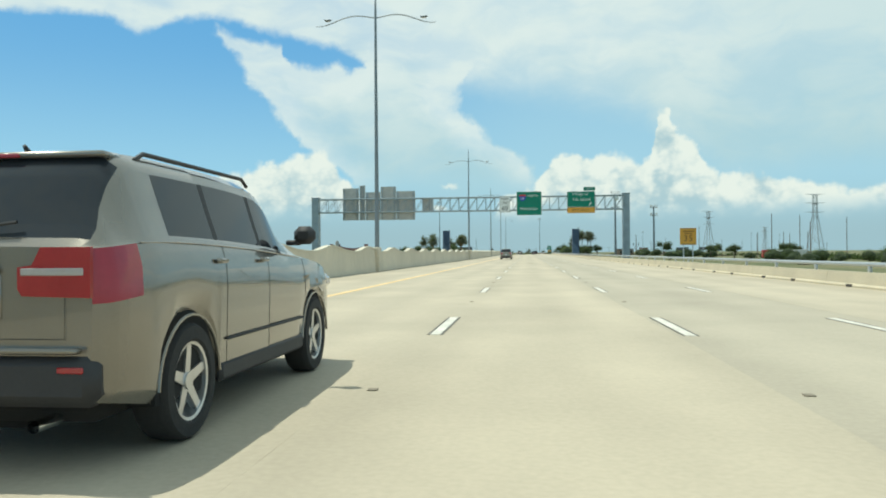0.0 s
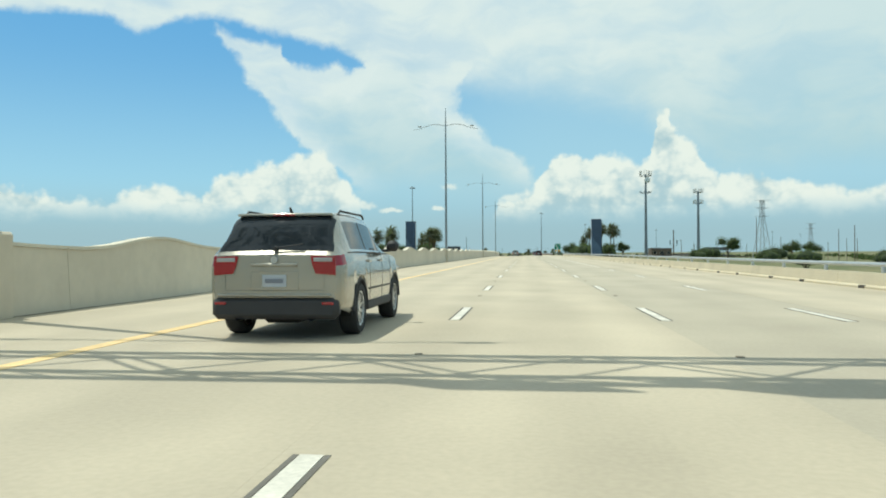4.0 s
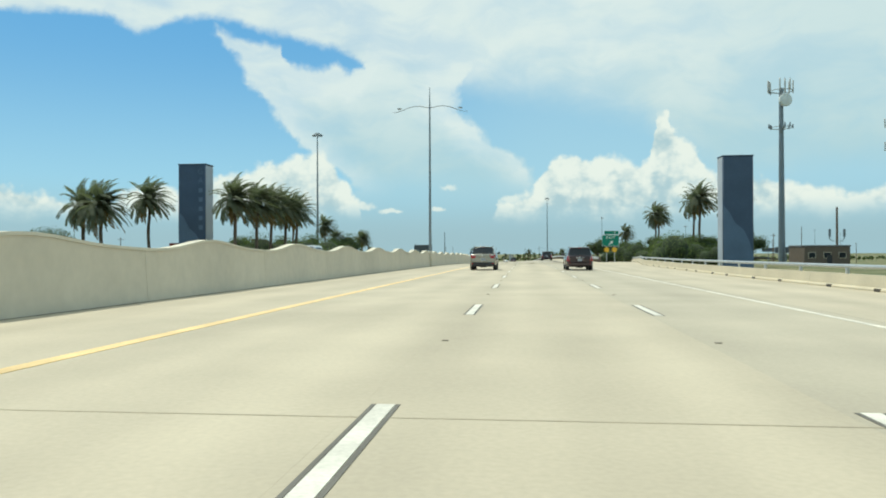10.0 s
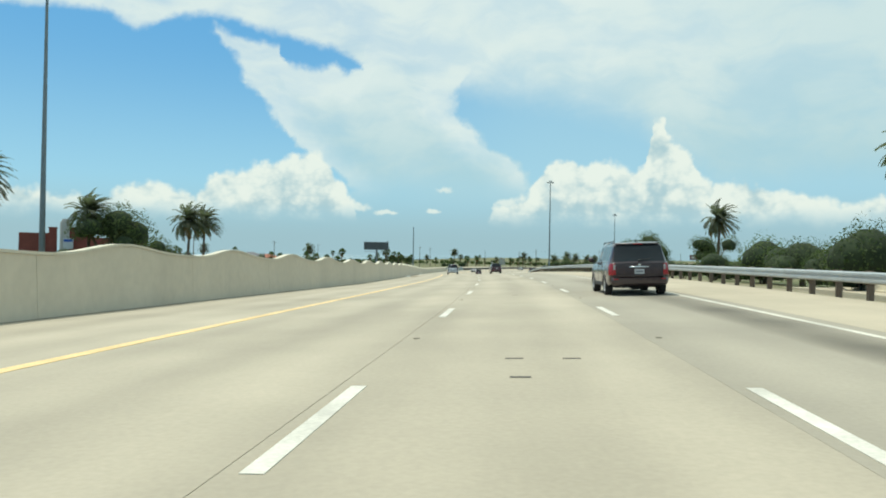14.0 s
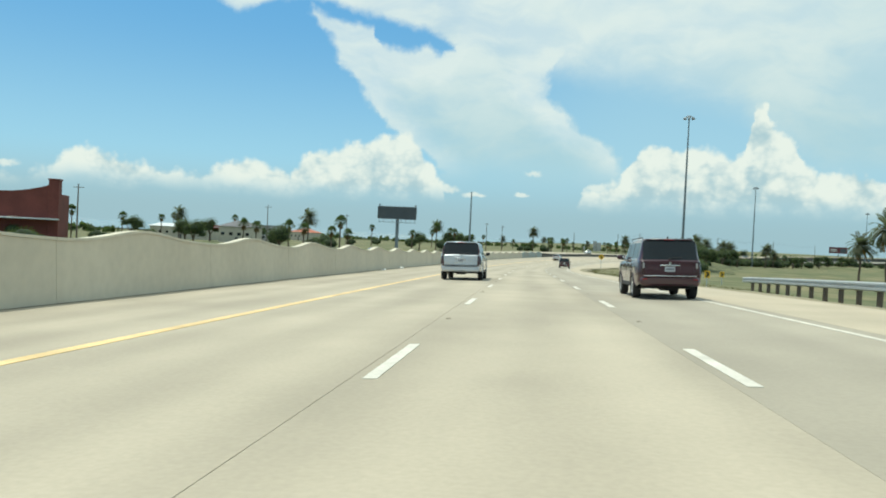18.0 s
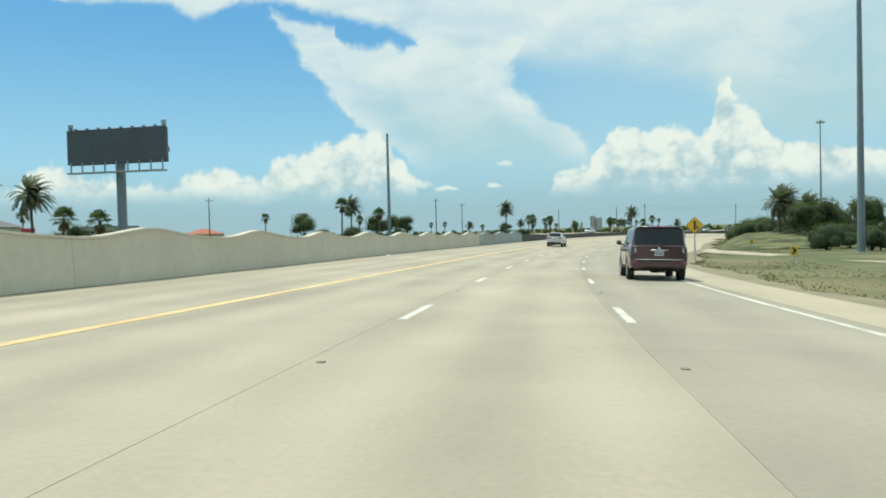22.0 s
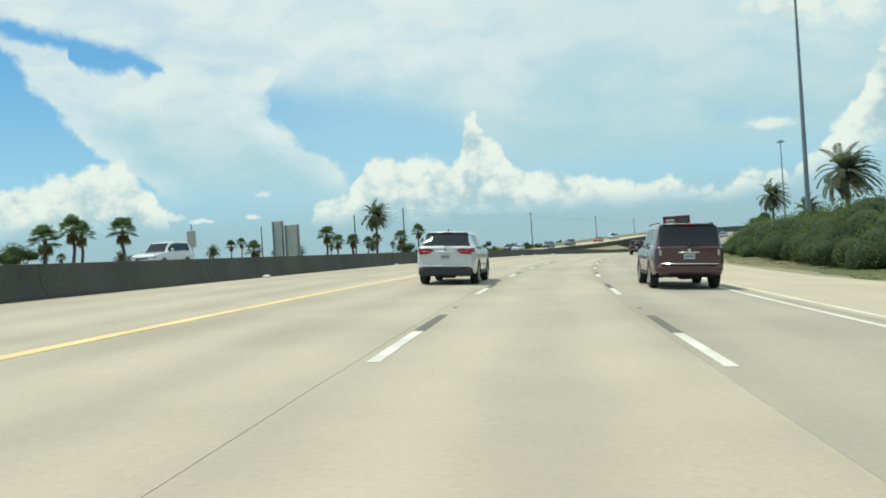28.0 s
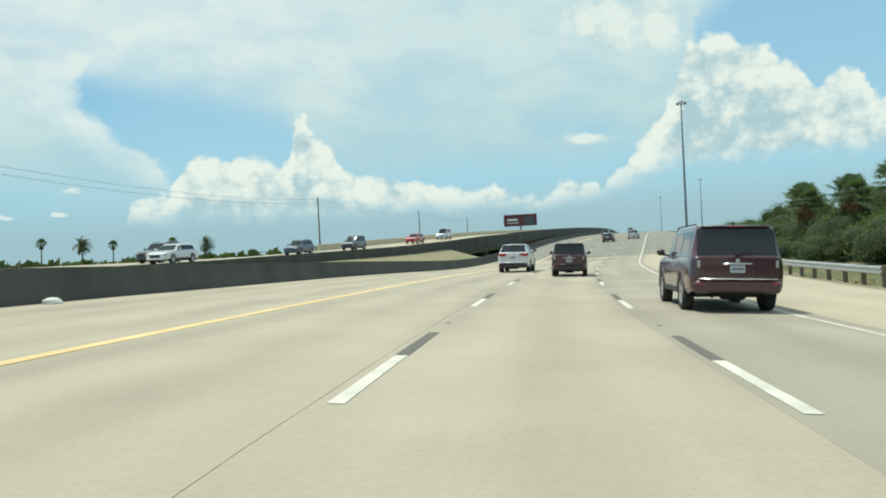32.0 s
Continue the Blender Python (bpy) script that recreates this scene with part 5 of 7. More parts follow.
gantry = thing("sign_gantry", "blue-grey steel truss gantry spanning both carriageways", "gantry", stand(GS, 0, 0) @ Matrix.Translation((0, 0, 1.21)) @ Matrix.Scale(1.025, 4) @ Matrix.Translation((0, 0, -1.21)))
gz0 = place(GS, 0).z


for u, wp_ in ((-35.6, 1.2), (15.95, 1.1)):
    h0 = land(GS, u) - gz0
    post = part("gantry_post", Mesh().box((u, 0.7, (10.6 + h0) / 2), (wp_, 1.3, 10.6 - h0), 0.05), STEEL_BLUE, gantry)
    part("post_cap", Mesh().box((u, 0.7, 10.66), (wp_ + 0.15, 1.45, 0.12), 0.03), STEEL_BLUE, post)
    part("post_sleeve", Mesh().box((u, 0.7, h0 + 0.9), (wp_ + 0.2, 1.5, 1.8), 0.04), GALV, post)
span = (-35.1, 15.6)
z_lo, z_hi = 8.15, 10.35
chords = [(0.0, z_lo), (0.0, z_hi), (1.4, z_lo), (1.4, z_hi)]
for y, z in chords:
    part("chord", Mesh().tube([(span[0], y, z), (span[1], y, z)], 0.10, 8), STEEL_BLUE, gantry)
nb = 34
for i in range(nb):
    xa = span[0] + (span[1] - span[0]) * i / nb
    xb = span[0] + (span[1] - span[0]) * (i + 1) / nb
    for y in (0.0, 1.4):
        part("brace", Mesh().tube([(xa, y, z_lo), (xb, y, z_hi)], 0.045, 6), STEEL_BLUE, gantry)
        part("strut", Mesh().tube([(xb, y, z_lo), (xb, y, z_hi)], 0.04, 6), STEEL_BLUE, gantry)
    for z in (z_lo, z_hi):
        a, b = (0.0, 1.4) if i % 2 else (1.4, 0.0)
        part("brace", Mesh().tube([(xa, a, z), (xb, b, z)], 0.04, 6), STEEL_BLUE, gantry)


def panel(parent, name, x, z, w, h, y, material, label="", rim=None, back=True):
    """A sign plate with rounded corners and a rim, facing back along the road."""
    sh = Mesh()
    r = 0.09 if min(w, h) > 1 else 0.04
    ring = []
    for cx, cz, a0 in ((w / 2 - r, h / 2 - r, 0), (-w / 2 + r, h / 2 - r, 90), (-w / 2 + r, -h / 2 + r, 180), (w / 2 - r, -h / 2 + r, 270)):
        for k in range(5):
            q = radians(a0 + 22.5 * k)
            ring.append((x + cx + r * math.cos(q), z + cz + r * math.sin(q)))
    sh.loft([[(a, y, b) for a, b in ring], [(a, y + 0.05, b) for a, b in ring]])
    ob = part(name, sh, material, parent, label, smooth=20)
    if rim:
        inner = [(x + (a - x) * (1 - 0.09 / w), z + (b - z) * (1 - 0.09 / h)) for a, b in ring]
        outer = [(x + (a - x) * (1 - 0.02 / w), z + (b - z) * (1 - 0.02 / h)) for a, b in ring]
        rs = Mesh()
        n = len(ring)
        rs.add([(a, y - 0.006, b) for a, b in outer] + [(a, y - 0.006, b) for a, b in inner], [(i, (i + 1) % n, n + (i + 1) % n, n + i) for i in range(n)])
        part("sign_border", rs, rim, ob, smooth=0)
    if back:
        for q in (-0.3, 0.3):
            part("sign_bracket", Mesh().box((x + q * w, y + 0.11, z), (0.08, 0.12, h * 0.96), 0.01), GALV, ob)
    return ob


def words(parent, text, x, z, size, y, material, spacing=1.05):
    part("lettering", text_mesh(text, size, 0.004, spacing), material, parent, m=Matrix.Translation((x, y, z)) @ UPRIGHT, smooth=0)


def arrow(parent, x, z, size, y, material):
    sh = Mesh()
    pts = [(-0.42, -0.30), (-0.30, -0.42), (0.10, -0.02), (0.26, -0.18), (0.42, 0.42), (-0.18, 0.26), (-0.02, 0.10)]
    sh.loft([[(x + a * size, y, z + b * size) for a, b in pts], [(x + a * size, y - 0.008, z + b * size) for a, b in pts]])
    part("arrow", sh, material, parent, smooth=0)


gy = -0.35
hs = panel(gantry, "guide_sign", 0.35, 9.2, 4.05, 3.85, gy, GREEN, "green guide sign with white lettering", SIGN_WHITE)
words(hs, "NORTH", 0.95, 10.42, 0.48, gy - 0.008, SIGN_WHITE)
words(hs, "Houston", 0.30, 8.35, 0.72, gy - 0.008, SIGN_WHITE, 1.1)
shield = [(-0.5, 0.42), (-0.42, 0.52), (-0.2, 0.46), (0, 0.56), (0.2, 0.46), (0.42, 0.52), (0.5, 0.42), (0.5, 0.1), (0.40, -0.25), (0.2, -0.45), (0, -0.56), (-0.2, -0.45), (-0.40, -0.25), (-0.5, 0.1)]
part("route_shield", Mesh().loft([[(-0.72 + a * 1.12, gy - 0.004, 10.1 + b * 1.05) for a, b in shield], [(-0.72 + a * 1.12, gy - 0.012, 10.1 + b * 1.05) for a, b in shield]]), SHIELD_BLUE, hs, "blue route shield", smooth=0)
top = [(a, b) for a, b in shield if b > 0.3] + [(0.5, 0.26), (-0.5, 0.26)]
part("shield_band", Mesh().loft([[(-0.72 + a * 1.1, gy - 0.013, 10.1 + b * 1.03) for a, b in top], [(-0.72 + a * 1.1, gy - 0.018, 10.1 + b * 1.03) for a, b in top]]), SHIELD_RED, hs, "red band", smooth=0)
words(hs, "45", -0.72, 9.98, 0.55, gy - 0.02, SIGN_WHITE)
vs_ = panel(gantry, "guide_sign", 8.72, 9.75, 4.45, 2.55, gy, GREEN, "green exit guide sign with white lettering", SIGN_WHITE)
words(vs_, "Village of", 8.55, 10.60, 0.66, gy - 0.008, SIGN_WHITE)
words(vs_, "Tiki Island", 8.75, 9.72, 0.66, gy - 0.008, SIGN_WHITE)
arrow(vs_, 10.15, 8.95, 0.62, gy - 0.006, SIGN_WHITE)
yo = panel(gantry, "exit_only_panel", 8.72, 7.99, 4.45, 0.95, gy, SIGN_AMBER, "amber panel with black lettering", INK)
words(yo, "EXIT ONLY", 8.65, 7.97, 0.52, gy - 0.008, INK)
et = panel(gantry, "exit_tab", 10.05, 11.42, 1.9, 0.62, gy, GREEN, "small green exit tab", SIGN_WHITE)
words(et, "EXIT 4", 10.05, 11.42, 0.38, gy - 0.008, SIGN_WHITE)
sl = panel(gantry, "speed_limit_sign", -3.60, 9.08, 1.70, 2.62, gy, SIGN_WHITE, "white speed limit sign with black lettering", INK)
for tx, zz, sz in (("SPEED", 9.98, 0.42), ("LIMIT", 9.35, 0.42), ("60", 8.42, 0.95)):
    words(sl, tx, -3.60, zz, sz, gy - 0.008, INK)
# signs for the other carriageway, seen from behind
by = 1.75
for x0, x1, zb, zt in ((-31.2, -28.4, 6.85, 12.3), (-28.3, -27.3, 6.85, 12.75), (-27.25, -24.7, 6.85, 11.6), (-24.65, -22.0, 6.85, 12.5), (-21.95, -18.75, 6.85, 11.7)):
    bk = panel(gantry, "sign_panel", (x0 + x1) / 2, (zb + zt) / 2, x1 - x0 - 0.02, zt - zb, by, SIGN_BACK, "bare aluminium sign back", back=False)
    for q in (x0 + 0.3, x1 - 0.3):
        part("sign_bracket", Mesh().box((q, by - 0.09, (zb + zt) / 2), (0.10, 0.16, zt - zb - 0.1), 0.01), STEEL_BLUE, bk)
bk = panel(gantry, "sign_panel", -16.6, 9.3, 1.9, 2.5, by, SIGN_BACK, "bare aluminium sign back", back=False)
part("sign_bracket", Mesh().box((-16.3, by - 0.09, 9.3), (0.10, 0.16, 2.5), 0.01), STEEL_BLUE, bk)


# ---- lamps ----
def median_lamp():
    L = thing("street_lamp", "tall tapered lamp post with two wavy arms on the median barrier", "street lamp", group="median lamp posts")
    part("base_plinth", Mesh().box((0, 0, 0.8), (0.46, 0.8, 1.7), 0.06), WALL, L, "concrete plinth")
    part("pole", Mesh().tube([(0, 0, 1.5), (0, 0, 9), (0, 0, 17.6), (0, 0, 19.4)], [0.16, 0.12, 0.075, 0.02], 12), POLE, L)
    for sg in (1, -1):
        pts = [(sg * 4.1 * q, 0, 17.0 + 0.42 * math.sin(q * math.pi * 1.55 + 0.2) * (0.35 + q * 0.65) + 0.10) for q in np.linspace(0, 1, 13)]
        arm = part("arm", Mesh().tube(pts, [0.04] * 9 + [0.035, 0.03, 0.025, 0.02], 6), POLE, L)
        part("lamp_head", Mesh().box((sg * 3.3, 0, 17.0 + 0.12), (0.5, 0.2, 0.08), 0.03), POLE, arm)
        part("lens", Mesh().box((sg * 3.3, 0, 17.035), (0.34, 0.14, 0.04), 0.015), CLEAR_LENS, arm)
    return L


first = median_lamp()
lamp_s = [50.8, 133.0, 215.0, 296.8, 381.0]
first.matrix_basis = stand(lamp_s[0], WALL_L(lamp_s[0]) - 0.03)
for s in [-30.0] + lamp_s[1:]:
    copy_thing(first, stand(s, WALL_L(s) - 0.03))


def high_mast(height):
    L = thing("high_mast_light", "very tall grey high-mast light with a ring of lamps", "street lamp", group="high-mast lights")
    part("pole", Mesh().tube([(0, 0, -0.3), (0, 0, height * 0.35), (0, 0, height * 0.7), (0, 0, height)], [0.40, 0.31, 0.22, 0.14], 14), POLE, L)
    part("base_plate", Mesh().tube([(0, 0, -0.3), (0, 0, 0.12)], 0.62, 14), GALV, L)
    part("hoist_ring", Mesh().tube([(1.05 * math.cos(q), 1.05 * math.sin(q), height - 0.25) for q in np.linspace(0, 2 * math.pi, 21)], 0.05, 6, caps=False), POLE, L)
    part("head_cap", Mesh().tube([(0, 0, height - 0.1), (0, 0, height + 0.1), (0, 0, height + 0.28)], [0.75, 0.65, 0.1], 14), POLE, L)
    for k in range(8):
        q = 2 * math.pi * k / 8
        c, d = math.cos(q), math.sin(q)
        f = part("floodlight", Mesh().tube([(c * 1.25, d * 1.25, height - 0.72), (c * 1.15, d * 1.15, height - 0.42), (c * 1.05, d * 1.05, height - 0.2)], [0.30, 0.24, 0.1], 10), POLE, L)
        part("lens", Mesh().tube([(c * 1.25, d * 1.25, height - 0.735), (c * 1.25, d * 1.25, height - 0.72)], 0.26, 10), CLEAR_LENS, f)
    return L


def at_land(s, u, dz=0.0, turn=0.0):
    return stand(s, u, 0, turn, z=land(s, u) + dz)


mast = high_mast(40.0)
mast.matrix_basis = at_land(745.6, 29.6)
copy_thing(mast, at_land(512.3, -54.4, -0.7))
copy_thing(mast, at_land(951.0, 27.0, -1.6))
copy_thing(mast, Matrix.Translation((162.4, 1098.6, -12.5)))
for wx, wy in ((386.0, 1369.0), (495.0, 1564.0)):
    copy_thing(mast, Matrix.Translation((wx, wy, FAR_Z - 1)))


# ---- masts and poles by the shore ----
def cell_tower(height, levels, dish):
    """levels: height, reach, antenna length."""
    T = thing("cell_tower", "steel monopole mobile mast with antenna platforms", "mast", group="mobile masts")
    part("pole", Mesh().tube([(0, 0, -0.5), (0, 0, height * 0.5), (0, 0, height)], [0.72, 0.55, 0.40], 14), POLE, T)
    for z, reach, tall in levels:
        pf = part("platform", Mesh().tube([(reach * math.cos(q), reach * math.sin(q), z) for q in np.linspace(0, 2 * math.pi, 13)], 0.08, 6, caps=False), POLE, T)
        for k in range(3):
            q = 2 * math.pi * k / 3 + 0.5
            part("platform_arm", Mesh().tube([(0, 0, z - 0.5), (reach * math.cos(q), reach * math.sin(q), z)], 0.09, 6), POLE, pf)
            for d in (-1.0, 0, 1.0):
                c, e = reach * math.cos(q) - d * math.sin(q), reach * math.sin(q) + d * math.cos(q)
                part("antenna", Mesh().box((c, e, z + tall * 0.36), (0.24, 0.20, tall), 0.04), SIGN_BACK if tall > 1.5 else POLE, pf)
    if dish:
        part("dish", Mesh().tube([(0.5, -0.5, height - 2.6), (0.6, -1.1, height - 2.6), (0.62, -1.2, height - 2.6)], [1.3, 1.35, 1.1], 22), SIGN_WHITE, T, "white drum microwave dish")
    return T


cell_tower(36.6, ((36.0, 2.3, 2.6), (28.4, 2.2, 0.9)), True).matrix_basis = at_land(462.0, 53.6)
cell_tower(29.2, ((28.6, 1.7, 1.9), (23.8, 1.7, 1.9)), False).matrix_basis = at_land(461.0, 76.0, 0, 40)


def pylon_tower(height):
    T = thing("transmission_tower", "lattice steel power transmission tower", "pylon", group="transmission towers")
    w0, w1 = 3.6, 0.8
    lv = [0, 6, 11, 15, 18.5, 21.5, 24, 26.5]
    lv = [q * height / 26.5 for q in lv]
    half = lambda z: w0 + (w1 - w0) * min(1, z / (height * 0.72))
    for a in (-1, 1):
        for b in (-1, 1):
            part("leg", Mesh().tube([(a * half(z), b * half(z), z) for z in lv], 0.13, 5), LATTICE, T)
    br = []
    for z0, z1 in zip(lv, lv[1:]):
        for ax in (0, 1):
            for sg in (-1, 1):
                h0, h1 = half(z0), half(z1)
                p = lambda t, h, z: (t * h, sg * h, z) if ax == 0 else (sg * h, t * h, z)
                part("lattice_brace", Mesh().tube([p(-1, h0, z0), p(1, h1, z1)], 0.06, 4), LATTICE, T)
                part("lattice_brace", Mesh().tube([p(1, h0, z0), p(-1, h1, z1)], 0.06, 4), LATTICE, T)
    for z in (height * 0.72, height * 0.86, height * 0.99):
        part("cross_arm", Mesh().tube([(-4.4, 0, z + 0.3), (0, 0, z), (4.4, 0, z + 0.3)], [0.05, 0.22, 0.05], 5), LATTICE, T)
    return T


tw = pylon_tower(31.0)
tw.matrix_basis = at_land(373.0, 134.0)
for s, u, t in ((520, 127, 10), (800, 240, 20)):
    copy_thing(tw, at_land(s, u, 0, t))


def wood_pole(h, arm=True):
    T = thing("utility_pole", "weathered timber utility pole", "utility pole", group="utility poles")
    part("pole", Mesh().tube([(0, 0, -0.5), (0, 0, h)], [0.19, 0.12], 8), TIMBER, T)
    if arm:
        a = part("cross_arm", Mesh().box((0, 0.12, h - 0.7), (2.4, 0.1, 0.12), 0.02), TIMBER, T)
        for x in (-1.05, -0.4, 0.4, 1.05):
            part("insulator", Mesh().tube([(x, 0.12, h - 0.64), (x, 0.12, h - 0.42)], [0.05, 0.03], 6), SIGN_BACK, a)
    return T


wp = wood_pole(17.5, False)
wp.matrix_basis = at_land(300, 92)
rng = random.Random(5)
for k in range(26):
    copy_thing(wp, at_land(210 + k * 19 + rng.uniform(-7, 7), 78 + rng.uniform(0, 95) + (k % 4) * 12, rng.uniform(-6, 1.5), rng.uniform(0, 90)))
wq = wood_pole(13.0, True)
wq.matrix_basis = at_land(600, 110, 0, 20)
for s, u in ((680, -95), (760, -100), (560, -130), (905, -85), (870, -72), (820, -110)):
    copy_thing(wq, at_land(s, u, 0, rng.uniform(-20, 20)))
fk = thing("utility_pole", "timber pole with a forked transformer bracket", "utility pole", at_land(466, 66.5), group="utility poles")
part("pole", Mesh().tube([(0, 0, -0.5), (0, 0, 12.2)], [0.30, 0.22], 8), TIMBER, fk)
part("fork", Mesh().tube([(-1.5, 0, 7.6), (-1.5, 0, 5.6), (-1.1, 0, 5.0), (0, 0, 5.0), (1.1, 0, 5.0), (1.5, 0, 5.6), (1.5, 0, 7.6)], 0.10, 6), POLE, fk)
for x in (-1.5, 1.5):
    part("canister", Mesh().tube([(x, 0, 5.9), (x, 0, 7.5)], 0.24, 10), POLE, fk)
sp = thing("utility_pole", "tall bare steel pole beyond the median", "utility pole", at_land(790, -41.4), group="utility poles")
part("pole", Mesh().tube([(0, 0, -0.5), (0, 0, 21.0)], [0.34, 0.20], 12), POLE, sp)
part("pole_cap", Mesh().tube([(0, 0, 21.0), (0, 0, 21.15)], [0.22, 0.1], 12), POLE, sp)
for wx, wy, h in ((72.9, 1134.8, 16.0), (127.5, 1214.6, 15.5), (13.0, 1040.0, 15.0), (-0.6, 1037.8, 13.6), (178.0, 1290.0, 15.0), (-30, 1080, 14)):
    t = thing("utility_pole", "bare timber utility pole behind the flyover", "utility pole", Matrix.Translation((wx, wy, -8.6)), group="utility poles")
    part("pole", Mesh().tube([(0, 0, -0.5), (0, 0, h)], [0.24, 0.15], 8), TIMBER, t)
    part("line_bracket", Mesh().box((0, 0.1, h - 1.0), (0.5, 0.12, 0.12), 0.02), TIMBER, t)
    part("line_bracket", Mesh().box((0, 0.1, h - 2.0), (0.4, 0.1, 0.1), 0.02), TIMBER, t)
cb = thing("power_line", "thin slack power line between poles", "cable")
pp = [(-0.6, 1037.8, -8.6 + 12.6), (13.0, 1040.0, -8.6 + 14.5), (72.9, 1134.8, -8.6 + 15.5), (127.5, 1214.6, -8.6 + 15.0), (178.0, 1290.0, -8.6 + 14.5)]
for (a, b) in zip(pp, pp[1:]):
    a, b = Vector(a), Vector(b)
    for dz in (0, -1.0):
        part("wire", Mesh().tube([a.lerp(b, q) + Vector((0.2, 0, dz - 6.0 * q * (1 - q))) for q in np.linspace(0, 1, 9)], 0.02, 4), INK, cb)


# ---- gateway pylons ----
def gateway(label, face_left):
    T = thing("gateway_pylon", label, "monument", group="gateway pylons")
    part("body", Mesh().box((0, 0, 6.6), (3.5, 2.4, 15.2), 0.10), SLATE, T)
    sg = -1 if face_left else 1
    part("side_panel", Mesh().box((sg * -1.765, 0, 6.6), (0.03, 2.2, 15.0), 0.008), SLATE_SIDE, T, "pale grey edge cladding")
    wave = [(x, -1.215, z) for x, z in ((-1.70, -0.9), (1.70, -0.9), (1.70, 2.6), (1.25, 4.2), (0.55, 5.6), (-0.35, 6.3), (-1.0, 7.6), (-1.70, 8.4))]
    part("wave_panel", Mesh().loft([wave, [(x, y - 0.02, z) for x, y, z in wave]]), SLATE_PALE, T, "paler blue wave-shaped panel", smooth=0)
    part("coping", Mesh().box((0, 0, 14.24), (3.62, 2.5, 0.12), 0.03), SLATE, T)
    for k, ch in enumerate("GA" if face_left else ""):
        part("lettering", text_mesh(ch, 0.95, 0.01), SLATE_PALE, T, m=Matrix.Translation((sg * -1.15 * (1 if face_left else -1), -1.235, 13.3 - 1.15 * k)) @ UPRIGHT, smooth=0)
    for k in range(2, 7) if face_left else ():
        part("lettering_bar", Mesh().box((sg * -1.15 * (1 if face_left else -1), -1.215, 13.3 - 1.15 * k), (0.5, 0.02, 0.55), 0.004), SLATE_PALE, T)
    return T


gateway("tall dark blue clad gateway pylon behind the parapet", False).matrix_basis = stand(393.2, 24.6, 0, 0, z=place(393, 24).z - 1.6)
gateway("tall dark blue clad gateway pylon beyond the oncoming lanes", True).matrix_basis = stand(391.0, -41.3, 0, 0, z=place(391, -41).z - 1.6)


# ---- small signs ----
def post_sign(label, m, height, build, posts=((0, 0.06),), name="road_sign"):
    T = thing(name, label, "sign", m)
    for x, r in posts:
        part("post", Mesh().tube([(x, 0.06, -0.4), (x, 0.06, height)], r, 8), GALV, T)
    build(T)
    return T


def diamond(T, z, half, material, y=-0.02):
    ring = [(0, half), (half * 0.12, half * 0.96), (half * 0.96, half * 0.12), (half, 0), (half * 0.96, -half * 0.12), (half * 0.12, -half * 0.96), (0, -half), (-half * 0.12, -half * 0.96), (-half * 0.96, -half * 0.12), (-half, 0), (-half * 0.96, half * 0.12), (-half * 0.12, half * 0.96)]
    ob = part("sign_plate", Mesh().loft([[(a, y, z + b) for a, b in ring], [(a, y + 0.03, z + b) for a, b in ring]]), material, T, "yellow diamond plate", smooth=15)
    n = len(ring)
    part("sign_border", Mesh().add([(a * 0.95, y - 0.004, z + b * 0.95) for a, b in ring] + [(a * 0.91, y - 0.004, z + b * 0.91) for a, b in ring], [(i, (i + 1) % n, n + (i + 1) % n, n + i) for i in range(n)]), INK, ob, smooth=0)
    return ob


def merge_face(T):
    ob = diamond(T, 2.75, 0.66, SIGN_YELLOW)
    stem = [(-0.07, -0.38), (0.07, -0.38), (0.07, 0.17), (0.18, 0.17), (0, 0.40), (-0.18, 0.17), (-0.07, 0.17)]
    side_ = [(0.07, -0.05), (0.24, -0.32), (0.33, -0.26), (0.07, 0.11)]
    part("symbol", Mesh().loft([[(a, -0.022, 2.75 + b) for a, b in stem], [(a, -0.030, 2.75 + b) for a, b in stem]]).loft([[(a, -0.022, 2.75 + b) for a, b in side_], [(a, -0.030, 2.75 + b) for a, b in side_]]), INK, ob, "black merge arrow", smooth=0)


post_sign("yellow diamond merge warning sign on a steel post", at_land(721.1, 10.9, 0.2), 3.3, merge_face)
post_sign("yellow diamond warning sign on a steel post", at_land(943.2, 13.3, 0.15), 3.4, lambda T: diamond(T, 2.7, 0.72, SIGN_YELLOW))


FADED = mat("faded sign legend", (0.20, 0.09, 0.03), 0.6)


def square_face(T):
    part("sign_plate", Mesh().box((0, 0, 3.85), (1.75, 0.05, 1.85), 0.02), SIGN_AMBER, T, "faded amber plate")
    part("sign_border", Mesh().box((0, -0.028, 3.0), (1.6, 0.008, 0.05)).box((0, -0.028, 4.7), (1.6, 0.008, 0.05)), INK, T)
    words(T, "35", 0, 3.62, 0.95, -0.03, FADED, 1.1)
    for z, w in ((4.42, 1.2), (4.18, 0.8)):
        part("lettering_bar", Mesh().box((0, -0.028, z), (w, 0.008, 0.1)), FADED, T)


post_sign("square faded amber warning sign beyond the parapet", stand(86.0, 17.5, -1.0), 4.4, square_face, ((-0.5, 0.06), (0.5, 0.06)))


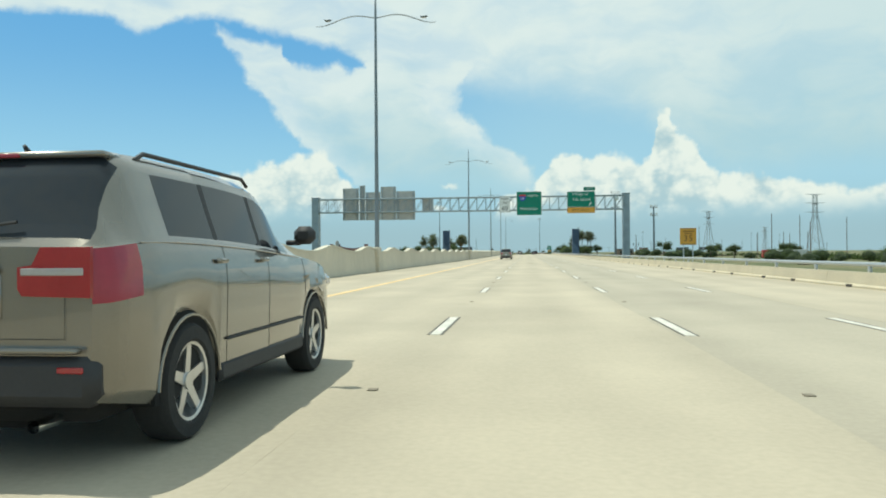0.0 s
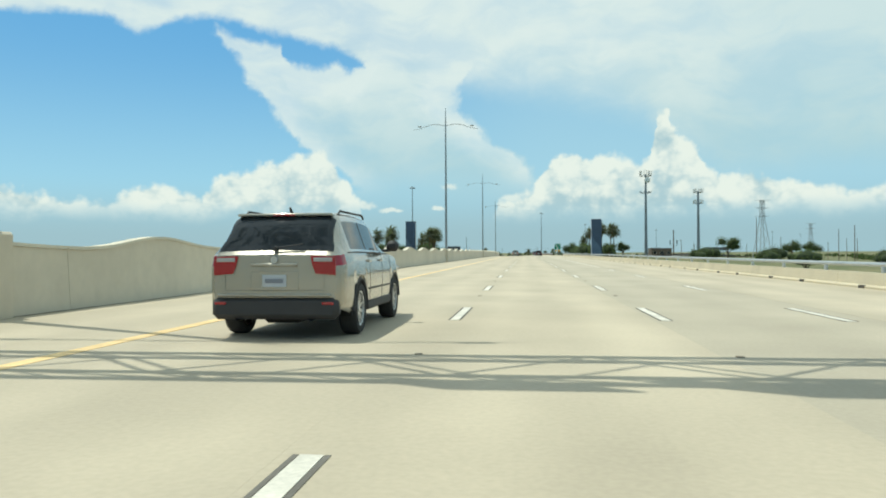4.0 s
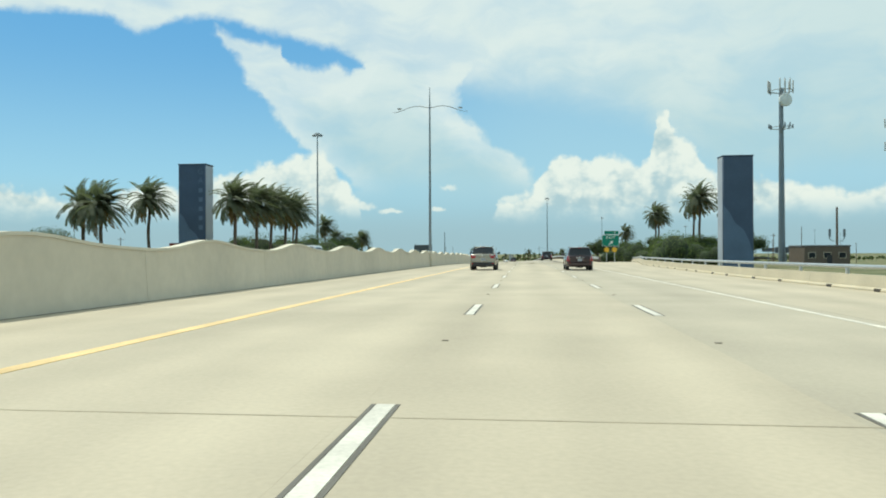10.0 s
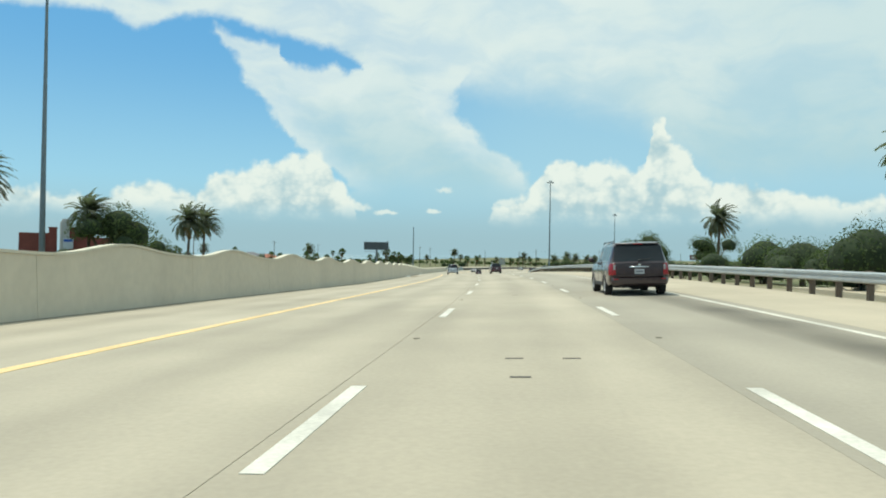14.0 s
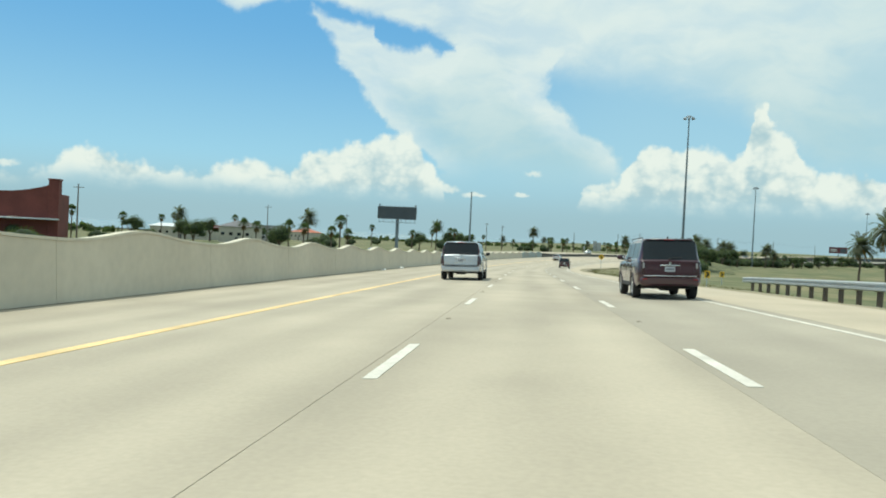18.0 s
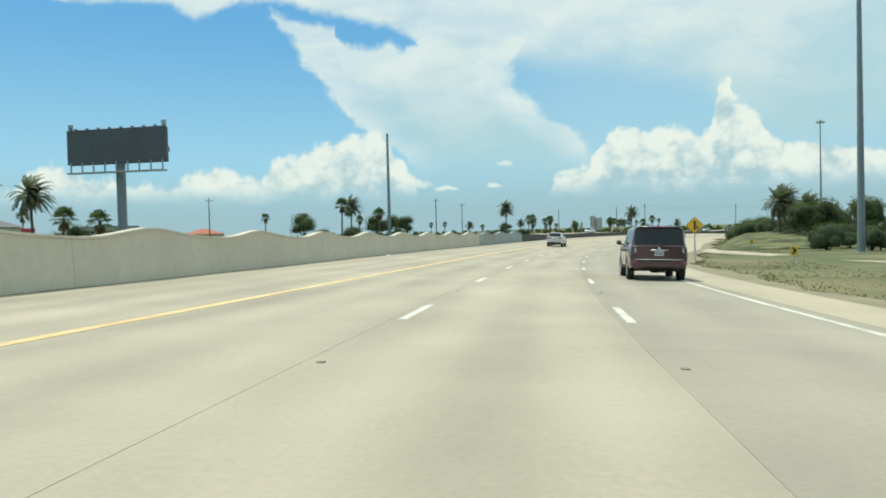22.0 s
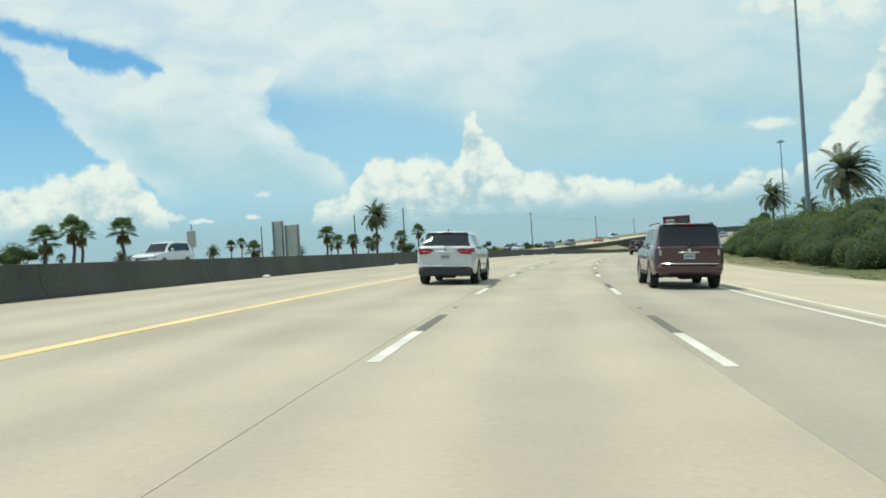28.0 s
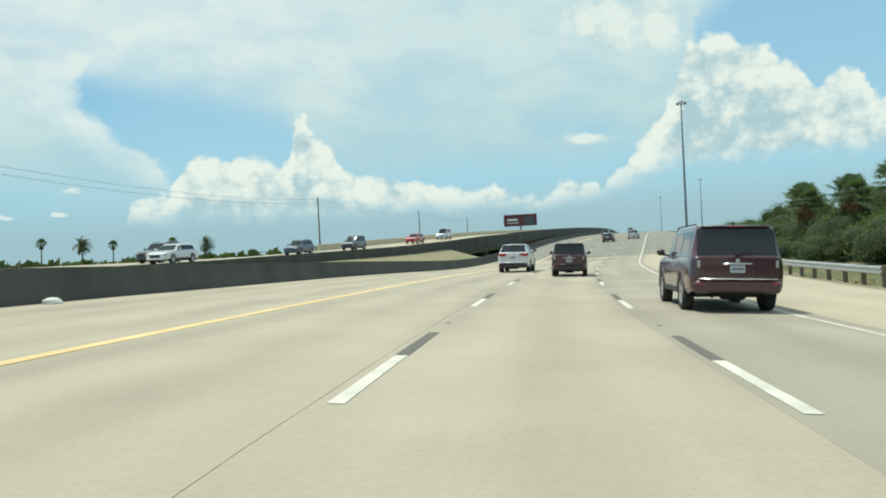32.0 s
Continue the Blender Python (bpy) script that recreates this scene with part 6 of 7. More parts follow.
def exit_face(T):
    e1 = panel(T, "sign_plate", 0, 3.05, 2.35, 1.55, 0.0, GREEN, "green exit plate", SIGN_WHITE, back=False)
    words(e1, "EXIT", 0.0, 3.45, 0.55, -0.008, SIGN_WHITE, 1.2)
    arrow(e1, 0.05, 2.72, 0.75, -0.006, SIGN_WHITE)
    e2 = panel(T, "exit_tab", 0.12, 4.15, 2.0, 0.55, 0.0, GREEN, "small green exit number tab", SIGN_WHITE, back=False)
    words(e2, "4", 0.55, 4.15, 0.42, -0.008, SIGN_WHITE)
    for x in (-0.55, 0.55):
        part("object_marker", Mesh().tube([(x, -0.03, 1.75), (x, 0.0, 1.75)], 0.34, 20), SIGN_YELLOW, T, "round yellow marker")
        for a, b in ((0, 0), (0.14, 0), (-0.14, 0), (0, 0.14), (0, -0.14)):
            part("reflector", Mesh().tube([(x + a, -0.045, 1.75 + b), (x + a, -0.03, 1.75 + b)], 0.05, 8), SIGN_AMBER, T)


post_sign("green exit gore sign with two yellow markers", stand(408.5, 11.7, -0.1), 4.3, exit_face, ((-0.55, 0.05), (0.55, 0.05)), "exit_sign")


def chevron_face(T):
    part("sign_plate", Mesh().box((0, 0, 1.55), (0.76, 0.03, 0.95), 0.01), SIGN_YELLOW, T, "yellow chevron plate")
    pts = [(-0.26, 0.36), (0.02, 0.36), (0.28, 0), (0.02, -0.36), (-0.26, -0.36), (0.0, 0)]
    part("symbol", Mesh().loft([[(a, -0.017, 1.55 + b) for a, b in pts], [(a, -0.025, 1.55 + b) for a, b in pts]]), INK, T, smooth=0)


for s, u in ((606, 15.5), (622, 20.5), (712, 16.4), (768, 21.0)):
    post_sign("yellow chevron board with a black arrow on a short post", at_land(s, u, 0.1), 2.0, chevron_face).scale = (0.62, 0.62, 0.62)


def sign_backs():
    T = thing("highway_sign", "pair of large grey sign panels seen from behind", "sign", stand(931.5, -45.0, 0, -8, z=land(931, -45)))
    for x, w, z0, z1 in ((-1.75, 2.1, 2.4, 7.6), (0.75, 2.7, 2.4, 6.9)):
        pn = part("panel", Mesh().box((x, 0, (z0 + z1) / 2), (w, 0.06, z1 - z0), 0.015), SIGN_BACK, T)
        for q in (-0.4, 0.4):
            part("post", Mesh().box((x + q * w, -0.12, z1 / 2), (0.16, 0.16, z1), 0.02), POLE, pn)


sign_backs()
t = thing("highway_sign", "single grey sign panel seen from behind", "sign", stand(893.0, -33.6, 0, -6, z=land(893, -33.6)))
part("panel", Mesh().box((0, 0, 3.75), (0.95, 0.06, 1.5), 0.015), SIGN_BACK, t)
part("post", Mesh().tube([(0, 0.08, -0.3), (0, 0.08, 5.1)], 0.07, 8), GALV, t)


# ---- billboards ----
AD_RED = mat("printed poster red", (0.12, 0.03, 0.035), 0.6, 0, 0.2, 0.5, 4, 0)
AD_DARK = mat("printed poster dark", (0.075, 0.085, 0.095), 0.6, 0, 0.15, 0.4, 4, 0)


def billboard(label, w, h, z, face, backside, m, bars=()):
    T = thing("billboard", label, "billboard", m)
    part("column", Mesh().tube([(0, 0, -0.5), (0, 0, z + h * 0.6)], 0.40, 16), POLE, T)
    part("face", Mesh().box((0, -0.5, z + h / 2), (w, 0.18, h), 0.03), face, T)
    part("rear_face", Mesh().box((-0.4, 0.3, z + h / 2), (w, 0.18, h), 0.03), backside, T)
    part("torsion_beam", Mesh().tube([(-w * 0.48, 0, z + h * 0.35), (w * 0.48, 0, z + h * 0.35)], 0.28, 10), POLE, T)
    cw = part("catwalk", Mesh().box((0.2, -0.9, z - 0.80), (w * 0.96, 0.7, 0.12), 0.01), STEEL_BLUE, T)
    for k in range(9):
        x = -w * 0.46 + k * w * 0.115
        part("catwalk_hanger", Mesh().tube([(x, -0.62, z - 0.75), (x, -0.62, z + 0.15)], 0.07, 5), STEEL_BLUE, cw)
    for x in (-w * 0.47, w * 0.47):
        part("floodlight", Mesh().box((x, -0.4, z + h + 0.3), (0.35, 0.35, 0.5), 0.06), STEEL_BLUE, T)
    for k in range(8):
        x = -w * 0.4 + k * w * 0.114
        part("top_cleat", Mesh().box((x, -0.6, z + h + 0.06), (0.22, 0.2, 0.14), 0.02), STEEL_BLUE, T)
    for x, zz, bw, bh, mt in bars:
        part("lettering_bar", Mesh().box((x, -0.597, z + zz), (bw, 0.012, bh)), mt, T)
    return T


bl = stand(715.3, -37.3, 0, 0, z=land(715, -38))
up0 = place(715.3, -37.9).z - land(715, -38)
billboard("large dark billboard on a single column", 9.6, 3.0, 8.45 + up0 - 0.3, AD_DARK, AD_DARK, bl)
billboard("dark red printed billboard on a single column", 14.6, 5.2, 9.0, AD_RED, AD_DARK, Matrix.Translation((185.0, 1243.0, -9.0)) @ pose(0, 0, 0, 0, 0, -34),
          ((-3.6, 2.9, 4.6, 0.9, SIGN_WHITE), (-3.4, 1.5, 5.2, 0.6, SIGN_BACK), (3.9, 2.2, 4.6, 3.2, AD_DARK)))
billboard("small distant billboard beyond the masts", 11.0, 3.4, 9.0, AD_DARK, AD_DARK, Matrix.Translation((150.0, 760.0, -8.8)) @ pose(0, 0, 0, 0, 0, -10))
billboard("small distant billboard over the trees", 12.0, 3.8, 10.0, AD_DARK, AD_DARK, Matrix.Translation((250.0, 1120.0, -8.8)) @ pose(0, 0, 0, 0, 0, -25))


# ---- buildings ----
BRICK_RED = mat("red-brown cladding", (0.17, 0.045, 0.035), 0.8, 0, 0.2, 0.2, 3, 0.1)
STUCCO = mat("cream stucco", (0.50, 0.45, 0.36), 0.85, 0, 0.12, 0.3, 4, 0.1)
STUCCO_GREY = mat("grey stucco", (0.32, 0.32, 0.31), 0.85, 0, 0.12, 0.3, 4, 0.1)
ROOF_WHITE = mat("white metal roof", (0.58, 0.60, 0.60), 0.5, 0.2, 0.1, 0.3, 4, 0.05)
ROOF_RED = mat("red tile roof", (0.36, 0.12, 0.07), 0.8, 0, 0.2, 0.6, 5, 0.2)
ROOF_GREY = mat("grey shingle roof", (0.14, 0.14, 0.15), 0.85, 0, 0.2, 0.6, 5, 0.2)
CANOPY = mat("red canopy", (0.50, 0.05, 0.06), 0.5, 0, 0.1, 0.5, 5, 0)


def house(label, m, w, d, h, wall, roof, style="gable", rise=1.8, name="house", cols=4, rows=1):
    T = thing(name, label, "building", m)
    part("wall", Mesh().box((0, 0, h / 2 - 0.3), (w, d, h + 0.6), 0.02), wall, T)
    if style == "gable":
        rf = Mesh()
        e = 0.5
        rf.loft([[(x, -d / 2 - e, h - 0.1), (x, 0, h + rise), (x, d / 2 + e, h - 0.1), (x, d / 2 + e, h + 0.05), (x, 0, h + rise + 0.18), (x, -d / 2 - e, h + 0.05)] for x in (-w / 2 - e, w / 2 + e)])
        part("gable_end", Mesh().loft([[(x, -d / 2, h), (x, 0, h + rise - 0.02), (x, d / 2, h)] for x in (-w / 2 + 0.02, w / 2 - 0.02)]), wall, T)
        part("roof", rf, roof, T)
    elif style == "hip":
        e = 0.5
        hx = max(0.3, w / 2 - d / 2)
        rf = Mesh().add([(-w / 2 - e, -d / 2 - e, h), (w / 2 + e, -d / 2 - e, h), (w / 2 + e, d / 2 + e, h), (-w / 2 - e, d / 2 + e, h), (-hx, 0, h + rise), (hx, 0, h + rise)], [(0, 1, 5, 4), (1, 2, 5), (2, 3, 4, 5), (3, 0, 4), (0, 3, 2, 1)])
        part("roof", rf, roof, T)
    else:
        part("roof", Mesh().box((0, 0, h + 0.12), (w + 0.2, d + 0.2, 0.3), 0.04), roof, T)
    for r_ in range(rows):
        for k in range(cols):
            x = -w / 2 + w * (k + 0.5) / cols
            z = (h / rows) * (r_ + 0.55)
            wn = part("window", Mesh().box((x, -d / 2 - 0.01, z), (min(1.5, w / cols * 0.5), 0.06, 1.2), 0.01), STUCCO, T)
            part("pane", Mesh().box((x, -d / 2 - 0.035, z), (min(1.5, w / cols * 0.5) - 0.2, 0.03, 1.0)), PANE, wn)
    part("door", Mesh().box((w * 0.05, -d / 2 - 0.02, 1.05), (1.0, 0.07, 2.1), 0.01), TRIM, T)
    return T


def lst(s, u, turn=0.0, dz=0.0):
    return at_land(s, u, dz, turn)


# big red-brown building with corner towers
rb = thing("entertainment_hall", "large red-brown hall with stepped corner towers", "building", lst(716, -150, 28, 0))
hh = place(716, -14).z - land(716, -150)
part("wall", Mesh().box((0, 0, (11.0 + hh) / 2), (27, 18, 11.0 + hh), 0.05), BRICK_RED, rb)
part("parapet_sweep", Mesh().loft([[(x, y, hh + 10.9) for x in np.linspace(-13.4, 13.4, 9)] + [(x, y, hh + 11.0 + 2.6 * (abs(x) / 13.4) ** 2) for x in np.linspace(13.4, -13.4, 9)] for y in (-9.02, -8.4)]), BRICK_RED, rb)
for x in (-13.4, 13.4, -20):
    part("tower", Mesh().box((x, -7.5, (14.6 + hh) / 2), (2.6, 3.4, 14.6 + hh), 0.05), BRICK_RED, rb)
    part("tower_cap", Mesh().box((x, -7.5, 14.75 + hh), (3.0, 3.8, 0.35), 0.05), BRICK_RED, rb)
part("annexe", Mesh().box((-26, 0, (12.6 + hh) / 2), (12, 14, 12.6 + hh), 0.05), BRICK_RED, rb)
part("silo", Mesh().tube([(-15.5, -11, 0), (-15.5, -11, 16.5 + hh), (-15.5, -11, 18.2 + hh)], [1.7, 1.7, 0.8], 16), STUCCO_GREY, rb, "grey round silo tower")
part("poster_panel", Mesh().box((-14.0, -13.2, 8.5 + hh), (3.6, 0.3, 4.2), 0.05), SLATE_SIDE, rb, "pale blue and white poster panel")
part("poster_stripe", Mesh().box((-14.0, -13.37, 9.7 + hh), (3.2, 0.04, 1.0)), SHIELD_BLUE, rb)
part("porch_roof", Mesh().box((4, -11, 4.0 + hh), (22, 4, 0.4), 0.05), ROOF_WHITE, rb)
house("long low cream building with a white metal roof", lst(800, -172, 0, 0), 30, 12, 5.0, STUCCO, ROOF_WHITE, "gable", 1.2, "building", 8)
house("grey two-storey block with a dark roof", lst(835, -166, 5), 13, 11, 7.2, STUCCO_GREY, ROOF_GREY, "flat", name="building", cols=4, rows=2)
house("cream house with a red tile roof", lst(905, -225, -10), 16, 12, 5.2, STUCCO, ROOF_RED, "hip", 2.6)
house("grey house with a shingle roof", lst(770, -210, 12), 13, 10, 5.0, STUCCO_GREY, ROOF_GREY, "hip", 2.2)
house("white single-storey house with a metal roof", lst(742, -190, 0), 15, 9, 3.6, SIGN_WHITE, ROOF_WHITE, "gable", 1.3)
house("cream house with a grey roof by the shore", lst(690, -205, -8), 14, 10, 4.6, STUCCO, ROOF_GREY, "hip", 2.0)
house("low white roofed shed", lst(655, -170, 0), 18, 10, 3.6, STUCCO_GREY, ROOF_WHITE, "gable", 1.0, "building", 5)
house("stilted beach house with a grey roof", lst(770, -118, 10), 12, 9, 5.6, STUCCO, ROOF_GREY, "hip", 2.2)
house("low tan workshop behind scrub", stand(455, 58, 0, 0, z=land(455, 58)), 8.5, 8, 3.7, mat("brown cladding", (0.13, 0.10, 0.075), 0.8), ROOF_GREY, "flat", name="building", cols=3)
for s, u, w, wall, roof in ((250, -170, 16, STUCCO, ROOF_GREY), (330, -150, 20, STUCCO_GREY, ROOF_WHITE), (300, 165, 15, STUCCO, ROOF_RED), (560, -190, 20, STUCCO, ROOF_WHITE)):
    house("distant low building with a pale roof", lst(s, u, rng.uniform(-20, 20)), w, 10, 4.5, wall, roof, "gable", 1.6, "building", 5)
cn = thing("filling_station_canopy", "red flat canopy on white columns", "canopy", lst(780, -128, 0, 0))
part("roof", Mesh().box((0, 0, 5.2), (15, 8, 0.9), 0.05), CANOPY, cn)
part("fascia_stripe", Mesh().box((0, -4.02, 5.2), (14.8, 0.05, 0.3)), SIGN_WHITE, cn)
for x in (-5, 0, 5):
    part("column", Mesh().box((x, 0, 2.4), (0.45, 0.45, 4.8), 0.03), SIGN_WHITE, cn)
TANK = mat("storage trailer white", (0.60, 0.60, 0.58), 0.6, 0.1, 0.1, 0.5, 6, 0.05)
for s, u, c, lab in ((248, 82, TANK, "white box trailer parked below the bridge"), (270, 84, CANOPY, "red box trailer parked below the bridge")):
    tr_ = thing("trailer", lab, "trailer", lst(s, u, 80))
    part("box", Mesh().box((0, 0, 2.2), (2.5, 8.5, 2.6), 0.05), c, tr_)
    part("chassis", Mesh().box((0, 0, 0.8), (1.6, 8.2, 0.3), 0.03), UNDER, tr_)
    for y in (-3.2, -2.1):
        for x in (-1.0, 1.0):
            part("tyre", wheel_meshes(0.42, 0.25, 5, 0.04)[0], TYRE, tr_, m=Matrix.Translation((x, y, 0.42)))

# ---- palms and shrubs ----
def trunk_mesh(h, lean, seed, r0=0.26, r1=0.19):
    g = random.Random(seed)
    n = 14
    pts = [(lean * (i / n) ** 1.6 * h, 0.10 * math.sin(i * 0.9 + seed), h * i / n) for i in range(n + 1)]
    rad = [(r0 + (r1 - r0) * i / n) * (1.25 if i == 0 else 1.0) * (1 + 0.09 * (i % 2)) for i in range(n + 1)]
    rad[-1] *= 1.45
    rad[-2] *= 1.25
    return Mesh().tube(pts, rad, 9), pts[-1]


def feather_crown(top, seed, count=76, length=3.7, wind=1.0):
    """Arched feather fronds with paired leaflets."""
    g = random.Random(seed)
    sh, dead = Mesh(), Mesh()
    top = Vector(top)
    for k in range(count):
        az = k * 2.39996 + g.uniform(-0.2, 0.2)
        el = radians(82 - 128 * (k / count) ** 0.85 + g.uniform(-8, 8))
        L = length * g.uniform(0.82, 1.08)
        p = top + Vector((0, 0, 0.15))
        d = Vector((math.cos(az) * math.cos(el), math.sin(az) * math.cos(el), math.sin(el)))
        seg = 13
        droop = g.uniform(0.10, 0.19)
        pts = []
        for i in range(seg + 1):
            pts.append(p.copy())
            p = p + d * (L / seg)
            d = (d + Vector((wind * 0.085, 0, -droop * (0.4 + i / seg)))).normalized()
        tgt = dead if (k > count - 7) else sh
        for i in range(1, seg):
            a, b = pts[i], pts[i + 1]
            t = (b - a).normalized()
            s = t.cross(Vector((0, 0, 1)))
            s = s.normalized() if s.length > 1e-3 else Vector((1, 0, 0))
            u = s.cross(t).normalized()
            ll = 0.62 * math.sin(math.pi * (0.12 + 0.86 * i / seg)) ** 0.7 * g.uniform(0.85, 1.15)
            for half in (0.0, 0.33, 0.67):
                o = a.lerp(b, half)
                for sg in (1, -1):
                    e = o + (s * sg * 0.80 + t * 0.55 + u * 0.22 + Vector((wind * 0.20, 0, -0.42))).normalized() * ll
                    w = t * 0.038
                    m_ = o.lerp(e, 0.5)
                    tgt.add([o - w * 0.6, o + w * 0.6, m_ + w * 1.3, e, m_ - w * 1.3], [(0, 1, 2, 3, 4)])
        s = Vector((0.022, 0, 0))
        for i in range(seg):
            tgt.add([pts[i] - s, pts[i] + s, pts[i + 1] + s * 0.7, pts[i + 1] - s * 0.7], [(0, 1, 2, 3)])
    return sh, dead


def fan_crown(top, seed, count=34, size=0.95, wind=0.2):
    """Round fan leaves on stalks, with a skirt of dead leaves."""
    g = random.Random(seed)
    sh, dead = Mesh(), Mesh()
    top = Vector(top)
    for k in range(count + 14):
        isdead = k >= count
        az = k * 2.39996 + g.uniform(-0.3, 0.3)
        el = radians(85 - 110 * (k / count) + g.uniform(-10, 10)) if not isdead else radians(-70 + g.uniform(-12, 14))
        d = Vector((math.cos(az) * math.cos(el) + wind * 0.25, math.sin(az) * math.cos(el), math.sin(el))).normalized()
        st = g.uniform(0.75, 1.25) if not isdead else g.uniform(0.35, 1.1)
        base = top + d * st + Vector((0, 0, -0.12 * st if not isdead else -0.2))
        tgt = dead if isdead else sh
        s = d.cross(Vector((0, 0, 1)))
        s = s.normalized() if s.length > 1e-3 else Vector((1, 0, 0))
        u = s.cross(d).normalized()
        tgt.add([top - s * 0.02, top + s * 0.02, base + s * 0.015, base - s * 0.015], [(0, 1, 2, 3)])
        R = size * g.uniform(0.8, 1.15) * (0.75 if isdead else 1)
        nb = 13
        for i in range(nb):
            q = radians(-105 + 210 * i / (nb - 1))
            e = (d * math.cos(q) + s * math.sin(q)).normalized()
            tip = base + e * R * (1 - 0.12 * abs(math.sin(q))) + Vector((0, 0, -0.22 * R)) + u * g.uniform(-0.08, 0.08)
            m_ = base + e * R * 0.55 + u * 0.04
            w = e.cross(u).normalized() * 0.075 * R
            tgt.add([base, m_ + w, tip, m_ - w], [(0, 1, 2, 3)])
    return sh, dead


PALMS = {}


def palm(kind, h, label, m, group):
    """One palm with a trunk and a crown; alike palms share their meshes."""
    key = (kind, round(h * 2) / 2)
    if key not in PALMS:
        sd = int(key[1] * 10) + (0 if kind == "date" else 500)
        tr, tip = trunk_mesh(key[1], 0.015 if kind == "date" else 0.01, sd, *((0.22, 0.17) if kind == "date" else (0.20, 0.15)))
        cr, dd = feather_crown(tip, sd) if kind == "date" else fan_crown(tip, sd)
        PALMS[key] = (tr.done("trunk"), cr.done("crown", 0), dd.done("dead_fronds", 0))
    a, b, c = PALMS[key]
    T = thing("palm_tree", label, "tree", m, group)
    part("trunk", a, TRUNK, T)
    part("crown", b, FROND if kind == "date" else FAN, T)
    part("dead_fronds", c, DEAD, T, "dry brown hanging fronds")
    return T


def palm_to(kind, s, u, tip, label, group, turn=None):
    """A palm whose crown reaches the given height over the road."""
    z = land(s, u)
    h = place(s, u).z + tip - z - (2.0 if kind == "date" else 1.2)
    palm(kind, max(2.0, h), label, stand(s, u, 0, 0, z=z - 0.1) @ pose(0, 0, 0, 0, 0, rng.uniform(-25, 25)), group)


ROWS_L = [(384.3, -33.7, 9.9), (390.4, -33.3, 9.8), (399.6, -34.6, 10.2), (405.9, -34.6, 10.1), (413.3, -35.2, 10.3), (378.6, -46.7, 8.9), (394, -49.1, 10.6), (384.3, -52.3, 9.4), (488, -47.9, 11.8), (538, -45.1, 10.4), (551, -46.8, 10.8), (515, -50, 9.6)]
for s, u, h in ROWS_L:
    palm_to("date", s, u, h, "tall feathery date palm bent by the wind", "date palms beyond the median")
st = thing("palm_tree", "bare headless palm trunk", "tree", at_land(449.9, -46.3), group="date palms beyond the median")
tr, tip = trunk_mesh(9.8, 0.01, 77, 0.22, 0.17)
part("trunk", tr, TRUNK, st)
part("crown_stub", Mesh().tube([(tip[0], tip[1], 9.7), (tip[0], tip[1], 10.3), (tip[0], tip[1], 10.6)], [0.36, 0.42, 0.15], 9), TRUNK, st)
for s, u, h in ((430.9, 29.0, 12.4), (427.6, 33.5, 11.6), (438, 36, 11.5), (449.6, 32.5, 12.6), (474, 30.4, 11.4), (481.5, 32.8, 11.8), (541, 38, 10.4), (640, 54, 11.2), (648, 57, 10.8), (655, 50, 10.4), (705.9, 61.8, 9.6)):
    palm_to("date", s, u, h, "tall feathery date palm", "date palms by the exit")
for s, u, h in ((800.4, 27.1, 8.6), (806, 32, 8.0), (831.5, 28.8, 10.8), (862.7, 27.6, 10.5), (868, 33, 9.6), (893, 31.2, 9.6), (915.2, 25.8, 9.6), (921, 40.6, 9.8), (985, 23.4, 11.2), (978, 29, 7.6)):
    palm_to("date", s, u, h, "full date palm rising over the shrubs", "date palms by the outer lane")
for s, u, h in ((745.4, -76.3, 10.3), (829.4, -73.4, 10.9), (809, -62.7, 9.9), (800, -148, 9.3), (768.8, -142.9, 10.4), (820.5, -206, 10), (893.7, -60.5, 11.7), (962.4, -46.0, 10.8), (948, -48, 6.9)):
    palm_to("fan" if h < 10.2 else "date", s, u, h, "palm standing in open ground near the bay", "palms near the bay")
for s, u, h in ((846.3, -76.6, 8.4), (808.9, -72.7, 6.4), (830.3, -65.7, 8.0), (896, -52, 5.6), (904, -56, 7.3), (911, -61.5, 7.1), (904.5, -50, 6.6), (984, -48, 8.0), (976, -48, 6.9), (1002, -70, 7.9), (950, -64, 5.4), (975, -62.5, 6.5), (977, -60, 6.7), (1016, -88, 9.2), (1002, -72.5, 7.4), (1008, -124, 9.6), (1008, -120, 10.1), (788, -172, 8.4), (760, -158, 8.0), (735, -150, 8.6), (850, -120, 8.8), (875, -105, 8.2)):
    palm_to("fan", s, u, h, "fan palm with a rounded crown", "palms near the bay")
for s, u, h in ((727, -85.3, 6.6), (727.5, -81.8, 6.4), (717.5, -66.6, 6.7), (718, -62.8, 6.4), (740.5, -66.1, 5.8), (741.5, -61.5, 5.7)):
    palm_to("fan", s, u, h, "small fan palm by the low buildings", "palms near the bay")
palm_to("fan", 711.5, -50.3, 8.4, "slender fan palm beside the billboard", "palms near the bay")
# far avenue of palms ahead
for k in range(16):
    z = FAR_Z
    x, y = -120 + k * 11 + rng.uniform(-4, 4), 1080 + k * 9 + rng.uniform(-25, 25)
    palm("fan" if k % 3 else "date", rng.choice((6.0, 7.0, 8.0)), "distant palm on the skyline", Matrix.Translation((x, y, z)), "far palms")


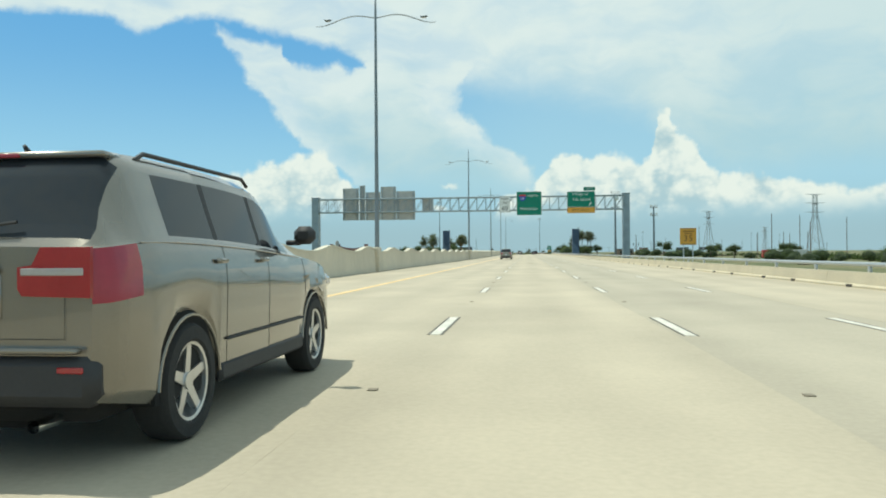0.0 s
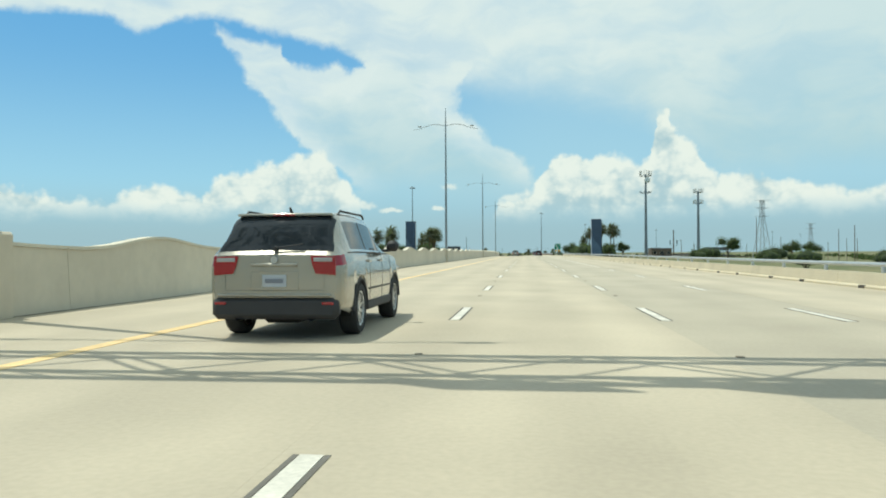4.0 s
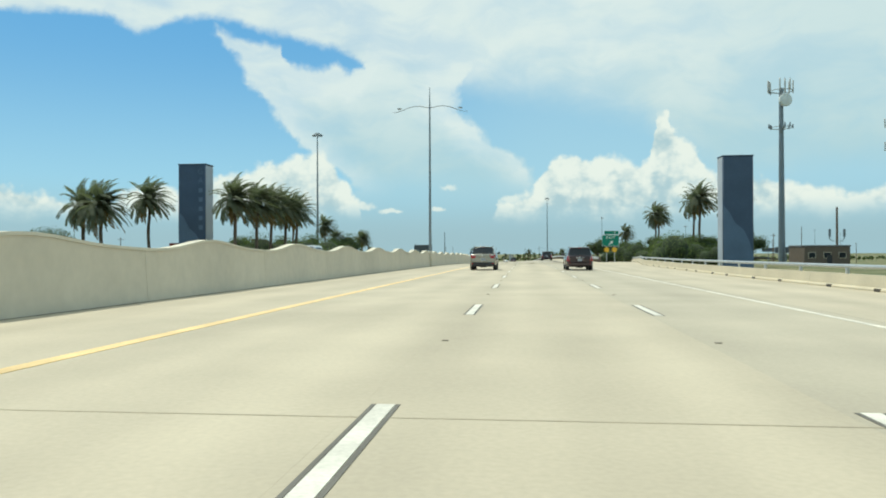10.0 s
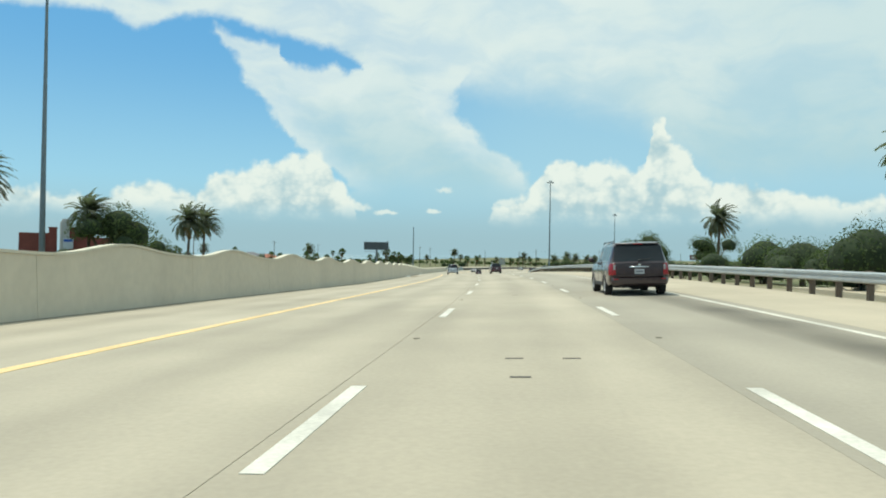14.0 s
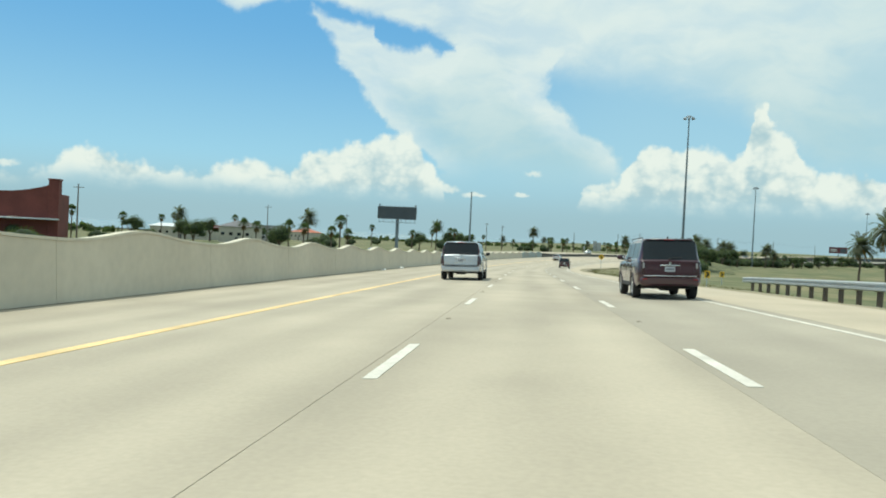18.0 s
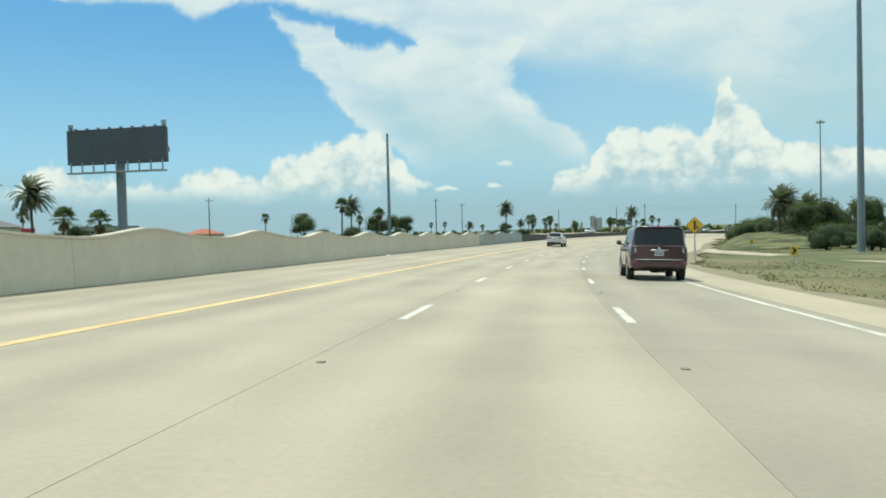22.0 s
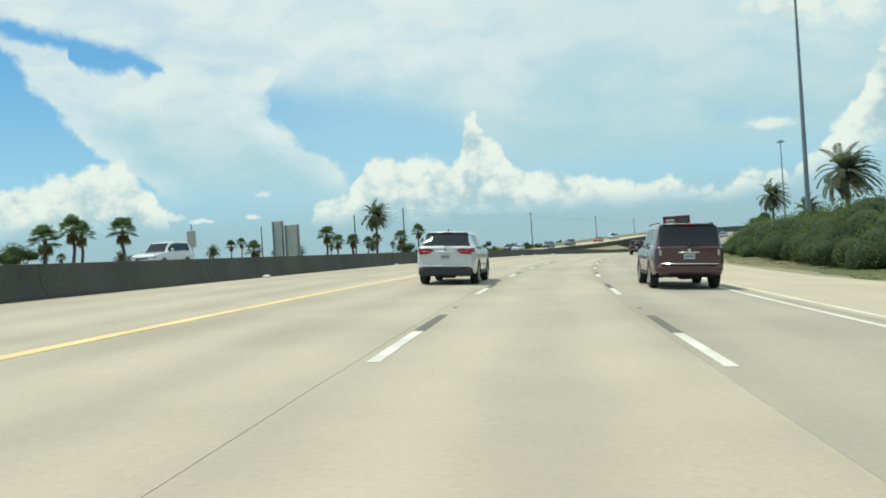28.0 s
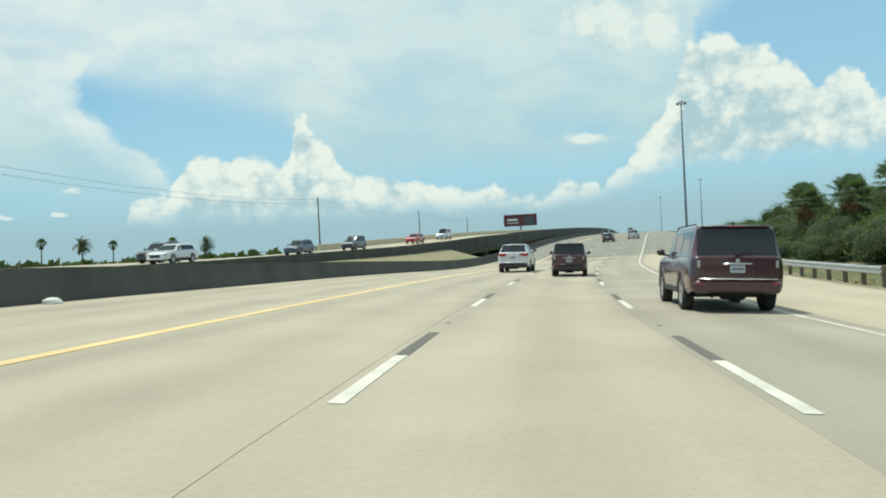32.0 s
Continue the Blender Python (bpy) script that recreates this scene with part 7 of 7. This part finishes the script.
def leaf_blob(seed, n, size, blobs, core=0.78):
    """Foliage of many small leaves over rounded lobes, with an uneven outline; and a dark core painted as its inner
    shade.
    """
    g = random.Random(seed)
    sh, inner = Mesh(), Mesh()
    for bx, by, bz, br in blobs:
        for k in range(int(n * br * br)):
            z = g.uniform(-0.55, 1)
            q = g.uniform(0, 2 * math.pi)
            r = math.sqrt(max(0, 1 - z * z))
            d = Vector((r * math.cos(q), r * math.sin(q), z))
            lump = 1 + 0.28 * noise.noise(d * 2.3 + Vector((seed, bx, by))) + 0.14 * noise.noise(d * 6 + Vector((seed, 0, 0)))
            p = Vector((bx, by, bz)) + d * br * lump * g.uniform(0.82, 1.06)
            a = (d + Vector((g.uniform(-1, 1), g.uniform(-1, 1), g.uniform(-0.6, 1)))).normalized()
            b = a.cross(Vector((g.uniform(-1, 1), g.uniform(-1, 1), g.uniform(-1, 1)))).normalized()
            c = a.cross(b)
            w = size * g.uniform(0.6, 1.3)
            sh.add([p - b * w, p - c * w * 0.45, p + b * w, p + c * w * 0.45], [(0, 1, 2, 3)])
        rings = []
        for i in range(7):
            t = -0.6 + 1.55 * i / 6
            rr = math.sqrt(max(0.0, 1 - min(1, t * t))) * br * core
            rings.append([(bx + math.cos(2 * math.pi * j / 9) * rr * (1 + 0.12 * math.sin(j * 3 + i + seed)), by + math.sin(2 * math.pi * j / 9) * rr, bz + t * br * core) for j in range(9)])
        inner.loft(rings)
    return sh.done("foliage", 0), inner.done("inner_growth")


SHRUBS = []
for k in range(4):
    g = random.Random(40 + k)
    blobs = [(g.uniform(-0.9, 0.9), g.uniform(-0.8, 0.8), g.uniform(0.5, 1.1), g.uniform(0.55, 0.9)) for _ in range(5)] + [(0, 0, 0.9, 1.0)]
    SHRUBS.append(leaf_blob(60 + k, 650, 0.052, blobs))
TREES = []
for k in range(3):
    g = random.Random(80 + k)
    blobs = [(g.uniform(-1.6, 1.6), g.uniform(-1.5, 1.5), g.uniform(2.4, 4.0), g.uniform(0.8, 1.3)) for _ in range(8)]
    TREES.append(leaf_blob(90 + k, 560, 0.075, blobs, 0.62))
STEM = Mesh().tube([(0, 0, -0.3), (0.1, 0, 0.8)], [0.10, 0.05], 6).tube([(0.1, 0.1, -0.3), (-0.4, 0.2, 0.7)], [0.07, 0.03], 6).tube([(-0.1, 0, -0.3), (0.5, -0.3, 0.7)], [0.07, 0.03], 6).done("stem")
LIMB = Mesh().tube([(0, 0, -0.3), (0.05, 0, 1.2), (0.1, 0.1, 2.4)], [0.24, 0.17, 0.12], 8).tube([(0.08, 0.05, 1.5), (0.9, 0.3, 2.9), (1.3, 0.5, 3.6)], [0.11, 0.07, 0.03], 6).tube([(0.05, 0, 1.3), (-0.8, -0.4, 2.7), (-1.3, -0.5, 3.5)], [0.11, 0.07, 0.03], 6).tube([(0.1, 0.1, 2.2), (0.1, 0.8, 3.6)], [0.1, 0.03], 6).done("trunk")
_n = [0]


def shrub(s, u, size, tall=1.0, pale=False, dz=0.0, label="dense green shrub beside the road", group="roadside shrubs"):
    k = _n[0] = _n[0] + 1
    f, i = SHRUBS[k % 4]
    T = thing("shrub", label, "shrub", at_land(s, u, dz) @ pose(0, 0, 0, 0, 0, k * 71 % 360) @ Matrix.Diagonal((size, size, size * tall, 1)), group)
    ob = part("foliage", f.copy() if pale and f.materials and f.materials[0] is not BUSH_PALE else f, BUSH_PALE if pale else BUSH, T)
    if pale:
        ob.data.materials.clear()
        ob.data.materials.append(BUSH_PALE)
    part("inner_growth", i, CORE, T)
    part("stem", STEM, TWIG, T)


def tree(s, u, size, label="rounded dark green broadleaf tree", group="roadside trees", dz=0.0):
    k = _n[0] = _n[0] + 1
    f, i = TREES[k % 3]
    T = thing("tree", label, "tree", at_land(s, u, dz) @ pose(0, 0, 0, 0, 0, k * 53 % 360) @ Matrix.Diagonal((size, size, size, 1)), group)
    part("trunk", LIMB, TWIG, T)
    part("crown", f, BUSH, T)
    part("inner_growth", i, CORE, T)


g = random.Random(11)
for k in range(20):   # thicket by the exit
    shrub(424 + k * 5.4 + g.uniform(-2, 2), 22 + g.uniform(-1, 9) + k * 0.35, g.uniform(1.4, 2.5), g.uniform(0.9, 1.2), k % 5 == 0, group="thicket by the exit")
for k in range(10):
    shrub(548 + k * 9 + g.uniform(-3, 3), 36 + g.uniform(-3, 10), g.uniform(1.6, 2.6), 1.0, group="thicket by the exit")
tree(588, 38.5, 2.0)
tree(596, 44, 1.7)
tree(560, 44, 1.6)
for s, u, z in ((440, 40, 1.3), (452, 26, 1.0), (462, 38, 1.2), (505, 44, 1.1), (500, 38, 0.9)):
    tree(s, u, z)
for k in range(24):   # low scrub under the left palms
    shrub(374 + k * 7.5 + g.uniform(-3, 3), -37 - g.uniform(0, 14), g.uniform(1.2, 2.1), 1.0, k % 4 == 0, group="scrub beyond the median", label="low scrub under the palms")
for s, u, z in ((366, -44, 1.2), (455, -44, 1.7), (516, -47.5, 2.3), (497, -57, 1.8), (500, -61.5, 2.0), (503, -65, 1.7), (480, -66, 1.9), (545, -52, 1.6), (372, -60, 1.4)):
    tree(s, u, z, group="trees beyond the median")
for s, u, top in ((405, -38, 5.2), (402, -38.5, 3.6), (413, -38, 4.5), (418, -38.5, 4.3), (430, -38, 5.3), (437, -39, 4.7), (447, -38.5, 6.0), (452, -39, 5.9)):
    hi = (place(s, u).z + top - land(s, u)) / 2.1   # rounded bushes among the palm trunks
    shrub(s, u, hi * 0.9, 1.15, False, group="scrub beyond the median", label="rounded bush between palm trunks")
for k in range(16):   # clump round the high mast
    shrub(742 + k * 4.4 + g.uniform(-2, 2), 28.5 + g.uniform(-1.5, 7), g.uniform(1.1, 1.8), g.uniform(1.0, 1.3), False, group="clump round the high mast")
for s, u, z in ((790, 30, 1.35), (797, 34, 1.5), (806, 31, 1.3), (776, 36, 1.4)):
    tree(s, u, z)
for k in range(34):   # long mound of bushes on the inside of the bend
    s = 812 + k * 5.6
    shrub(s + g.uniform(-1.5, 1.5), 20.5 + g.uniform(0, 9) - (2.5 if 900 < s < 985 else 0), g.uniform(1.6, 2.7), g.uniform(0.85, 1.1), k % 3 == 0, 1.2 if s < 872 else 0.0, group="mound of bushes on the bend")
for k in range(38):   # front of the mound, close to the shoulder
    s = 828 + k * 3.7
    u0 = 18.2 - 1.6 * min(1, max(0, (s - 850) / 30))
    shrub(s, u0 + g.uniform(0, 1.4), g.uniform(1.25, 1.7), g.uniform(0.9, 1.1), k % 4 == 1, (0.15 if s < 872 else -0.3), group="mound of bushes on the bend")
    shrub(s + 1.8, u0 + 2.4 + g.uniform(0, 1.4), g.uniform(1.7, 2.2), g.uniform(1.0, 1.25), k % 5 == 2, (0.5 if s < 872 else -0.2), group="mound of bushes on the bend")
for k in range(40):   # tall growth beside the last stretch
    s = 972 + k * 4.6
    shrub(s + g.uniform(-1.5, 1.5), 16.8 + g.uniform(0, 3) + (k % 3) * 3.5, g.uniform(1.1, 1.5) + (k % 3) * 0.35, g.uniform(0.9, 1.15), k % 3 != 2, group="tall growth behind the guard rail")
for s, u, z in ((1005, 30, 1.25), (1022, 28, 1.3), (1040, 30, 1.35), (1056, 28, 1.3), (1072, 30, 1.3), (992, 34, 1.2), (1090, 28, 1.2), (850, 36, 1.5), (880, 37, 1.5)):
    tree(s, u, z)
for s, u, z in ((846, -77, 1.5), (852, -74.4, 1.6), (838, -64, 1.4), (700, -60, 1.3), (690, -75, 1.4), (870, -90, 1.4), (790, -60, 1.3), (910, -70, 1.2), (1000, -60, 1.2), (780, -140, 1.7), (735, -128, 1.6), (690, -150, 1.6), (668, -120, 1.5), (640, -140, 1.6), (720, -98, 1.4), (815, -150, 1.5)):
    tree(s, u, z, group="trees near the bay", label="small rounded tree near the bay")
for k in range(26):
    shrub(600 + k * 14 + g.uniform(-5, 5), -62 - g.uniform(0, 80), g.uniform(1.5, 2.6), 1.0, k % 4 == 0, group="scrub near the bay", label="low scrub near the bay")
for k in range(40):   # scrub on the flat right of the bridge
    shrub(60 + k * 9 + g.uniform(-4, 4), 44 + g.uniform(0, 75), g.uniform(1.5, 2.8), 0.9, k % 3 == 0, group="scrub on the flats", label="low coastal scrub on the flats")
for k in range(14):
    shrub(-20 + k * 24 + g.uniform(-9, 9), -58 - g.uniform(0, 60), g.uniform(1.6, 2.6), 1.0, group="scrub on the flats", label="low coastal scrub on the flats")
for k in range(10):
    tree(120 + k * 33 + g.uniform(-9, 9), 62 + g.uniform(0, 60), g.uniform(1.0, 1.6), group="trees on the flats")

for s, u, h in ((1011, 18.8, 5.6), (1004, 20.5, 6.0), (997, 21.5, 6.4), (1018, 20.0, 6.2)):
    palm_to("fan", s, u, h, "fan palm standing among the roadside growth", "date palms by the outer lane")
for k in range(9):
    shrub(986 + k * 3.4 + g.uniform(-1, 1), 19.5 + g.uniform(0, 3.5), g.uniform(1.7, 2.3), g.uniform(1.0, 1.2), k % 3 == 0, group="tall growth behind the guard rail")
# thick growth round the exit
for k in range(26):
    shrub(414 + k * 2.6 + g.uniform(-2, 2), 19 + g.uniform(0, 14) + k * 0.2, g.uniform(1.6, 2.6), g.uniform(1.0, 1.3), k % 4 == 0, group="thicket by the exit")
for k in range(7):
    tree(418 + k * 8 + g.uniform(-3, 3), 24 + g.uniform(0, 14), g.uniform(0.9, 1.3), group="thicket by the exit")
# grassy bank beside the bend
bank_h = lerp_list([(768, 0), (786, 1.6), (812, 2.1), (850, 2.0), (882, 0)])
gb = thing("grass_bank", "smooth green grassy bank beside the bend", "bank", kind="structure")
part("slope", road_wall(768, 882, lambda q: [(17.2, -0.5), (17.6, -0.15), (19.2, bank_h(q) * 0.42 - 0.1), (21.5, bank_h(q) * 0.85 - 0.1), (25, bank_h(q) - 0.1), (33, bank_h(q) - 0.1), (44, -0.3), (44.5, -0.7)], 4), mat("bank grass", (0.056, 0.07, 0.027), 0.95, 0, 0.3, 0.35, 4, 0.5, tint=(0.15, 0.145, 0.06)), gb)

# far tree line on the horizon
def tree_line(name, pts, label, height):
    gg = random.Random(len(pts))
    sh = Mesh()
    for (x0, y0), (x1, y1) in zip(pts, pts[1:]):
        L = math.hypot(x1 - x0, y1 - y0)
        for k in range(int(L / 4.0)):
            q = k * 4.0 / L
            for _ in range(3):
                p = Vector((x0 + (x1 - x0) * q + gg.uniform(-5, 5), y0 + (y1 - y0) * q + gg.uniform(-5, 5), FAR_Z + gg.uniform(0.2, height) * (0.7 + 0.5 * noise.noise(Vector((x0 + k * 0.23, y0, 1))))))
                for _ in range(2):
                    a = Vector((gg.uniform(-1, 1), gg.uniform(-1, 1), gg.uniform(-0.3, 1))).normalized()
                    b = a.cross(Vector((gg.uniform(-1, 1), gg.uniform(-1, 1), 0.3))).normalized()
                    c = a.cross(b)
                    w = gg.uniform(1.6, 3.4)
                    sh.add([p - b * w, p - c * w * 0.7, p + b * w, p + c * w * 0.7], [(0, 1, 2, 3)])
    tagged(part(name, sh, BUSH, smooth=0), label, "trees", kind="stuff")


tree_line("far_woods", [(180, 100), (240, 420), (300, 700), (330, 900), (420, 1150)], "low dark line of distant scrub and trees", 4.5)
tree_line("far_woods", [(-230, 60), (-260, 300), (-280, 560), (-330, 760), (-300, 960)], "low distant tree line beyond the houses", 4.0)
tree_line("far_woods", [(-330, 1180), (-150, 1250), (20, 1300), (120, 1330), (300, 1420), (520, 1350)], "thin distant tree line across the bay road", 3.6)

# grass along the outer verge
def verge(s0, s1, ua, ub, count, seed, label):
    gg = random.Random(seed)
    sh = Mesh()
    for _ in range(count):
        s = gg.uniform(s0, s1)
        u = EDGE_R(s) + ua + (ub - ua) * gg.random() ** 1.5
        p = place(s, u)
        p.z = land(s, u) - 0.02
        for _ in range(3):
            q = gg.uniform(0, 6.28)
            h = gg.uniform(0.04, 0.11)
            d = Vector((math.cos(q), math.sin(q), 0))
            o = p + Vector((gg.uniform(-0.12, 0.12), gg.uniform(-0.12, 0.12), 0))
            sh.add([o - d * 0.035, o + d * 0.035, o + Vector((d.y * h * 0.5, -d.x * h * 0.5, h))], [(0, 1, 2)])
    tagged(part("grass", sh, leaf("verge grass", (0.13, 0.125, 0.062), (0.20, 0.17, 0.095)), smooth=0), label, "grass", kind="stuff")


verge(590, 780, 1.2, 10, 5000, 3, "rough grass beside the shoulder")
verge(780, 1010, 1.2, 8, 5000, 4, "rough grass on the inside of the bend")
verge(404, 590, 0.9, 5, 6000, 5, "tufts of grass along the guard rail")
SANDY = mat("sandy verge", (0.30, 0.255, 0.175), 0.95, 0, 0.2, 0.5, 8, 0.3, tint=(0.20, 0.175, 0.10))
vg = thing("verge", "bare sandy strip along the shoulder", "verge", kind="structure")
part("soil", road_strip(404, 1000, [lambda q: EDGE_R(q) - 0.02, lambda q: EDGE_R(q) + 0.7, lambda q: EDGE_R(q) + 1.5 + 0.5 * math.sin(q * 0.21) + 0.3 * math.sin(q * 0.83)], lambda q, u: -0.03 - max(0, (u - EDGE_R(q))) * 0.05 * max(0.4, DROP_R(q)), 0.5, 3, uv=False), SANDY, vg)
slip = thing("slip_road", "narrow concrete slip road joining through the grass", "road", kind="structure")
part("slab", road_strip(640, 772, [lambda q: max(13.0, 44 - (q - 640) * 0.26), lambda q: max(16.5, 48.5 - (q - 640) * 0.26)], lambda q, u: -0.07 - 0.2 * min(1, max(0, (u - 18) / 10)), 0.3, 5), SHOULDER, slip)

# ---- litter and marks ----
RAG = mat("white litter", (0.66, 0.66, 0.62), 0.9, 0, 0.1, 5, 30, 0.2)
STRAP = mat("brown strap", (0.16, 0.11, 0.07), 0.9)
for s, du, sz in ((529.5, 0.6, 0.32), (604.5, 0.5, 0.3), (597, 0.45, 0.22), (862, 0.5, 0.22), (884, 0.5, 0.18), (939, 0.45, 0.2), (947, 0.5, 0.2), (960, 0.45, 0.26), (708, 0.9, 0.2)):
    gg = random.Random(int(s))
    sh = Mesh()
    ring = [[(sz * math.cos(q) * r * gg.uniform(0.7, 1.2), sz * math.sin(q) * r * gg.uniform(0.7, 1.2), h * sz) for q in np.linspace(0, 5.5, 8)] for r, h in ((1, 0.0), (0.9, 0.35), (0.45, 0.55), (0.08, 0.6))]
    sh.loft(ring)
    tagged(part("litter", sh, RAG, m=stand(s, WALL_L(s) + du, 0.002)), "crumpled white litter against the barrier", "litter", "litter by the barrier")
sh = Mesh().tube([(x, 0.05 * math.sin(x * 5), 0.02) for x in np.linspace(0, 2.4, 12)], 0.03, 5)
tagged(part("strap", sh, STRAP, m=stand(530.5, -11.0 + 0.7, 0.0) @ pose(0, 0, 0, 0, 0, 62)), "frayed brown strap lying by the barrier", "debris")
